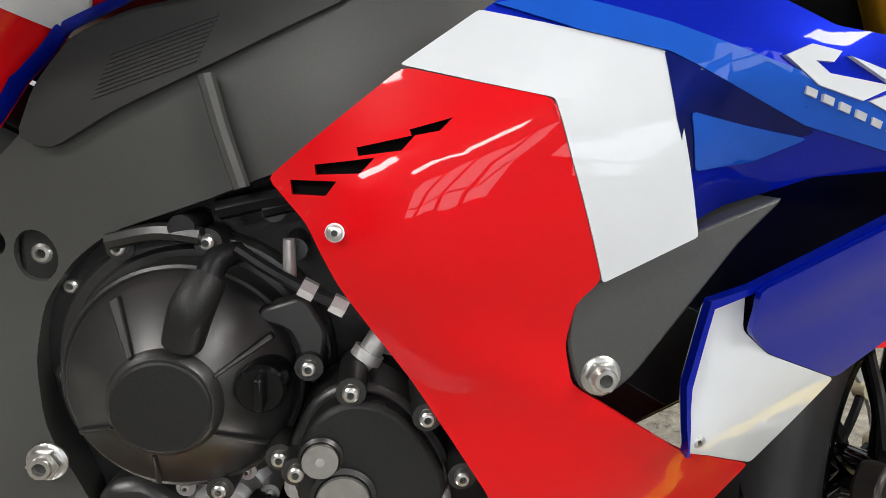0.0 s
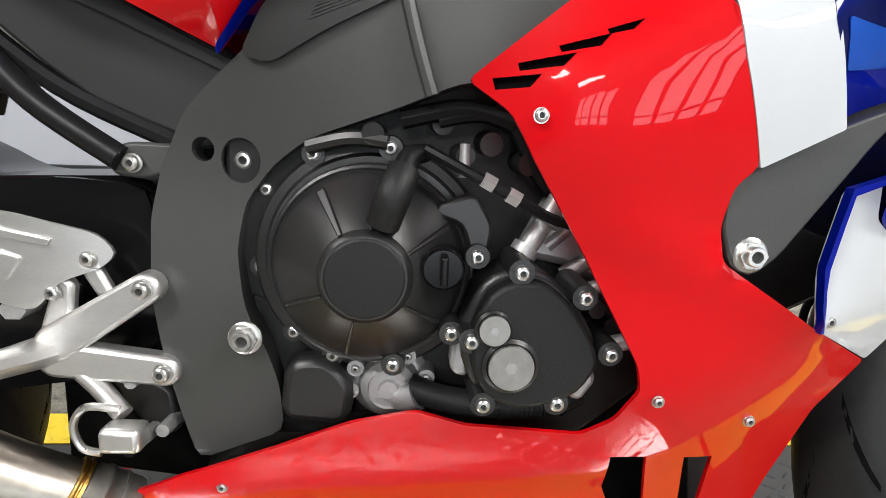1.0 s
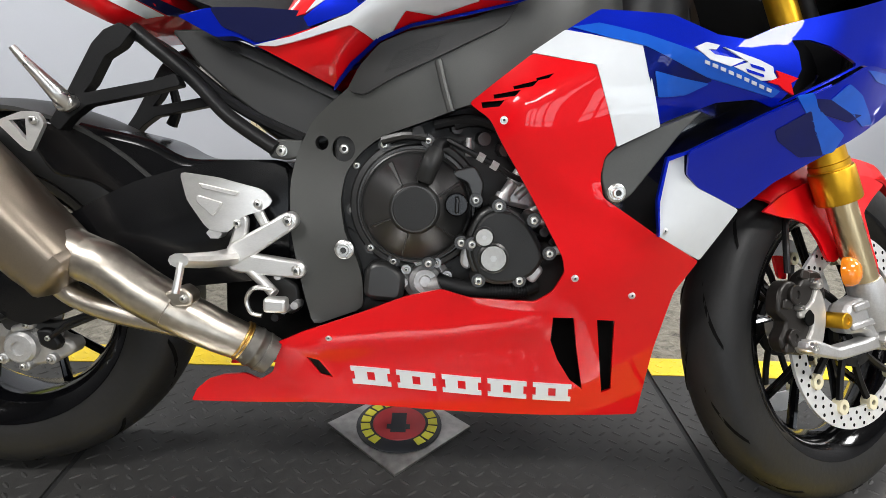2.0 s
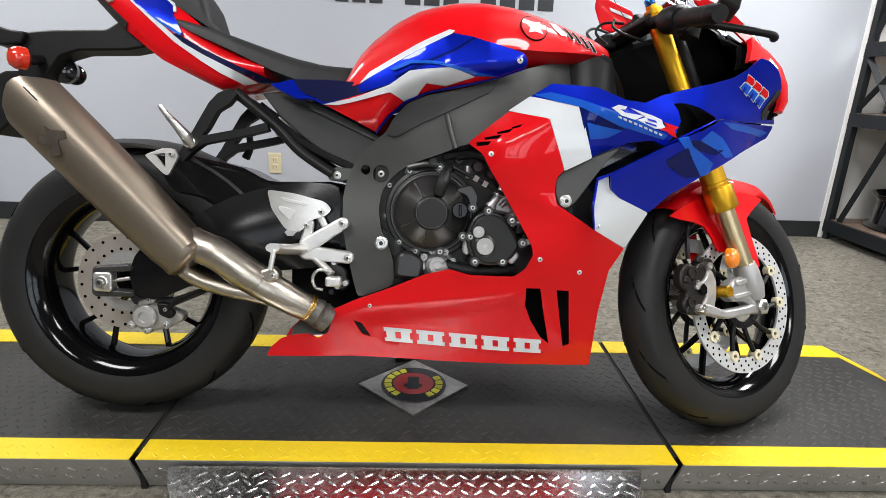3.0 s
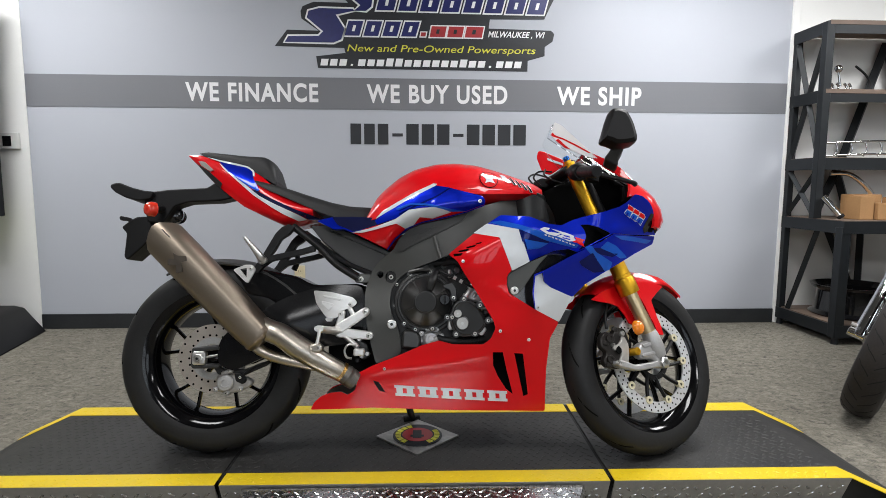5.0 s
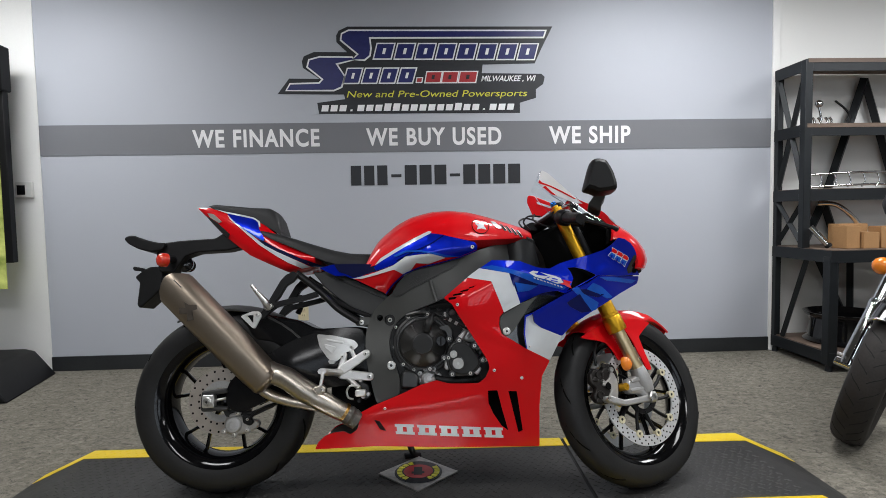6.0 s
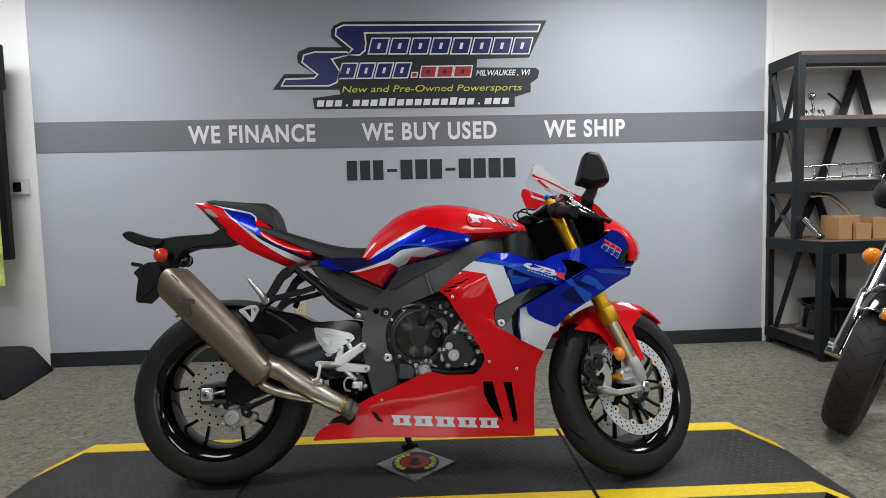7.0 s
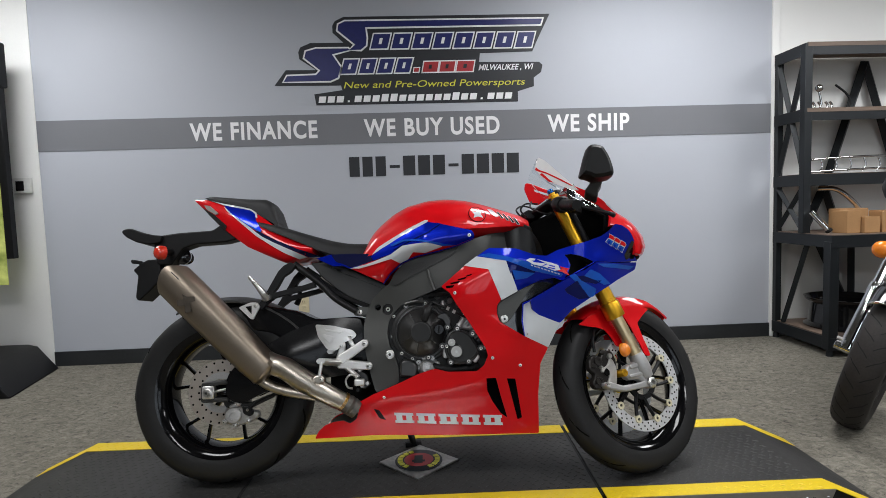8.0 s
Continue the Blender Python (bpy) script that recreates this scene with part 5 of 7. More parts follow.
for side in SIDES:
    def film(name, outline, material, lift=0.0025, field=tank_w):
        return panel(name, outline, field, 0.004, material, bike, side, 0.007, lift, soft=0.002, bevel=0)
    film("tank_side_cover_paint", [(-.251, .699), (-.2, .714), (-.173, .72), (-.114, .735), (-.05, .77), (.0, .79), (.1, .8), (.158, .79), (.158, .78), (.102, .759), (.045, .745), (-.035, .729), (-.081, .711), (-.117, .681), (-.143, .648), (-.198, .674)], "red", 0.0005)
    film("tank_film", [(.006, .837), (.046, .831), (.074, .823), (.151, .807), (.16, .795), (.159, .783), (.1, .7605), (.052, .758), (.009, .769), (-.036, .767), (-.075, .762), (-.115, .738), (-.174, .722), (-.182, .735), (-.15, .756), (-.116, .774), (-.082, .792), (-.038, .813)], "blue")
    film("tank_stripe", [(-.179, .74), (-.157, .764), (-.116, .787), (-.06, .816), (.001, .844), (.012, .842), (.006, .835), (-.038, .813), (-.082, .792), (-.116, .774), (-.15, .756)], "white", 0.003)
    film("tank_stripe", [(-.255, .699), (-.2, .71), (-.173, .717), (-.115, .736), (-.075, .762), (-.03, .766), (.009, .768), (.055, .756), (-.002, .739), (-.041, .741), (-.06, .721), (-.085, .709), (-.114, .722), (-.173, .708), (-.222, .698)], "white", 0.006)
    film("tank_highlight_film", [(-.116, .768), (-.076, .782), (-.025, .78), (.06, .763), (.1, .7605), (.057, .757), (-.025, .774), (-.072, .776), (-.107, .763)], "sky", 0.0072)
    film("tank_crease", [(.051, .831), (.008, .803), (-.059, .774), (-.106, .752), (-.103, .748), (-.057, .769), (.01, .798), (.05, .825)], "deep_blue", 0.0032)
    film("tank_lower_edge", [(-.145, .644), (-.117, .679), (-.081, .709), (-.035, .727), (.045, .743), (.102, .757), (.158, .778), (.158, .781), (.102, .7597), (.045, .7458), (-.035, .73), (-.083, .712), (-.1195, .682), (-.1455, .648)], "blue", 0.0068)
    film("tank_stripe", [(.212, .89), (.228, .889), (.25, .862), (.238, .858), (.222, .87)], "white", 0.0025)
    for k in range(4):
        x, z = .244 + k * .019, .881 - k * .0062
        film("tank_slot_rim", [(x - .002, z + .001), (x + .007, z - .001), (x + .024, z - .0265), (x + .0125, z - .027)], "white", 0.003)
        film("tank_slot", [(x, z), (x + .005, z - .001), (x + .0215, z - .0255), (x + .0145, z - .0262)], "hole", 0.0045)
    badge = [(.174 + .028 * math.cos(a), .866 + .028 * math.sin(a)) for a in (2 * math.pi * k / 20 for k in range(20))]
    film("tank_badge_ring", [(.174 + .0302 * math.cos(a), .866 + .0302 * math.sin(a)) for a in (2 * math.pi * k / 24 for k in range(24))], "hole", 0.002)
    film("tank_badge", badge, "red", 0.0035)
    film("tank_badge_shape", [(.156, .874), (.168, .872), (.19, .884), (.186, .866), (.194, .852), (.176, .856), (.16, .85), (.165, .862)], "white", 0.0045)
bolt(.143, .215, .79, SCREW, name="tank_screw")

# seat and tail
seat_top = pairs([-.589, -.507, -.418, -.329, -.269, -.209], [.887, .866, .836, .808, .796, .794])
seat_low = pairs([-.589, -.548, -.469, -.365, -.307, -.251, -.2], [.872, .85, .816, .769, .749, .744, .748])


def pad(name, x0, x1, top, low, half, label, n=16):
    bm = bmesh.new()
    loops = []
    for i in range(n + 1):
        x = x0 + (x1 - x0) * i / n
        zt, zb, b = top(x), low(x), half(x)
        loops.append([(x, -b * math.copysign(abs(math.cos(a)) ** 0.45, math.cos(a)), zb + (zt - zb) * math.sin(a) ** 0.6 if 0 < j < 14 else zb) for j, a in ((j, math.pi * j / 14) for j in range(15))])
    rings(bm, loops)
    return part(name, bm, "seat_skin", bike, label, 50)


pad("rider_seat", -.585, -.2, seat_top, seat_low, pairs([-.585, -.45, -.3, -.2], [.085, .12, .135, .115]), "black vinyl rider seat")
pad("pillion_seat", -.792, -.516, pairs([-.792, -.772, -.713, -.633, -.566, -.54, -.524, -.516], [.986, .9925, .985, .975, .971, .955, .925, .885]), pairs([-.792, -.776, -.741, -.652, -.615, -.565, -.516], [.985, .974, .96, .939, .927, .896, .866]), pairs([-.792, -.7, -.55, -.516], [.024, .044, .07, .074]), "black vinyl pillion seat pad", 20)
tail_top = pairs([-.834, -.784, -.691, -.623, -.584, -.534, -.466, -.363, -.305, -.193], [.984, .978, .953, .933, .91, .87, .832, .781, .756, .748])
tail_low = pairs([-.834, -.781, -.736, -.678, -.624, -.548, -.489, -.446, -.389, -.346, -.246, -.193], [.978, .93, .883, .837, .797, .761, .735, .742, .758, .752, .742, .74])
tail_half = pairs([-.834, -.784, -.7, -.6, -.5, -.4, -.3, -.193], [.008, .035, .06, .085, .108, .124, .138, .15])


def tail_w(x, z):
    v = (z - tail_low(x)) / max(0.005, tail_top(x) - tail_low(x))
    return tail_half(x) * (1 - 0.32 * min(1, abs(2 * v - 0.9)) ** 2.6)


def cover_w(x, z):
    return float(np.interp(x, [-.38, -.3, -.18], [.134, .15, .166]))


bm = bmesh.new()
loops = []
for i in range(33):
    x = -.834 + (.834 - .385) * i / 32
    zt, zb = tail_top(x), tail_low(x)
    right = [(x, -tail_w(x, zb + (zt - zb) * k / 8), zb + (zt - zb) * k / 8) for k in range(9)]
    loops.append(right + [(p[0], -p[1], p[2]) for p in right[::-1]])
rings(bm, loops)
part("tail_fairing", bm, "red", bike, "red tail fairing with blue and white film", 45)
for side in SIDES:
    def tail_film(name, outline, material, lift=0.002):
        return panel(name, outline, tail_w, 0.008, material, bike, side, 0.016, lift + 0.0035, soft=0.001, bevel=0)
    tail_film("tail_film", [(-.717, .953), (-.66, .938), (-.619, .929), (-.599, .917), (-.592, .889), (-.566, .847), (-.585, .848), (-.62, .871), (-.651, .893), (-.684, .918)], "blue")
    tail_film("tail_hairline", [(-.66, .9), (-.62, .875), (-.566, .845), (-.572, .842), (-.62, .87)], "sky", 0.0028)
    tail_film("tail_stripe", [(-.716, .948), (-.684, .92), (-.64, .887), (-.6, .854), (-.564, .826), (-.52, .802), (-.48, .783), (-.41, .75), (-.437, .744), (-.48, .763), (-.521, .787), (-.585, .829), (-.64, .876), (-.7, .928)], "white")
    tail_film("tail_navy_film", [(-.575, .845), (-.521, .815), (-.439, .777), (-.355, .748), (-.405, .75), (-.48, .783), (-.52, .802), (-.564, .826), (-.59, .846)], "navy")
    tail_film("tail_light", [(-.79, .956), (-.766, .951), (-.731, .921), (-.743, .917), (-.778, .939)], "plate_dull", 0.003)
    tail_film("tail_underside", [(-.8, .95), (-.78, .938), (-.745, .915), (-.7, .875), (-.71, .862), (-.74, .888), (-.775, .922)], "trim_black", 0.001)
    panel("tail_side_cover", [(-.369, .739), (-.323, .749), (-.25, .749), (-.174, .744), (-.142, .728), (-.174, .715), (-.221, .705), (-.25, .698), (-.28, .711), (-.311, .71)], cover_w, 0.03, "blue", bike, side, 0.016, label="blue tail side cover", bevel=0.002)
    panel("cover_film", [(-.318, .749), (-.25, .749), (-.174, .744), (-.144, .728), (-.174, .719), (-.221, .709), (-.25, .7025), (-.279, .716), (-.3, .723)], lambda x, z: cover_w(x, z) + 0.0025, 0.004, "navy", bike, side, 0.016, bevel=0)
    tail_film("tail_stripe", [(-.764, .971), (-.719, .9585), (-.65, .942), (-.615, .932), (-.595, .918), (-.589, .897), (-.593, .896), (-.6, .914), (-.619, .928), (-.66, .938), (-.718, .9525)], "white", 0.0025)

# rear carrier, signals and plate bracket
slab("tail_tidy", [(-.962, .851), (-.886, .86), (-.763, .866), (-.716, .896), (-.67, .87), (-.655, .836), (-.716, .822), (-.824, .817), (-.866, .803), (-.905, .745), (-.955, .75), (-.968, .81)], -0.03, 0.03, "black_plastic", bike, "black plastic licence plate carrier", 0.006)
slab("tail_tidy_end", [(-1.076, .864), (-1.074, .874), (-1.057, .88), (-1.04, .878), (-1.011, .865), (-.962, .853), (-.93, .85), (-.94, .825), (-.978, .819), (-1.023, .829), (-1.06, .848)], -0.07, 0.045, "black_plastic", bike, "black plate lamp hood", 0.008)
slab("plate_bracket", [(-1.018, .756), (-.995, .769), (-.945, .77), (-.95, .69), (-.975, .664), (-1.02, .622), (-1.031, .634), (-1.026, .713), (-1.045, .733)], -0.08, 0.02, "black_plastic", bike, "black plate bracket", 0.006)
slab("plate_hook", [(-1.054, .766), (-1.05, .772), (-1.015, .765), (-1.005, .74), (-1.012, .735), (-1.024, .755), (-1.05, .757)], 0.0, 0.02, "black_plastic", bike, bevel=0.003)


def signal(side, x, z, lens, arm_len):
    arm = bmesh.new()
    cyl(arm, (x + .01, side * .03, z + .01), (x, side * (.03 + arm_len), z), 0.011, 0.012, 12)
    a = part("rear_indicator", arm, "black_plastic", bike, "round rear indicator")
    bm = bmesh.new()
    lathe(bm, [(0, .02), (.01, .019), (.018, .015), (.0235, .006), (.0245, 0), (.0245, -.012), (.014, -.02), (0, -.021)], (x, side * (.045 + arm_len), z), (-0.55, side * 0.8, 0), 28, False)
    part("lens" if lens == "red_lens" else "housing", bm, lens, a, "glossy red indicator lens" if lens == "red_lens" else "")
    return a


signal(-1, -.915, .783, "red_lens", .045)
signal(1, -.902, .783, "black_gloss", .04)
bm = bmesh.new()
lathe(bm, [(0, .016), (.018, .014), (.03, .004), (.03, -.012), (0, -.016)], (-.888, .02, .782), (0.2, -1, 0), 28, False)
part("rear_reflector", bm, "black_gloss", bike, "dark round reflector")

# under-seat frame
slab("under_seat_tray", [(-.4, .73), (-.34, .733), (-.25, .7), (-.165, .66), (-.13, .64), (-.165, .57), (-.21, .568), (-.31, .638), (-.36, .68)], -0.085, 0.088, "trim_black", bike, "black plastic under seat tray", 0.01)
panel("tray_ledge", [(-.33, .722), (-.24, .69), (-.13, .637), (-.135, .628), (-.25, .678), (-.335, .714)], flat_at(0.1), 0.02, "trim_black", bike, bevel=0.002)
for side in SIDES:
    bm = bmesh.new()
    tube(bm, [(-.455, side * .09, .728), (-.369, side * .093, .661), (-.312, side * .098, .605), (-.24, side * .105, .559)], 0.0115, 12)
    part("subframe_tube", bm, "subframe_black", bike, "dark subframe tube")
    bm = bmesh.new()
    tube(bm, [(-.46, side * .088, .722), (-.41, side * .075, .7), (-.3, side * .085, .62), (-.2, side * .09, .575)], 0.009, 8)
    part("subframe_tube", bm, "subframe_black", bike)
    slab("subframe_bracket", [(-.253, .566), (-.235, .574), (-.19, .573), (-.195, .55), (-.222, .542), (-.25, .545)], 0.085, 0.103, "frame", bike, side=side, bevel=0.003)
    slab("peg_hanger", [(-.485, .721), (-.461, .732), (-.443, .721), (-.461, .698), (-.485, .683), (-.506, .645), (-.519, .63), (-.419, .652), (-.383, .663), (-.376, .646), (-.419, .634), (-.515, .612), (-.539, .594), (-.557, .574), (-.573, .586), (-.551, .617), (-.527, .66), (-.503, .702)], .092, .116, "black_plastic", bike, "black cast passenger peg hanger", 0.002, 0.003, side)
bolt(-.23, .106, .556, BOLT, name="subframe_bolt", k=1.25)
bm = bmesh.new()
tube(bm, [(-.49, .112, .668), (-.486, .118, .63), (-.5, .125, .6)], [.008, .009, .011], 8)
part("far_peg", bm, "black_plastic", bike, "black folded passenger peg")
slab("silver_bracket", [(-.372, .688), (-.334, .675), (-.319, .668), (-.32, .657), (-.326, .644), (-.357, .637), (-.38, .642), (-.376, .668)], 0.03, 0.055, "plate_dull", bike, bevel=0.004)
bm = bmesh.new()
tube(bm, [(-.536, -.122, .61), (-.544, -.135, .626), (-.56, -.145, .648), (-.576, -.152, .668), (-.588, -.158, .685)], [.013, .0125, .009, .0065, .0045], 10)
part("passenger_peg", bm, "bolt", bike, "folded silver passenger footpeg")
slab("peg_clevis", [(-.557, .618), (-.53, .628), (-.522, .612), (-.545, .598)], .11, .135, "bolt", bike, bevel=0.003)
tri = [(-.62, .583), (-.582, .598), (-.56, .598), (-.55, .583), (-.572, .541), (-.582, .546)]
panel("muffler_bracket", tri, flat_at(0.158), 0.008, "brushed", bike, cell=0.05, holes=[[(-.6, .585), (-.577, .588), (-.577, .557)]], label="triangular silver muffler bracket", bevel=0.0015, soft=0.005)
bolt(-.564, .159, .586, BOLT, name="muffler_bolt")

# exhaust
def ex(s, n, w):
    """A point of the muffler: s along its axis from the rear, n across it upwards."""
    n = n * 0.93 - 0.021
    return (-.833 + .7071 * s + .7071 * n, -w, .714 - .7071 * s + .7071 * n)


section = [(.066, .165), (.060, .2), (.040, .231), (.01, .234), (-.035, .226), (-.058, .205), (-.066, .17), (-.055, .125), (-.01, .105), (.045, .115)]
sec = []
for i in range(len(section)):
    a, b = section[i], section[(i + 1) % len(section)]
    sec += [a, ((a[0] + b[0]) / 2, (a[1] + b[1]) / 2)]
cn, cw = 0.0, 0.17


def shrunk(k):
    return [(n * k, cw + (w - cw) * k) for n, w in sec]


bm = bmesh.new()
loops = []
for s0, k in ((.012, .80), (.002, .9), (0, .96), (.012, 1.0), (.12, 1.0), (.3, .975), (.42, .9), (.452, .84)):
    loops.append([ex(s0 + (max(0, -n) * 0.55 + max(0, n - .03) * .7 if s0 < .05 else 0), n, w) for n, w in shrunk(k)])
rings(bm, loops)
muffler = part("muffler", bm, "titanium", bike, "bead blasted titanium silencer", 55)
bm = bmesh.new()
rings(bm, [[ex(s0, n, w) for n, w in shrunk(k)] for s0, k in ((.449, .855), (.46, .855), (.466, .8), (.474, .55))])
part("muffler_band", bm, "titanium", muffler, "polished front band")
bm = bmesh.new()
prism(bm, [(.1, .012), (.118, .03), (.13, .022), (.122, .006), (.145, -.012), (.135, -.03), (.118, -.012), (.1, -.03), (.088, -.018), (.1, -.002), (.085, .008)], lambda u, v: ex(u + .02, v - .004, .2349), lambda u, v: ex(u + .02, v - .004, .23))
part("muffler_mark", bm, "muffler_ink", muffler, "dark cross shaped mark")
bm = bmesh.new()
tube(bm, [ex(.028, .03, .2335), ex(.062, .03, .2335)], 0.0016, 6)
part("muffler_slot", bm, "ink_dark", muffler)
bm = bmesh.new()
tube(bm, [(-.525, -.17, .41), (-.512, -.172, .402), (-.46, -.174, .38), (-.41, -.175, .345), (-.357, -.17, .314), (-.314, -.158, .287), (-.285, -.147, .27), (-.27, -.14, .26)], [.034, .034, .034, .034, .033, .031, .029, .028], 20)
link = part("link_pipe", bm, "steel", bike, "heat tinted steel link pipe", 60)
bm = bmesh.new()
tube(bm, [(-.55, -.155, .37), (-.545, -.156, .352), (-.518, -.157, .331), (-.465, -.157, .311), (-.394, -.155, .296), (-.32, -.15, .282)], [.019, .018, .017, .017, .017, .018], 14)
part("second_pipe", bm, "steel", link, "", 60)
bm = bmesh.new()
d = Vector((.76, .3, -.55)).normalized()
c0 = Vector((-.285, -.147, .272))
lathe(bm, [(.027, 0), (.0305, .0005), (.031, .002), (.0305, .0035), (.0285, .0045), (.0285, .0055), (.0315, .006), (.0315, .0085), (.028, .009)], c0, d, 28)
part("clamp_ring", bm, "brass", link, "brass coloured clamp ring")
bm = bmesh.new()
lathe(bm, [(.026, .009), (.0295, .01), (.0305, .022), (.0318, .023), (.0318, .027), (.0302, .028), (.0302, .038), (.0312, .0385), (.0312, .0415), (.0302, .042), (.0295, .056), (.0265, .056), (.025, .02)], c0, d, 28)
part("collector", bm, "sooty", link, "sooty grey collector pipe", 60)
bm = bmesh.new()
tube(bm, [(-.492, -.177, .394), (-.46, -.179, .383), (-.41, -.18, .349), (-.372, -.177, .327)], [.033, .0345, .0345, .033], 24)
part("pipe_shield", bm, "steel", link, "stamped steel heat shield plate", 50)
slab("pipe_tab", [(-.372, .352), (-.345, .363), (-.33, .35), (-.332, .335), (-.36, .332)], .17, .203, "steel", link, bevel=0.004)
bolt(-.342, .203, .346, BOLT, link, "pipe_bolt", 0.9)

# swingarm, hugger, rear wheel
SWING = [(-.226, .535), (-.312, .541), (-.383, .528), (-.462, .502), (-.529, .466), (-.626, .409), (-.664, .367), (-.672, .332), (-.67, .289), (-.627, .267), (-.532, .31), (-.439, .323), (-.382, .338), (-.224, .355)]
swing_field = spline_field([(-.24, .45, .09), (-.35, .45, .1), (-.47, .41, .115), (-.6, .34, .118), (-.67, .31, .118), (-.4, .52, .085), (-.55, .45, .1), (-.45, .33, .1), (-.62, .275, .11), (-.3, .36, .085)])
for side in SIDES:
    panel("swingarm", SWING, swing_field, 0.05, "satin_black", bike, side, 0.025, label="gloss black swingarm", bevel=0.008, soft=0.02, smooth=45)
bm = bmesh.new()
RWX, RWZ = -.706, .304
prof = [(.325, -.084), (.337, -.05), (.341, 0), (.337, .05), (.325, .084)]
loops = []
for i in range(15):
    a = radians(28 + (118 - 28) * i / 14)
    grow = 1 + 0.1 * (1 - i / 14) ** 2
    loops.append([(RWX + r * grow * math.cos(a), y, RWZ - .02 + r * grow * math.sin(a)) for r, y in prof] + [(RWX + (r - .006) * grow * math.cos(a), y, RWZ - .02 + (r - .006) * grow * math.sin(a)) for r, y in prof[::-1]])
rings(bm, loops)
part("rear_hugger", bm, "trim_black", bike, "black rear hugger over the tyre", 50)
slab("chain_guard", [(-.66, .6), (-.6, .6), (-.542, .587), (-.442, .567), (-.39, .538), (-.23, .543), (-.2, .5), (-.2, .38), (-.36, .36), (-.45, .44), (-.53, .49), (-.6, .5)], -0.06, 0.082, "satin_black", bike, "satin black inner mudguard", 0.02, 0.02)


def wheel(name, centre, r, half, rim_r, rim_half, label, spokes, disc_r, disc_y, parent, turn=None, hub_r=0.035):
    """A tyre on a black rim with forked spokes; its axle lies along y."""
    prof = []
    n = 14
    for i in range(n + 1):
        a = math.pi * i / n
        y = -half * math.cos(a)
        prof.append((rim_r + (r - rim_r) * (0.12 + 0.88 * math.sin(a) ** 0.54), y * (1 - 0.12 * (1 - math.sin(a)))))
    prof += [(rim_r - 0.004, rim_half * 0.9), (rim_r - 0.006, -rim_half * 0.9)]
    bm = bmesh.new()
    h, q = rim_half, rim_r
    lathe(bm, [(q + .004, -h), (q + .006, -h + .006), (q - .012, -h + .014), (q - .02, -h + .022), (q - .026, 0), (q - .02, h - .022), (q - .012, h - .014), (q + .006, h - .006), (q + .004, h), (q - .012, h - .004), (q - .03, h - .026), (q - .038, h - .045), (q - .038, -h + .045), (q - .03, -h + .026), (q - .012, -h + .004)], (0, 0, 0), (0, 1, 0), 72)
    w = part(name, bm, "rim_black", parent, label, 50)
    w.matrix_basis = (turn or Matrix()) @ Matrix.Translation(centre)
    bm = bmesh.new()
    lathe(bm, prof, (0, 0, 0), (0, 1, 0), 72)
    tyre = part("tyre", bm, "rubber", w, "black road tyre", 40)
    def tread(y):
        return rim_r + (r - rim_r) * (0.12 + 0.88 * max(0.0, 1 - (y / half) ** 2) ** 0.27)
    for k in range(11):
        for side in (-1, 1):
            a0 = 2 * math.pi * (k + (0.5 if side > 0 else 0)) / 11
            bm = bmesh.new()
            loops = []
            for i in range(7):
                y = side * half * (0.16 + 0.62 * i / 6)
                a = a0 + 0.34 * (i / 6) ** 0.8
                wd = (0.003 + 0.004 * math.sin(math.pi * (i + 0.3) / 6.6)) / r
                loops.append([Vector(((tread(y) + o) * math.cos(a + d), y * (1 + o / half), (tread(y) + o) * math.sin(a + d))) for o, d in ((-.004, -wd), (-.0001, -wd), (-.0001, wd), (-.004, wd))])
            rings(bm, loops)
            part("tread_groove", bm, "hole", tyre)
    bm = bmesh.new()
    lathe(bm, [(.012, -.05), (hub_r * .8, -.055), (hub_r, -.045), (hub_r * .9, 0), (hub_r, .045), (hub_r * .8, .055), (.012, .05)], (0, 0, 0), (0, 1, 0), 28)
    part("hub", bm, "rim_black", w)
    for k in range(spokes):
        a = 2 * math.pi * (k + 0.25) / spokes
        for sgn in (-1, 1):
            b = a + sgn * 0.26
            p0, pm, p1 = ((hub_r * .8) * math.cos(a), 0, (hub_r * .8) * math.sin(a)), (.085 * math.cos(a + sgn * .05), 0, .085 * math.sin(a + sgn * .05)), ((q - .03) * math.cos(b), 0, (q - .03) * math.sin(b))
            bm = bmesh.new()
            tube(bm, [p0, pm, p1], [.0105, .0058, .0062], 8)
            bmesh.ops.scale(bm, vec=(1, 1.5, 1), verts=bm.verts)
            part("spoke", bm, "rim_black", w)
    for y in disc_y:
        out = -1 if y < 0 else 1
        bm = bmesh.new()
        inner = disc_r * (0.79 if disc_r > .14 else 0.6)
        lathe(bm, [(inner, y - .0025), (disc_r, y - .0025), (disc_r, y + .0025), (inner, y + .0025)], (0, 0, 0), (0, 1, 0), 64)
        part("brake_disc", bm, "disc" if disc_r > .14 else "disc_worn", w, "drilled steel brake disc", 30)
        bm = bmesh.new()
        rows = 3 if disc_r > .14 else 2
        count = 36 if disc_r > .14 else 22
        for i in range(count):
            for j in range(rows):
                rr = inner + (disc_r - inner) * (0.2 + 0.6 * j / (rows - 1))
                a = 2 * math.pi * (i + j * 0.36) / count
                c = (rr * math.cos(a), y + out * .0027, rr * math.sin(a))
                pts = [bm.verts.new((c[0] + (.0033 if rows == 3 else .0038) * math.cos(t), c[1], c[2] + (.0033 if rows == 3 else .0038) * math.sin(t))) for t in (2 * math.pi * m / 7 for m in range(7))]
                bm.faces.new(pts)
        part("disc_drilling", bm, "hole", w)
        if disc_r > .14:
            bm = bmesh.new()
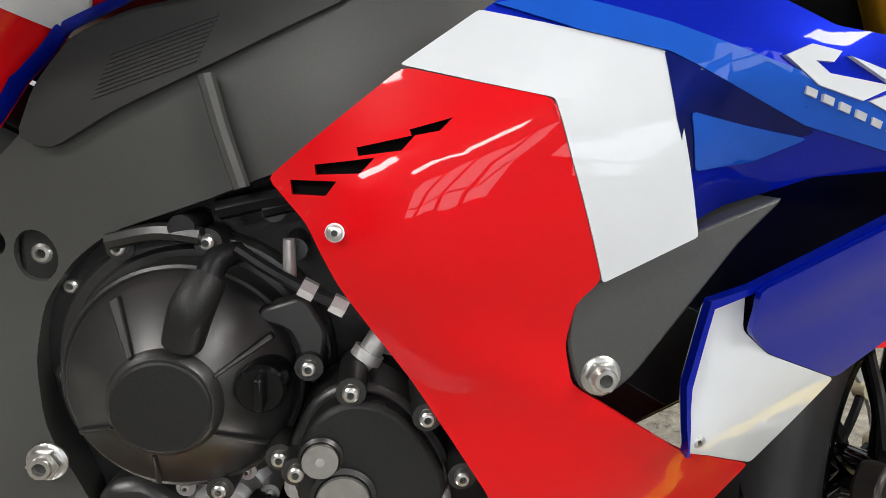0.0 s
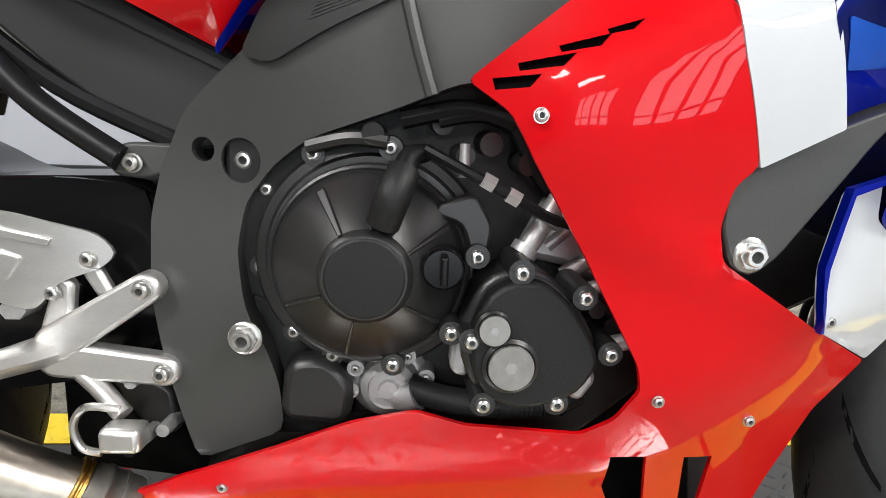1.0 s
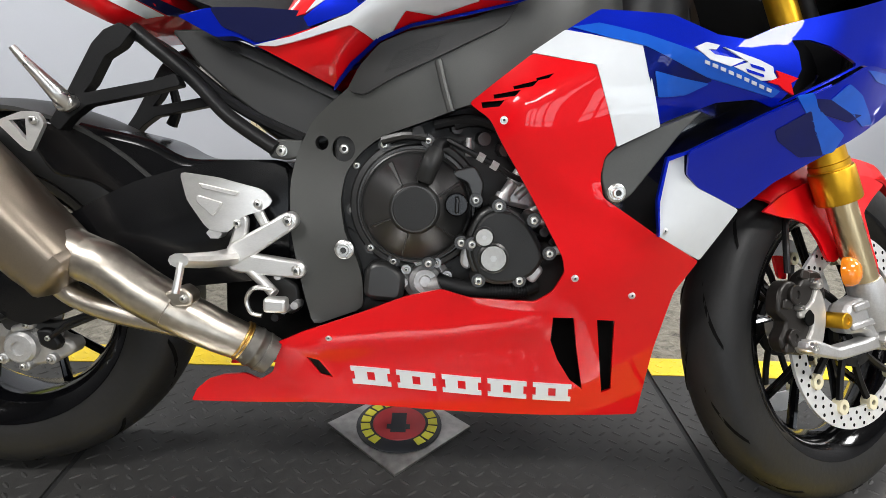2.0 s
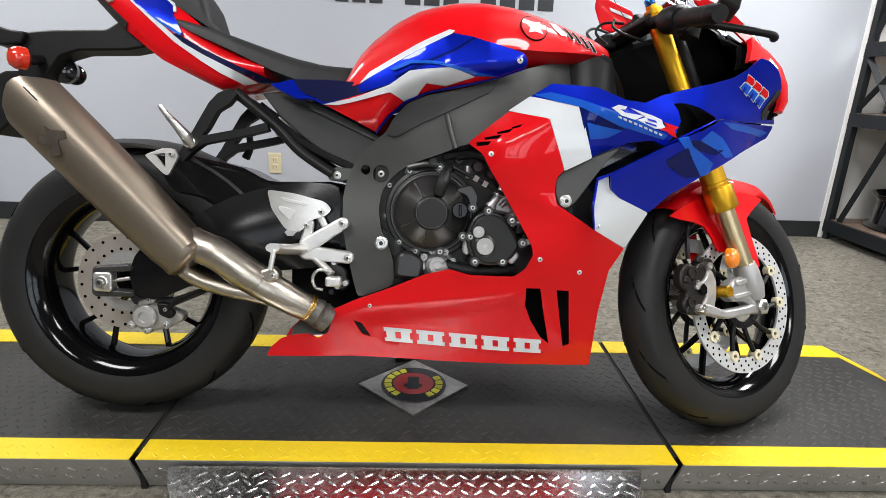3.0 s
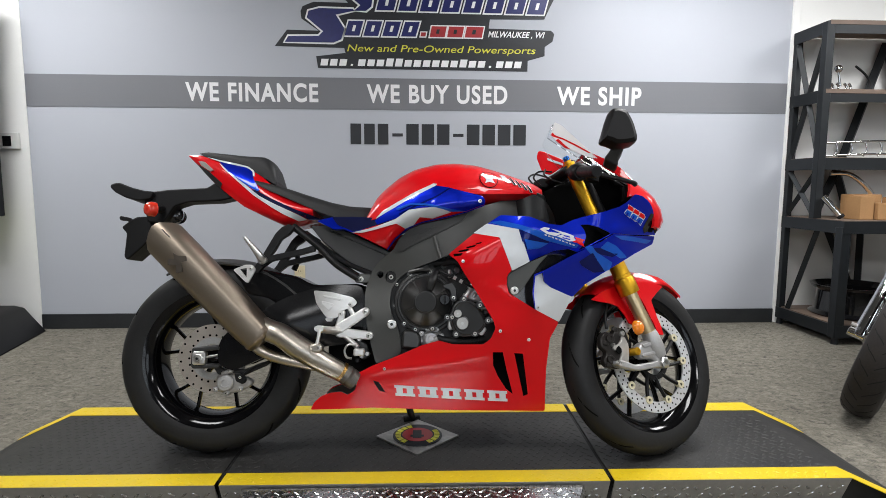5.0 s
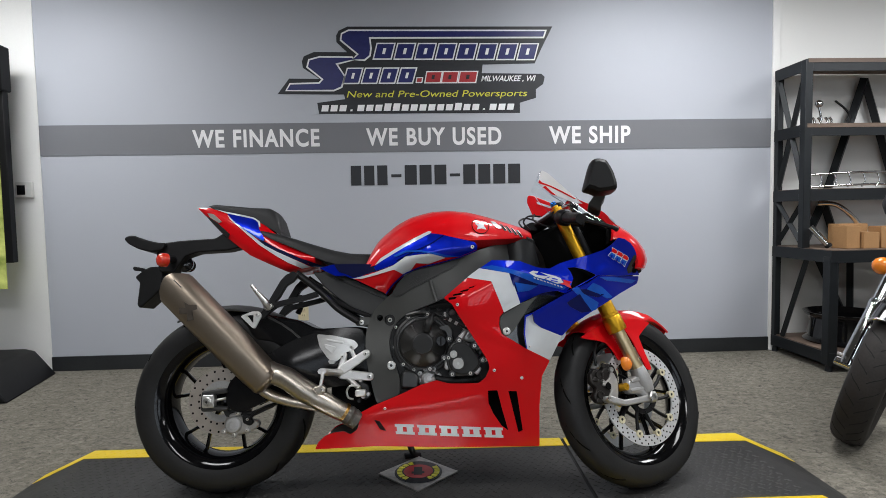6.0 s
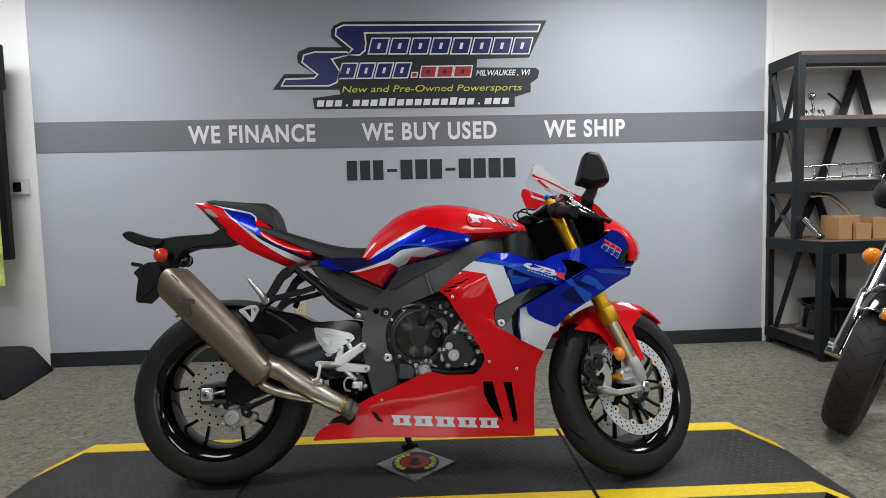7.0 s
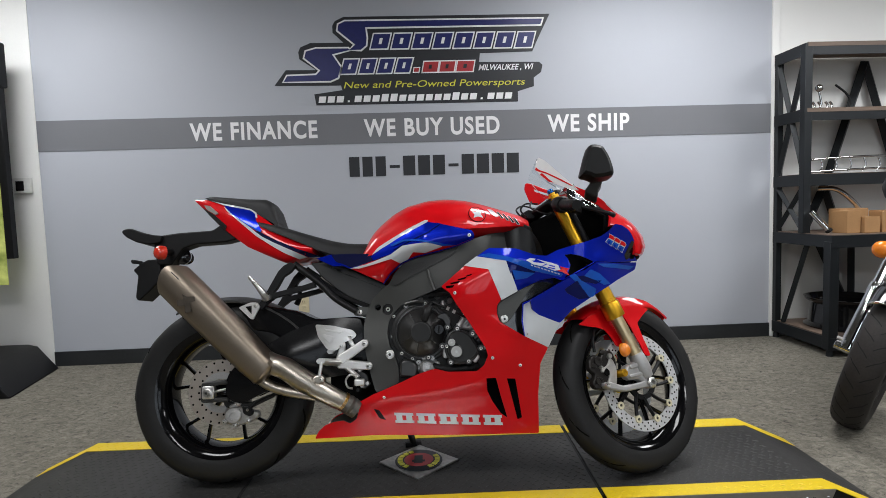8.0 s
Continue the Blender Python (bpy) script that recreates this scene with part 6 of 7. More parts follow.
            lathe(bm, [(.045, y - .004), (.06, y - .004), (.06, y + .004), (.045, y + .004)], (0, 0, 0), (0, 1, 0), 32)
            part("disc_carrier", bm, "black_plastic", w, "black disc carrier")
            for i in range(10):
                a = 2 * math.pi * i / 10
                bm = bmesh.new()
                tube(bm, [(.05 * math.cos(a - .3), y, .05 * math.sin(a - .3)), (.09 * math.cos(a - .12), y, .09 * math.sin(a - .12)), ((inner + .004) * math.cos(a), y, (inner + .004) * math.sin(a))], .006, 6, 3)
                part("carrier_arm", bm, "black_plastic", w)
            for i in range(10):
                a = 2 * math.pi * i / 10
                bm = bmesh.new()
                lathe(bm, [(.005, -.0075), (.0125, -.0075), (.0125, .0075), (.005, .0075)], (inner * math.cos(a), y, inner * math.sin(a)), (0, 1, 0), 14)
                part("disc_button", bm, "button_gold", w, "pale gold disc button")
        else:
            bm = bmesh.new()
            lathe(bm, [(.045, y - .003), (inner + .002, y - .003), (inner + .002, y + .001), (.045, y + .001)], (0, 0, 0), (0, 1, 0), 40)
            part("sensor_ring", bm, "cast", w, "slotted sensor ring")
    return w


wheel("rear_wheel", (RWX, -.004, RWZ), .303, .086, .214, .074, "rear wheel with a wide black tyre and forked spokes", 5, .108, (-.062,), bike)
slab("axle_bracket", [(-.75, .342), (-.67, .35), (-.662, .335), (-.735, .328), (-.74, .3), (-.735, .294), (-.66, .29), (-.665, .278), (-.745, .277), (-.752, .285)], .09, .125, "trim_black", bike, "black chain adjuster bracket", 0.004)
slab("axle_block", [(-.746, .331), (-.706, .331), (-.706, .289), (-.746, .289)], .105, .13, "brushed", bike, "silver axle block", 0.003)
bolt(-.727, .13, .309, NUT, name="axle_nut", k=0.85)
bm = bmesh.new()
cyl(bm, (-.706, -.115, .312), (-.672, -.115, .318), .0045)
part("adjuster_bolt", bm, "bolt", bike)
caliper = slab("rear_caliper", [(-.688, .243), (-.668, .262), (-.64, .268), (-.612, .262), (-.6, .245), (-.575, .24), (-.57, .222), (-.6, .205), (-.631, .196), (-.674, .198)], .055, .09, "plate_dull", bike, "grey rear brake caliper", 0.006, 0.01)
bm = bmesh.new()
lathe(bm, [(0, .085), (.026, .085), (.026, .1), (.022, .104), (.012, .105), (.011, .102), (.0, .102)], (-.652, 0, .23), (0, -1, 0), 28, False)
part("piston_cap", bm, "cast", caliper, "", 30)
slab("caliper_bridge", [(-.625, .262), (-.6, .262), (-.585, .238), (-.595, .225), (-.62, .235)], .085, .102, "black_plastic", caliper, bevel=0.004)
slab("caliper_bridge", [(-.668, .264), (-.63, .275), (-.628, .262), (-.665, .252)], .08, .1, "cast", caliper, bevel=0.004)
for x, z in ((-.682, .21), (-.605, .212), (-.605, .248), (-.648, .199), (-.64, .268)):
    bolt(x, .1, z, BOLT, caliper, "caliper_bolt", 0.85)
    slab("bolt_boss", [(x + .0095 * math.cos(a), z + .0095 * math.sin(a)) for a in (math.pi / 4 * k for k in range(8))], .075, .099, "cast", caliper, bevel=0.002, soft=0)
slab("caliper_bracket", [(-.7, .29), (-.66, .27), (-.6, .27), (-.52, .3), (-.52, .285), (-.6, .25), (-.68, .255)], .07, .09, "trim_black", bike, bevel=0.003)
bm = bmesh.new()
tube(bm, [(-.6, -.1, .25), (-.56, -.105, .28), (-.5, -.108, .3), (-.42, -.1, .32)], .005, 8)
part("brake_hose", bm, "black_plastic", bike)

panel("fairing_liner", [(-.368, .15), (-.368, .172), (-.352, .184), (-.326, .195), (-.294, .2), (-.272, .194), (-.25, .2), (-.238, .24), (-.2, .26), (-.2, .16)], fairing_w, 0.002, "frame", bike, 1, 0.03, -0.0085, "grey unpainted fairing inside", bevel=0)
slab("linkage_cover", [(-.34, .24), (-.34, .36), (-.2, .42), (-.12, .4), (-.1, .26), (-.2, .22)], -.02, .05, "hole", bike, bevel=0.01)

# rider footrest group
panel("heel_guard", [(-.376, .52), (-.366, .479), (-.335, .436), (-.304, .431), (-.284, .456), (-.25, .468), (-.237, .481), (-.252, .498), (-.318, .514)], lambda x, z: .128 + 0.006 * math.sin((x + .38) * 22), 0.004, "brushed", bike, label="brushed silver heel guard", bevel=0.0015, soft=0.008)
panel("heel_guard_rib", [(-.345, .505), (-.285, .493), (-.29, .487), (-.34, .497)], flat_at(.137), 0.004, "brushed", bike, cell=0.05, bevel=0.001, soft=0.002)
panel("heel_guard_rib", [(-.348, .487), (-.31, .477), (-.325, .455), (-.35, .478)], flat_at(.137), 0.004, "brushed", bike, cell=0.05, bevel=0.001, soft=0.004)
bolt(-.259, .132, .476, SCREW, name="guard_screw", k=1.2)
bolt(-.29, .132, .446, SCREW, name="guard_screw", k=1.2)


def arm(name, a, b, r0, r1, w0, w1, material, label=""):
    """A cast arm with round bosses at both ends, between two points of the side view."""
    d = Vector((b[0] - a[0], b[1] - a[1]))
    ang = math.atan2(d.y, d.x)
    out = [(a[0] + r0 * math.cos(ang + math.pi / 2 + math.pi * k / 8), a[1] + r0 * math.sin(ang + math.pi / 2 + math.pi * k / 8)) for k in range(9)]
    out += [(b[0] + r1 * math.cos(ang - math.pi / 2 + math.pi * k / 8), b[1] + r1 * math.sin(ang - math.pi / 2 + math.pi * k / 8)) for k in range(9)]
    return slab(name, out, w0, w1, material, bike, label, 0.004, 0)


arm("peg_bracket", (-.29, .402), (-.212, .453), .017, .0135, .118, .14, "brushed", "cast silver footpeg bracket arm")
arm("peg_bracket", (-.29, .388), (-.2, .379), .016, .0135, .119, .139, "brushed", "cast silver footpeg bracket arm")
arm("peg_bracket", (-.296, .395), (-.284, .45), .015, .009, .116, .13, "brushed")
arm("peg_bracket", (-.262, .462), (-.25, .44), .008, .007, .112, .124, "brushed")
bolt(-.212, .14, .453, BOLT, name="peg_bolt", k=1.25)
bolt(-.2, .139, .379, BOLT, name="peg_bolt", k=1.25)
bm = bmesh.new()
rings(bm, [[Vector(c) + Vector((s * math.cos(t), 0, s * .7 * math.sin(t))) for t in (2 * math.pi * k / 10 for k in range(10))] for c, s in (((-.3, -.13, .394), .02), ((-.31, -.16, .396), .017), ((-.325, -.2, .4), .016), ((-.338, -.225, .404), .014))])
part("footpeg", bm, "brushed", bike, "knurled silver rider footpeg")
bm = bmesh.new()
tube(bm, [(-.336, -.222, .4), (-.337, -.226, .385), (-.341, -.23, .36)], .0055, 8)
part("peg_feeler", bm, "brushed", bike)
bm = bmesh.new()
rings(bm, [[Vector((-.325, -.12, .43)) + Vector((math.cos(t) * .012, o, math.sin(t) * .009)) for t in (2 * math.pi * k / 6 for k in range(6))] for o in (-.012, .015)])
part("pedal_pivot", bm, "cast", bike)
bm = bmesh.new()
tube(bm, [(-.275, -.13, .378), (-.255, -.135, .362), (-.232, -.145, .343)], .0085, 10)
part("brake_pedal", bm, "brushed", bike, "silver rear brake pedal")
bm = bmesh.new()
box(bm, (-.243, -.17, .319), (-.209, -.145, .341))
part("pedal_tip", bm, "brushed", bike, bevel=0.005)
bm = bmesh.new()
tube(bm, [(-.232, -.15, .35), (-.26, -.15, .352), (-.272, -.15, .335), (-.266, -.15, .315), (-.25, -.15, .31)], .0035, 8)
part("return_spring", bm, "bolt", bike)
for k, (x, z) in enumerate(((-.235, .30), (-.222, .312), (-.245, .318), (-.205, .32), (-.26, .37), (-.23, .365))):
    bm = bmesh.new()
    cyl(bm, (x, -.1, z), (x, -.135, z + .003), .007, .006, 10)
    part("switch_fitting", bm, "cast" if k % 2 else "black_plastic", bike)
slab("brake_cylinder", [(-.26, .36), (-.235, .37), (-.205, .35), (-.2, .31), (-.22, .30), (-.245, .33)], .085, .11, "engine", bike, bevel=0.005)

# side stand, under the far side
bm = bmesh.new()
tube(bm, [(-.1, .1, .2), (-.09, .17, .12), (-.075, .245, .053)], .012, 10)
tube(bm, [(-.11, .235, .05), (-.05, .25, .052)], .014, 8)
part("side_stand", bm, "black_plastic", bike, "black side stand")
bm = bmesh.new()
prism(bm, [(-.2, .165), (.33, .15), (.36, .3), (.2, .34), (-.1, .3), (-.2, .25)], lambda u, v: (u, -.07, v), lambda u, v: (u, .07, v))
part("belly_inner", bm, "trim_black", bike, "dark exhaust and sump behind the belly fairing", bevel=0.02)

# ---- engine ----
M["plug_metal"] = surface("machined_plug", (0.36, 0.35, 0.33), 0.4, 0.8, var=0.12, scale=40, fine=200)
slab("engine_block", [(-.15, .31), (-.15, .6), (.06, .66), (.2, .68), (.25, .52), (.24, .37), (.17, .31)], -.12, .115, "engine_matt", bike, "black engine block", 0.01)
slab("gearbox_case", [(-.135, .335), (-.13, .45), (-.06, .4), (.03, .385), (.04, .33)], .1, .116, "engine_matt", bike, bevel=0.006)
slab("starter_cover", [(-.1, .34), (-.095, .395), (-.06, .4), (-.035, .375), (-.04, .335)], .12, .148, "engine", bike, bevel=0.008, soft=0.012)
CX, CZ = -.023, .483
bm = bmesh.new()
lathe(bm, [(.0, .1), (.1, .1), (.1, .126), (.097, .13), (.09, .131), (.087, .136), (.0, .136)], (CX, 0, CZ), (0, -1, 0), 64, False)
part("clutch_flange", bm, "engine", bike, "black clutch cover flange", 30)
bm = bmesh.new()
lathe(bm, [(.0, .13), (.082, .13), (.0822, .157), (.0812, .1605), (.079, .1615), (.0772, .1605), (.076, .1645), (.072, .171), (.036, .1975), (.0335, .2025), (.0315, .2045), (.0, .2045)], (CX, 0, CZ), (0, -1, 0), 64, False)
clutch = part("clutch_cover", bm, "engine", bike, "satin black domed clutch cover", 26)
bm = bmesh.new()
lathe(bm, [(.0, .2), (.0305, .2), (.03, .2055), (.0285, .2064), (.0, .2066)], (CX, 0, CZ), (0, -1, 0), 40, False)
part("clutch_cap", bm, "engine_matt", clutch, "matt black round cap", 30)
for a0, a1 in ((118, 124), (82, 86), (28, 32), (204, 207), (255, 258), (322, 325)):
    bm = bmesh.new()
    a, b = radians(a0), radians(a1)
    p = [(.036, .1985), (.072, .1725)]
    rings(bm, [[Vector((CX + r * math.cos(t), -(w + o), CZ + r * math.sin(t))) for t, o in ((a, -.006), (a, .0028), (b, .0028), (b, -.006))] for r, w in p])
    part("cover_rib", bm, "engine", clutch, bevel=0.001)
bm = bmesh.new()
tube(bm, [(-.011, -.196, .522), (-.003, -.2, .545), (.004, -.19, .562)], [.0125, .0135, .012], 16)
sensor = part("clutch_sensor", bm, "engine_matt", bike, "black sensor housing on the clutch cover", 60)
bm = bmesh.new()
tube(bm, [(.004, -.19, .56), (.008, -.182, .572), (.02, -.17, .575)], [.009, .0085, .007], 12)
part("sensor_plug", bm, "black_plastic", sensor)
bm = bmesh.new()
lathe(bm, [(.0, .17), (.0165, .17), (.0165, .195), (.0145, .1975), (.0, .1975)], (.035, 0, .49), (0, -1, 0), 28, False)
filler = part("oil_filler", bm, "satin_black", bike, "gloss black oil filler cap")
part("filler_grip", boxed(((.0325, -.207, .4785), (.0385, -.197, .5015))), "satin_black", filler, bevel=0.002)
for x, w, z in ((-.072, .136, .57), (-.008, .15, .577), (-.115, .117, .538), (-.119, .125, .472), (.063, .178, .496), (.044, .188, .436), (-.002, .168, .401), (-.09, .132, .416), (-.055, .14, .398)):
    bolt(x, w - .004, z, BOLT, name="cover_bolt")
    bm = bmesh.new()
    cyl(bm, (x, -(w - .03), z), (x, -(w - .003), z), .011, .0098, 14)
    part("bolt_boss", bm, "engine", bike)
bm = bmesh.new()
tube(bm, [(-.075, -.14, .576), (-.04, -.148, .584), (-.01, -.152, .582)], .0065, 8)
part("cover_ridge", bm, "engine", bike)
bm = bmesh.new()
cyl(bm, (-.022, -.12, .588), (-.022, -.156, .588), .0095, .009, 14)
part("rubber_plug", bm, "rubber", bike)
PUMP = [(.057, .448), (.07, .474), (.088, .485), (.112, .483), (.132, .468), (.15, .44), (.158, .42), (.143, .396), (.122, .386), (.094, .382), (.07, .392), (.057, .418)]
slab("stator_cover", [(x * 1.0 + (x - .105) * .12, z + (z - .435) * .12) for x, z in PUMP], .14, .188, "engine", bike, "black stator cover", 0.004, 0.012)
slab("stator_plate", PUMP, .186, .206, "engine_matt", bike, "matt black cover plate", 0.004, 0.012)
for (x, z), r in (((.074, .448), .0118), ((.088, .419), .0178)):
    bm = bmesh.new()
    lathe(bm, [(0, .19), (r * 1.22, .19), (r * 1.22, .2085), (r * 1.05, .2105), (r * 1.02, .208), (r, .2115), (r * .92, .2125), (r * .3, .2118), (r * .26, .2105), (0, .2105)], (x, 0, z), (0, -1, 0), 36, False)
    plug = part("timing_plug", bm, "engine", bike, "round silver timing plug", 30)
    bm = bmesh.new()
    lathe(bm, [(0, .211), (r * .98, .2118), (r * .97, .2135), (r * .3, .2135), (0, .2132)], (x, 0, z), (0, -1, 0), 36, False)
    part("plug_face", bm, "plug_metal", plug, "machined silver face", 25)
    bm = bmesh.new()
    prism(bm, [(x + r * .27 * math.cos(a), z + r * .27 * math.sin(a)) for a in (math.pi / 3 * k for k in range(6))], lambda u, v: (u, -.2137, v), lambda u, v: (u, -.213, v))
    part("hex_socket", bm, "cast", plug)
for x, w, z in ((.093, .2, .491), (.142, .2, .473), (.167, .195, .427), (.126, .2, .388), (.058, .2, .437), (.069, .2, .386)):
    bolt(x, w + .004, z, BOLT, name="stator_bolt")
    bm = bmesh.new()
    cyl(bm, (x, -.15, z), (x, -(w + .005), z), .0105, .0098, 14)
    part("bolt_boss", bm, "engine", bike)
slab("bracket_tab", [(.158, .43), (.19, .436), (.194, .424), (.16, .417)], .17, .182, "cast", bike, bevel=0.003)
slab("cylinder_case", [(.1, .49), (.13, .55), (.17, .56), (.21, .5), (.19, .45), (.15, .48)], .1, .135, "cast", bike, "grey cast cylinder case", 0.008, 0.01)
slab("case_strip", [(.044, .4), (.046, .43), (.058, .43), (.06, .395)], .15, .178, "cast", bike, bevel=0.004)
slab("case_strip", [(.135, .39), (.155, .41), (.165, .4), (.15, .378)], .15, .185, "cast", bike, bevel=0.004)
bm = bmesh.new()
tube(bm, [(.088, -.165, .478), (.105, -.165, .505), (.128, -.158, .542)], [.006, .0085, .0085], 12)
pipe = part("water_pipe", bm, "cast", bike, "silver water pipe", 60)
for t in (.3, .7):
    c = Vector((.088 + .04 * t, -.164, .478 + .064 * t))
    bm = bmesh.new()
    cyl(bm, c, c + Vector((.004, .001, .0065)), .0115, .0115, 16)
    part("pipe_ring", bm, "cast", pipe)
for a, b, r in (((.125, .5), (.165, .54), .006), ((.14, .475), (.178, .5), .007), ((.15, .46), (.182, .47), .006)):
    bm = bmesh.new()
    cyl(bm, (a[0], -.14, a[1]), (b[0], -.145, b[1]), r, r, 10)
    part("case_rib", bm, "cast", bike)
bm = bmesh.new()
tube(bm, [(.02, -.178, .578), (.05, -.192, .563), (.085, -.195, .546), (.115, -.19, .53), (.145, -.18, .522)], .0042, 8)
cable = part("clutch_cable", bm, "black_plastic", bike, "black clutch cable")
for x, z in ((.066, .556), (.085, .5455)):
    bm = bmesh.new()
    d = Vector((.85, 0, -.45)).normalized()
    c = Vector((x, -.1945, z))
    cyl(bm, c - d * .005, c + d * .005, .0065, .0065, 6)
    part("cable_nut", bm, "cast", cable, "", 40)
bm = bmesh.new()
tube(bm, [(.028, -.18, .574), (.036, -.184, .57)], .004, 8)
part("cable_end", bm, "bolt", cable)
slab("release_arm", [(.028, .535), (.06, .545), (.075, .52), (.07, .49), (.06, .49), (.05, .52), (.03, .527)], .15, .17, "engine", bike, "black release arm", 0.005)
for x, z, w, r in ((.048, .575, .15, .009), (.07, .585, .14, .011), (.1, .57, .15, .01), (.06, .512, .165, .009), (.11, .595, .13, .013), (.085, .61, .12, .015), (.03, .6, .13, .01), (.16, .455, .17, .008), (.175, .44, .165, .008)):
    bm = bmesh.new()
    cyl(bm, (x, -.1, z), (x + .004, -w, z - .002), r, r * .9, 14)
    part("fitting", bm, "engine", bike)
bm = bmesh.new()
cyl(bm, (.05, -.165, .557), (.05, -.165, .583), .0048, .004, 10)
part("breather_pipe", bm, "cast", bike)
for pts, r in (([(.03, .6), (.07, .605), (.12, .58)], .006), ([(.0, .6), (.05, .61), (.09, .6)], .008), ([(.09, .6), (.12, .55), (.16, .53)], .006), ([(.02, .5), (.055, .47), (.05, .44)], .005)):
    bm = bmesh.new()
    tube(bm, [(x, -.145, z) for x, z in pts], r, 8)
    part("engine_hose", bm, "black_plastic", bike)
bm = bmesh.new()
lathe(bm, [(0, .1), (.036, .1), (.036, .122), (.031, .127), (.027, .128), (.024, .141), (.018, .146), (.017, .143), (.009, .143), (.008, .148), (0, .148)], (-.006, 0, .37), (0, -1, 0), 32, False)
pump = part("water_pump", bm, "cast", bike, "cast silver water pump", 35)
for a in (15, 62, 110, 150, 190):
    c = (-.006 + .034 * math.cos(radians(a)), .37 + .031 * math.sin(radians(a)))
    bm = bmesh.new()
    cyl(bm, (c[0], -.1, c[1]), (c[0], -.137, c[1]), .0085, .0075, 14)
    part("pump_lug", bm, "cast", pump)
    bolt(c[0], .136, c[1], BOLT, pump, "pump_bolt", 0.7)
for a, d in ((40, .012), (85, -.01), (130, .008)):
    c = Vector((-.006 + .03 * math.cos(radians(a)), -.12, .37 + .027 * math.sin(radians(a))))
    bm = bmesh.new()
    tube(bm, [Vector((-.006, -.138, .37)), c], [.006, .0045], 8)
    part("pump_rib", bm, "cast", pump)
bm = bmesh.new()
tube(bm, [(-.006, -.13, .365), (.008, -.138, .362), (.02, -.143, .367)], [.014, .0145, .0155], 16)
part("pump_outlet", bm, "cast", pump, "", 50)
bm = bmesh.new()
tube(bm, [(.012, -.14, .372), (.03, -.145, .366), (.06, -.15, .362), (.1, -.152, .361), (.14, -.15, .364), (.16, -.145, .37)], .0118, 14)
hose = part("radiator_hose", bm, "rubber", bike, "ribbed black rubber hose", 60)
for k in range(14):
    bm = bmesh.new()
    c = Vector((.09 + k * .0042, -.152, .361 + .0003 * k))
    cyl(bm, c, c + Vector((.002, 0, .0001)), .0128, .0128, 16)
    part("hose_rib", bm, "rubber", hose)

# ---- front end, turned to the left ----
FW = Vector((.69, -.016, .282))
TOP = Vector((.4, -.016, .93))
along = (TOP - FW).normalized()
back = Vector((-along.z, 0, along.x))
hinge = TOP + back * 0.03
STEER = Matrix.Translation(hinge) @ Matrix.Rotation(radians(26), 4, along) @ Matrix.Translation(-hinge)


def steered(ob):
    ob.matrix_basis = STEER
    return ob


wheel("front_wheel", FW, .2945, .055, .219, .047, "front wheel with a black tyre and twin drilled discs", 5, .163, (-.066, .066), bike, STEER, 0.03)
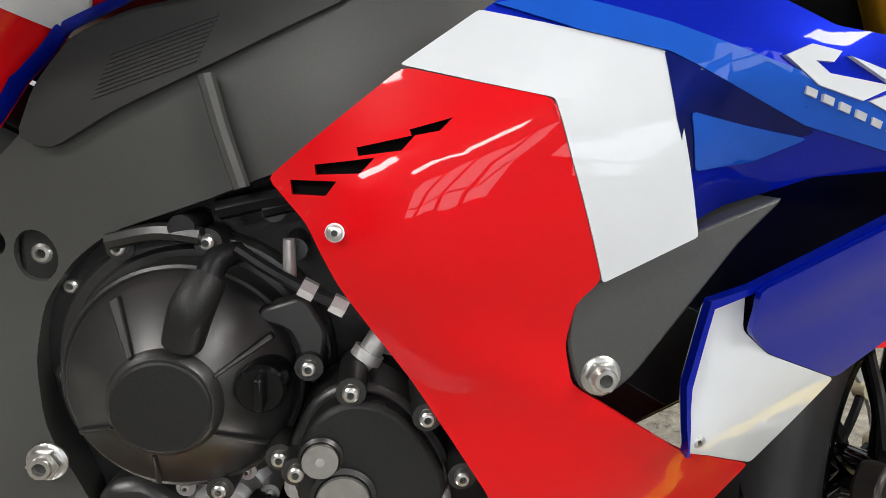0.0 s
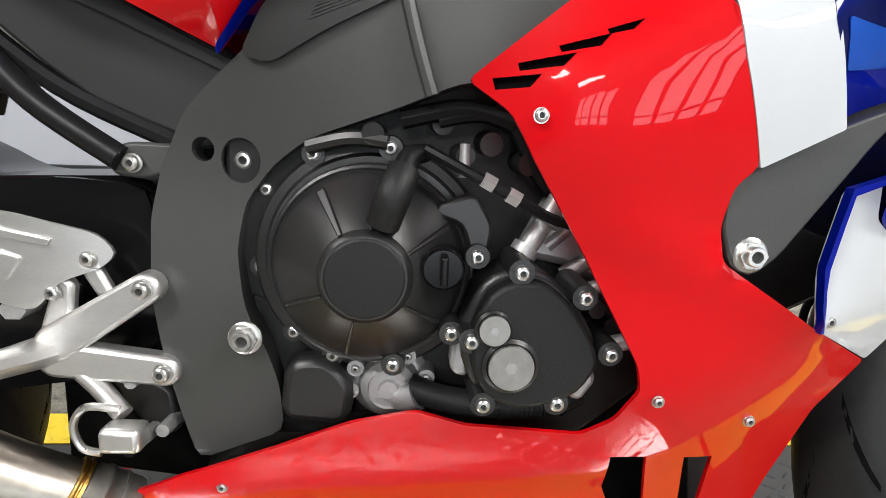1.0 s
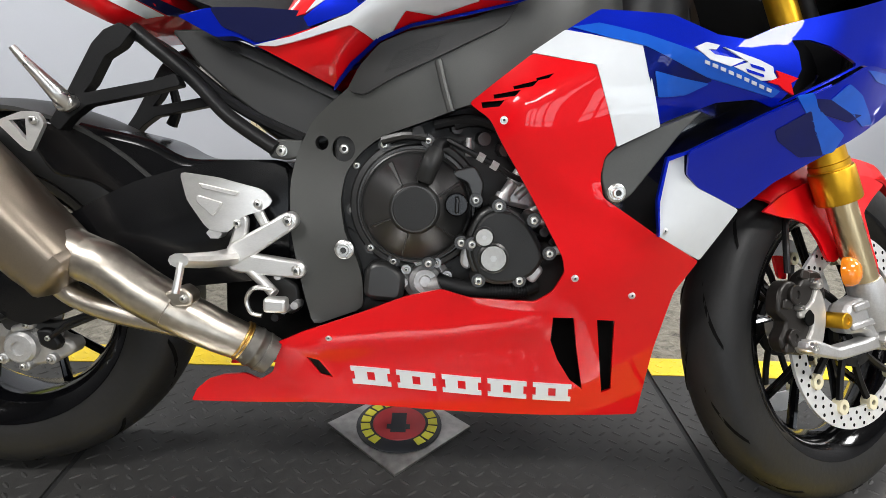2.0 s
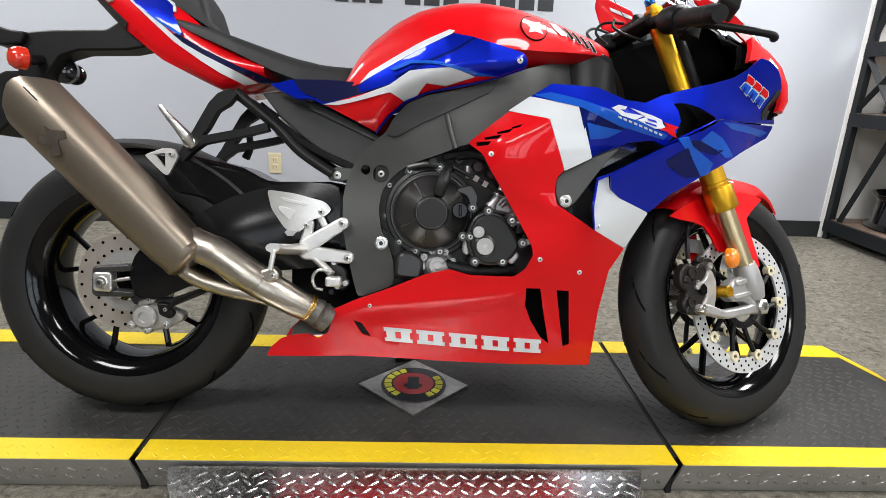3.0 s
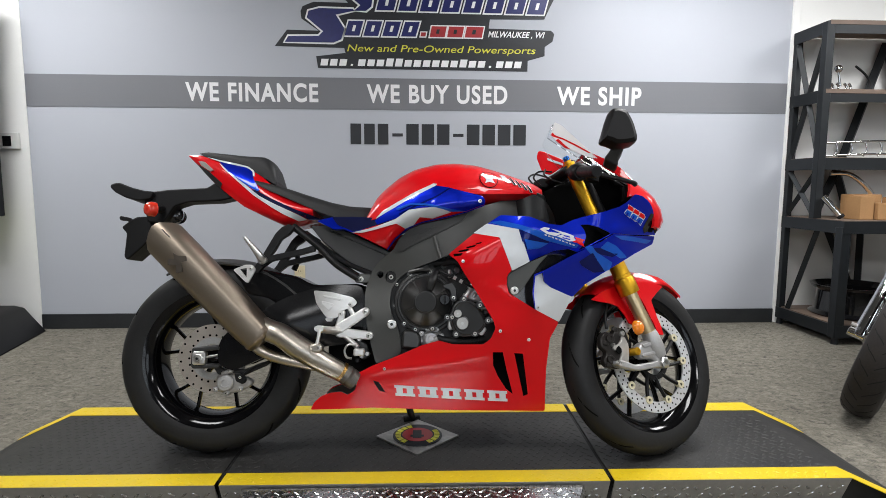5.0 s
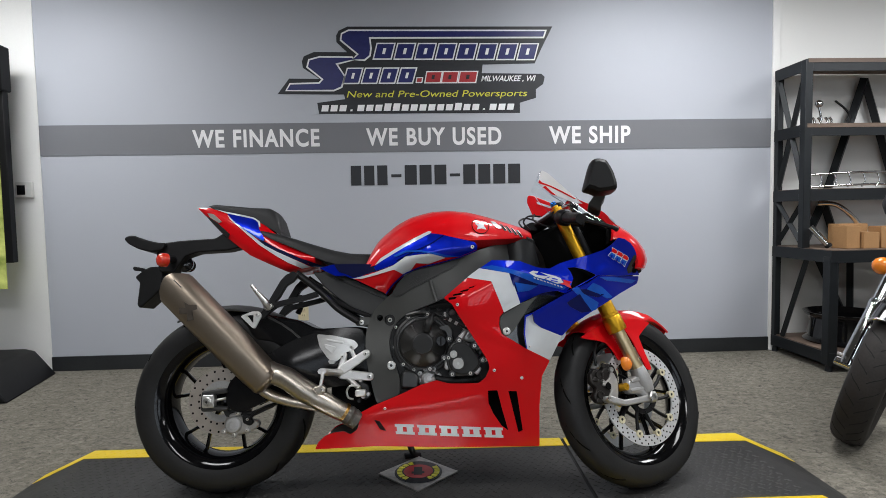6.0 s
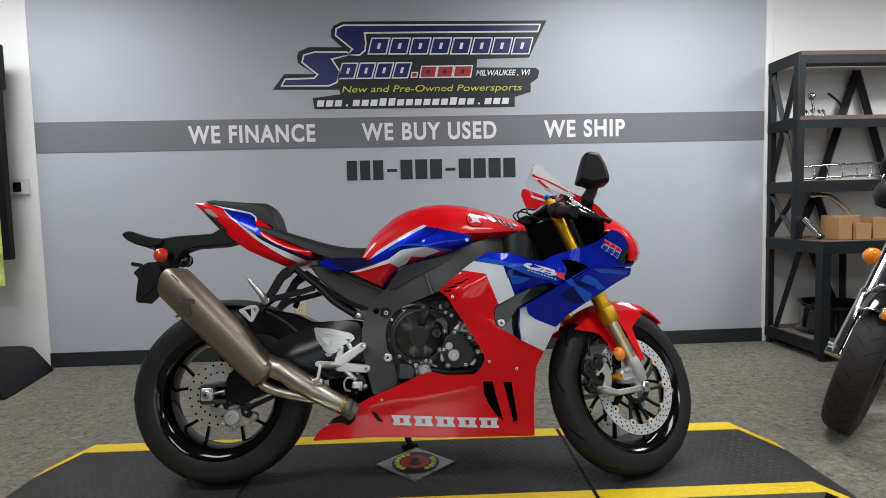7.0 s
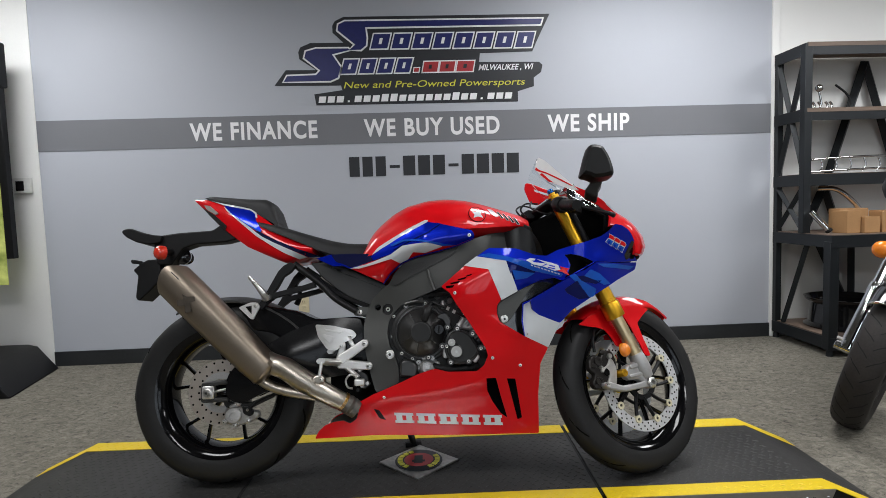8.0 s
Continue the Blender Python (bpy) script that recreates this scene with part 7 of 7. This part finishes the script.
for side in SIDES:
    y = FW.y + side * .106

    def on(t, dy=0.0):
        p = FW + (TOP - FW) * t
        return Vector((p.x, y + dy, p.z))
    bm = bmesh.new()
    lathe(bm, [(0, 0), (.0315, 0), (.0325, .003), (.0325, .05), (.0315, .053), (.0278, .0535), (.0278, .056), (.029, .057), (.029, .064), (.0272, .065), (.0262, .19), (.0212, .225), (.0205, .43 if side < 0 else .39), (.0198, .435 if side < 0 else .395), (0, .435 if side < 0 else .395)], on(.325), along, 28, False)
    fork = steered(part("fork_tube", bm, "gold", bike, "gold anodised upper fork tube", 30))
    bm = bmesh.new()
    lathe(bm, [(0, 0), (.0215, 0), (.0215, .2), (0, .2)], on(.1), along, 24, False)
    part("fork_slider", bm, "slider", fork, "polished fork slider", 30)
    bm = bmesh.new()
    lathe(bm, [(0, -.01), (.02, -.01), (.027, .02), (.0265, .06), (.024, .075), (0, .075)], on(.03), along, 24, False)
    part("fork_foot", bm, "cast", fork, "cast silver fork foot", 35)
    if side < 0:
        bm = bmesh.new()
        lathe(bm, [(0, 0), (.026, 0), (.026, .016), (.02, .02), (.02, .03), (.012, .032), (.012, .04), (0, .041)], on(.94), along, 24, False)
        part("fork_cap", bm, "gold", fork, "gold fork cap", 30)
        bm = bmesh.new()
        lathe(bm, [(0, 0), (.011, 0), (.011, .012), (.008, .016), (0, .016)], on(.996), along, 8, False)
        part("fork_adjuster", bm, "blue_anod", fork, "blue damping adjuster")
    bm = bmesh.new()
    tube(bm, [on(.95, side * .012) + Vector((.028, 0, .005)), on(.8, side * .016) + Vector((.025, 0, .006)), on(.62, side * .018) + Vector((.026, 0, .004)), on(.5, side * .01) + Vector((.035, 0, 0))], [.012, .0135, .013, .008], 10)
    part("fork_hose", bm, "black_plastic", fork, "black hose sleeve beside the fork")
    # caliper and its mount
    s = side

    def lay(name, outline, w0, w1, material, label="", bev=0.005, soft=0.01):
        bm = bmesh.new()
        prism(bm, rounded(outline, soft), lambda u, v: (u, FW.y + s * w0, v), lambda u, v: (u, FW.y + s * w1, v))
        return part(name, bm, material, fork, label, 40, bev)

    def stud(name, x, z, r, w0, w1, material, label="", seg=18):
        bm = bmesh.new()
        lathe(bm, [(0, w0), (r, w0), (r, w1 - .0015), (r * .9, w1), (r * .45, w1), (r * .4, w1 - .002), (0, w1 - .002)], (x, FW.y, z), (0, s, 0), seg, False)
        return part(name, bm, material, fork, label, 35)
    lay("caliper_body", [(.469, .355), (.486, .37), (.504, .368), (.514, .359), (.524, .376), (.542, .386), (.567, .381), (.578, .349), (.572, .287), (.552, .259), (.514, .255), (.478, .262), (.468, .28), (.483, .3), (.484, .308), (.464, .322)], .07, .093, "caliper_grey", "dark grey front brake caliper", 0.006, 0.008)
    lay("caliper_face", [(.548, .36), (.559, .352), (.569, .33), (.569, .305), (.560, .272), (.540, .261), (.522, .275), (.536, .295), (.538, .318), (.522, .312), (.506, .312), (.508, .326), (.527, .33), (.539, .34)], .09, .099, "plate_dull", "pale machined caliper face", 0.003, 0.005)
    for cx, cz, cr in ((.500, .348, .015), (.494, .284, .014)):
        stud("caliper_piston", cx, cz, cr, .088, .1, "caliper_grey")
    lay("caliper_window", [(.517, .318), (.528, .326), (.538, .316), (.536, .303), (.524, .299), (.516, .307)], .0975, .1005, "hole", "", 0.001, 0.003)
    for x, z, r in ((.546, .364, .0085), (.518, .27, .0085), (.506, .328, .005)):
        stud("caliper_bolt", x, z, r, .09, .105, "bolt")
    for x, z in ((.482, .334), (.524, .378), (.485, .268)):
        lay("caliper_lug", [(x - .011, z - .006), (x + .01, z - .008), (x + .012, z + .005), (x - .006, z + .009)], .088, .097, "caliper_grey", "", 0.003, 0.003)
    lay("caliper_mount", [(.494, .278), (.522, .281), (.572, .266), (.64, .274), (.671, .281), (.705, .286), (.713, .27), (.7, .254), (.67, .258), (.58, .247), (.504, .26)], .09, .116, "cast", "cast silver caliper mount", 0.005, 0.006)
    stud("mount_bolt", .508, .27, .009, .1, .121, "bolt")
    lay("foot_clamp", [(.598, .33), (.645, .345), (.676, .352), (.69, .34), (.692, .3), (.708, .285), (.71, .266), (.698, .254), (.67, .26), (.65, .285), (.604, .284), (.59, .3)], .08, .114, "cast", "cast silver fork foot clamp", 0.008, 0.01)
    lay("clamp_rib", [(.606, .33), (.672, .344), (.682, .332), (.612, .318)], .112, .119, "cast", "", 0.003, 0.004)
    lay("clamp_rib", [(.6, .3), (.68, .314), (.684, .302), (.604, .289)], .112, .118, "cast", "", 0.003, 0.004)
    stud("foot_button", .582, .307, .0125, .085, .122, "gold")
    bm = bmesh.new()
    lathe(bm, [(.008, .1), (.0185, .1), (.0185, .124), (.013, .127), (.008, .127)], (.688, FW.y, .273), (0, s, 0), 6, True)
    part("axle_end", bm, "bolt", fork, "hexagonal silver axle end", 20)
    bm = bmesh.new()
    tube(bm, [(.5, FW.y + s * .085, .38), (.505, FW.y + s * .08, .42), (.53, FW.y + s * .062, .455), (.545, FW.y + s * .05, .5)], .0048, 8)
    part("brake_line", bm, "black_plastic", fork)
bm = bmesh.new()
lathe(bm, [(0, .013), (.01, .012), (.019, .007), (.023, 0), (.0235, -.008), (0, -.01)], (.602, FW.y - .118, .382), (0.25, -1, 0.05), 28, False)
steered(part("fork_reflector", bm, "amber", bike, "round amber fork reflector"))
# mudguard
bm = bmesh.new()
loops = []
for i in range(23):
    t = i / 22
    a = radians(45 + (133 - 45) * t)
    taper = float(np.interp(t, [0, .12, .3, .8, 1], [.12, .5, .92, 1, .9]))
    skirt = float(np.interp(t, [0, .2, .35, .5, .8, 1], [.004, .015, .035, .05, .05, .02]))
    R = .296 + .034 * (1 - t) ** 4
    cross = [(-.072, -skirt), (-.07, -.6 * skirt), (-.062, -.004), (-.04, .005), (0, .009), (.04, .005), (.062, -.004), (.07, -.6 * skirt), (.072, -skirt)]
    lp = [(FW.x + (R + h) * math.cos(a), FW.y + y * taper, FW.z + (R + h) * math.sin(a)) for y, h in cross]
    loops.append(lp + [(p[0] - .004 * math.cos(a), FW.y + (p[1] - FW.y) * .95, p[2] - .004 * math.sin(a)) for p in lp[::-1]])
rings(bm, loops)
guard = steered(part("front_mudguard", bm, "red", bike, "glossy red front mudguard", 45))


def guard_w(x, z):
    return 0.073 + 0.012 * max(0.0, min(1.0, (.5 - z) / .1))


for side in SIDES:
    for outline in ([(.46, .473), (.51, .501), (.565, .523), (.641, .537), (.65, .52), (.644, .488), (.632, .42), (.627, .402), (.612, .396), (.597, .399), (.583, .43), (.562, .456), (.53, .464), (.502, .466)],
                    [(.641, .537), (.669, .541), (.698, .545), (.735, .543), (.776, .532), (.746, .51), (.712, .481), (.722, .42), (.737, .366), (.724, .364), (.712, .37), (.68, .463), (.65, .52)]):
        ob = panel("mudguard_side", outline, guard_w, 0.005, "red", guard, side, 0.02, -side * 0.016, bevel=0.002, soft=0.006, smooth=40)
# yokes and bars
steered(slab("top_yoke", [(.37, .89), (.4, .915), (.44, .91), (.43, .885), (.39, .875)], -.13, .13, "black_plastic", bike, "black top yoke", 0.008))
for side, x0, x1, z1 in ((-1, .44, 0.458, 0.853), (1, .37, .3, .8)):
    a0, a1 = Vector((x0, side * .11, .905)), Vector((x1, side * .34, z1))
    bm = bmesh.new()
    tube(bm, [a0, a0.lerp(a1, .4) + Vector((0, 0, .008)), a1], .0125, 12)
    bar = part("handlebar", bm, "black_plastic", bike, "black clip-on handlebar", 60)
    bm = bmesh.new()
    tube(bm, [a0.lerp(a1, .45), a1], .0172, 16, smooth=False)
    part("grip", bm, "rubber", bar, "black rubber grip", 40)
    bm = bmesh.new()
    d = (a1 - a0).normalized()
    tube(bm, [a1, a1 + d * .004, a1 + d * .03], [.0175, .0185, .0155], 20, smooth=False)
    part("bar_end", bm, "black_plastic", bar, "", 40)
    bm = bmesh.new()
    tube(bm, [a0.lerp(a1, .3) + Vector((.02, 0, -.005)), a0.lerp(a1, .45) + Vector((.05, 0, -.005)), a1 + Vector((.1, 0, -.028)), a1 + Vector((.118, 0, -.036))], [.01, .008, .0065, .008], 10)
    part("lever", bm, "black_plastic", bar, "black lever")
    bm = bmesh.new()
    c = a0.lerp(a1, .28)
    tube(bm, [c, c + d * .012, c + d * .055, c + d * .065], [.022, .027, .028, .021], 14, smooth=False)
    part("switchgear", bm, "black_plastic", bar, "", 40)
bm = bmesh.new()
lathe(bm, [(0, 0), (.02, 0), (.02, .03), (.022, .031), (.022, .038), (0, .04)], (.51, -.14, .868), (0.2, 0, 1), 24, False)
part("brake_reservoir", bm, "black_plastic", bike, "black brake fluid reservoir", 35)
for pts in ([(.38, -.04, .93), (.37, -.07, .905), (.39, -.09, .885), (.43, -.1, .87)], [(.4, -.05, .92), (.36, -.03, .925), (.34, -.04, .9), (.36, -.06, .87)], [(.42, .06, .92), (.36, .03, .93), (.33, .0, .91), (.34, -.03, .88)]):
    bm = bmesh.new()
    tube(bm, pts, .0032, 8)
    part("bar_cable", bm, "black_plastic", bike)
slab("key_housing", [(.34, .89), (.37, .905), (.4, .9), (.39, .87), (.35, .87)], -.03, .03, "black_plastic", bike, bevel=0.006)
slab("head_duct", [(.28, .755), (.29, .82), (.33, .845), (.365, .83), (.385, .74), (.35, .73)], -.11, .1, "black_plastic", bike, "matt dark air duct", 0.02)

# ---- the touring motorcycle beside the shelf ----
second = thing("touring_motorcycle", "chrome and black touring motorcycle, only its front end seen", "motorcycle", pose(1.838, 0.39, 0.005, 0, 0, 222) @ pose(0, 0, 0, -17))
R2 = .325
bm = bmesh.new()
lathe(bm, [(.235, -.05), (.27, -.066), (.298, -.06), (.316, -.042), (.323, -.02), (R2, 0), (.323, .02), (.316, .042), (.298, .06), (.27, .066), (.235, .05)], (0, 0, R2), (0, 1, 0), 64)
front_tyre = part("tyre", bm, "rubber_worn", second, "black treaded touring tyre", 40)
for k in range(30):
    for side in SIDES:
        a = 2 * math.pi * (k + (0.5 if side > 0 else 0)) / 30
        bm = bmesh.new()
        p = [(.3245, side * .004), (.3225, side * .02), (.3165, side * .04), (.306, side * .053)]
        rings(bm, [[Vector(((r + o) * math.cos(a + i * .05 + d), y * (1 + o * 3), R2 + (r + o) * math.sin(a + i * .05 + d))) for o, d in ((-.004, -.0085), (.0009, -.0085), (.0009, .0085), (-.004, .0085))] for i, (r, y) in enumerate(p)])
        part("tread_groove", bm, "gap", front_tyre)
bm = bmesh.new()
lathe(bm, [(.236, -.045), (.24, -.04), (.215, -.02), (.215, .02), (.24, .04), (.236, .045), (.205, .025), (.205, -.025)], (0, 0, R2), (0, 1, 0), 48)
rim = part("rim", bm, "black_plastic", second, "dark rim")
for k in range(10):
    a = 2 * math.pi * k / 10
    bm = bmesh.new()
    cyl(bm, (.03 * math.cos(a), 0, R2 + .03 * math.sin(a)), (.21 * math.cos(a + .15), 0, R2 + .21 * math.sin(a + .15)), .008, .01, 8)
    part("spoke", bm, "black_plastic", rim)
bm = bmesh.new()
cyl(bm, (0, -.09, R2), (0, .09, R2), .035, .035, 20)
part("hub", bm, "chrome", second)
rake = Vector((-.5, 0, .87))
for side in SIDES:
    y = side * .106
    base = Vector((.015, y, R2 + .01))
    bm = bmesh.new()
    tube(bm, [base - rake * .02, base + rake * .03, base + rake * .27, base + rake * .275, base + rake * .3, base + rake * .305, base + rake * .75], [.026, .029, .026, .029, .029, .0215, .0215], 20, smooth=False)
    leg = part("fork_leg", bm, "chrome", second, "chrome fork leg", 50)
    bm = bmesh.new()
    cyl(bm, (.02, y - side * .02, R2 - .005), (.02, y + side * .045, R2 - .005), .021, .017, 16)
    part("axle_clamp", bm, "chrome", leg, bevel=0.003)
    for d in (-.012, .014):
        bm = bmesh.new()
        cyl(bm, (.03 + d, y + side * .02, R2 + .02 + d), (.03 + d, y + side * .042, R2 + .02 + d), .008, .008, 8)
        part("clamp_nut", bm, "cast", leg)
    bm = bmesh.new()
    tube(bm, [base + rake * .2 + Vector((0, -side * .02, 0)), base + rake * .2 + Vector((.03, -side * .03, -.02)), Vector((.1, y * .8, R2 + .26))], .006, 8)
    part("fender_stay", bm, "chrome", leg)
    bm = bmesh.new()
    c = Vector((-.235, side * .15, .74))
    lathe(bm, [(0, .03), (.02, .027), (.036, .012), (.04, 0), (.037, -.02), (.022, -.04), (0, -.045)], c, (1, 0, 0), 24, False)
    part("indicator", bm, "amber", second, "amber front indicator")
    bm = bmesh.new()
    tube(bm, [base + rake * .45, c - Vector((.04, 0, 0))], .01, 8)
    part("indicator_stalk", bm, "chrome", second)
bm = bmesh.new()
loops = []
for i in range(17):
    a = radians(50 + 117 * i / 16)
    lp = [(q * math.cos(a), y, R2 + q * math.sin(a)) for q, y in ((.318, -.076), (.34, -.066), (.354, -.04), (.358, 0), (.354, .04), (.34, .066), (.318, .076))]
    loops.append(lp + [(p[0] - .004 * math.cos(a), p[1] * .95, p[2] - .004 * math.sin(a)) for p in lp[::-1]])
rings(bm, loops)
fender = part("front_fender", bm, "black_gloss", second, "gloss black front fender", 50)
bm = bmesh.new()
a = radians(49.5)
tube(bm, [(q * math.cos(a), y, R2 + q * math.sin(a)) for q, y in ((.318, -.077), (.34, -.067), (.355, -.04), (.36, 0), (.355, .04), (.34, .067), (.318, .077))], .006, 8)
part("fender_trim", bm, "chrome", fender, "chrome strip along the fender's lip", 50)
bm = bmesh.new()
box(bm, (.232, .0, R2 + .248), (.252, .056, R2 + .286))
part("fender_lamp", bm, "amber", fender, "amber lens in a chrome surround", bevel=0.012)
bm = bmesh.new()
box(bm, (.218, -.007, R2 + .241), (.242, .063, R2 + .294))
part("lamp_surround", bm, "chrome", fender, bevel=0.012)
bm = bmesh.new()
lathe(bm, [(0, .1), (.06, .09), (.085, .06), (.09, 0), (.07, -.07), (0, -.1)], (-.36, .06, .92), (1, 0, 0), 28, False)
part("headlight", bm, "black_gloss", second, "black headlight shell", 40)
bm = bmesh.new()
tube(bm, [(-.3, -.22, 1.1), (-.4, -.12, 1.08), (-.42, 0, 1.06), (-.44, .2, 1.08), (-.42, .42, 1.06)], .014, 10)
bar = part("handlebar", bm, "black_plastic", second)
bm = bmesh.new()
lathe(bm, [(0, .05), (.03, .046), (.052, .03), (.06, 0), (.056, -.03), (.03, -.05), (0, -.055)], (-.28, -.21, 1.16), (.3, -1, .2), 24, False)
part("mirror", bm, "black_plastic", bar, "round black mirror", 50)
bm = bmesh.new()
lathe(bm, [(0, .06), (.04, .055), (.07, .03), (.074, 0), (.066, -.03), (.04, -.06), (0, -.065)], (-.27, -.18, 1.03), (.4, -1, .1), 24, False)
part("grip_cover", bm, "rubber", bar, "black rounded grip cover", 50)
bm = bmesh.new()
prism(bm, [(-.45, .75), (-.5, .95), (-.7, .95), (-1.3, .8), (-1.4, .55), (-1.2, .25), (-.55, .22), (-.45, .4)], lambda u, v: (u, -.12, v), lambda u, v: (u, .14, v))
part("body", bm, "black_gloss", second, "black tank and engine", bevel=0.05)
bm = bmesh.new()
lathe(bm, [(.235, -.06), (.3, -.07), (R2, 0), (.3, .07), (.235, .06)], (-1.6, 0, R2), (0, 1, 0), 48)
part("tyre", bm, "rubber", second)
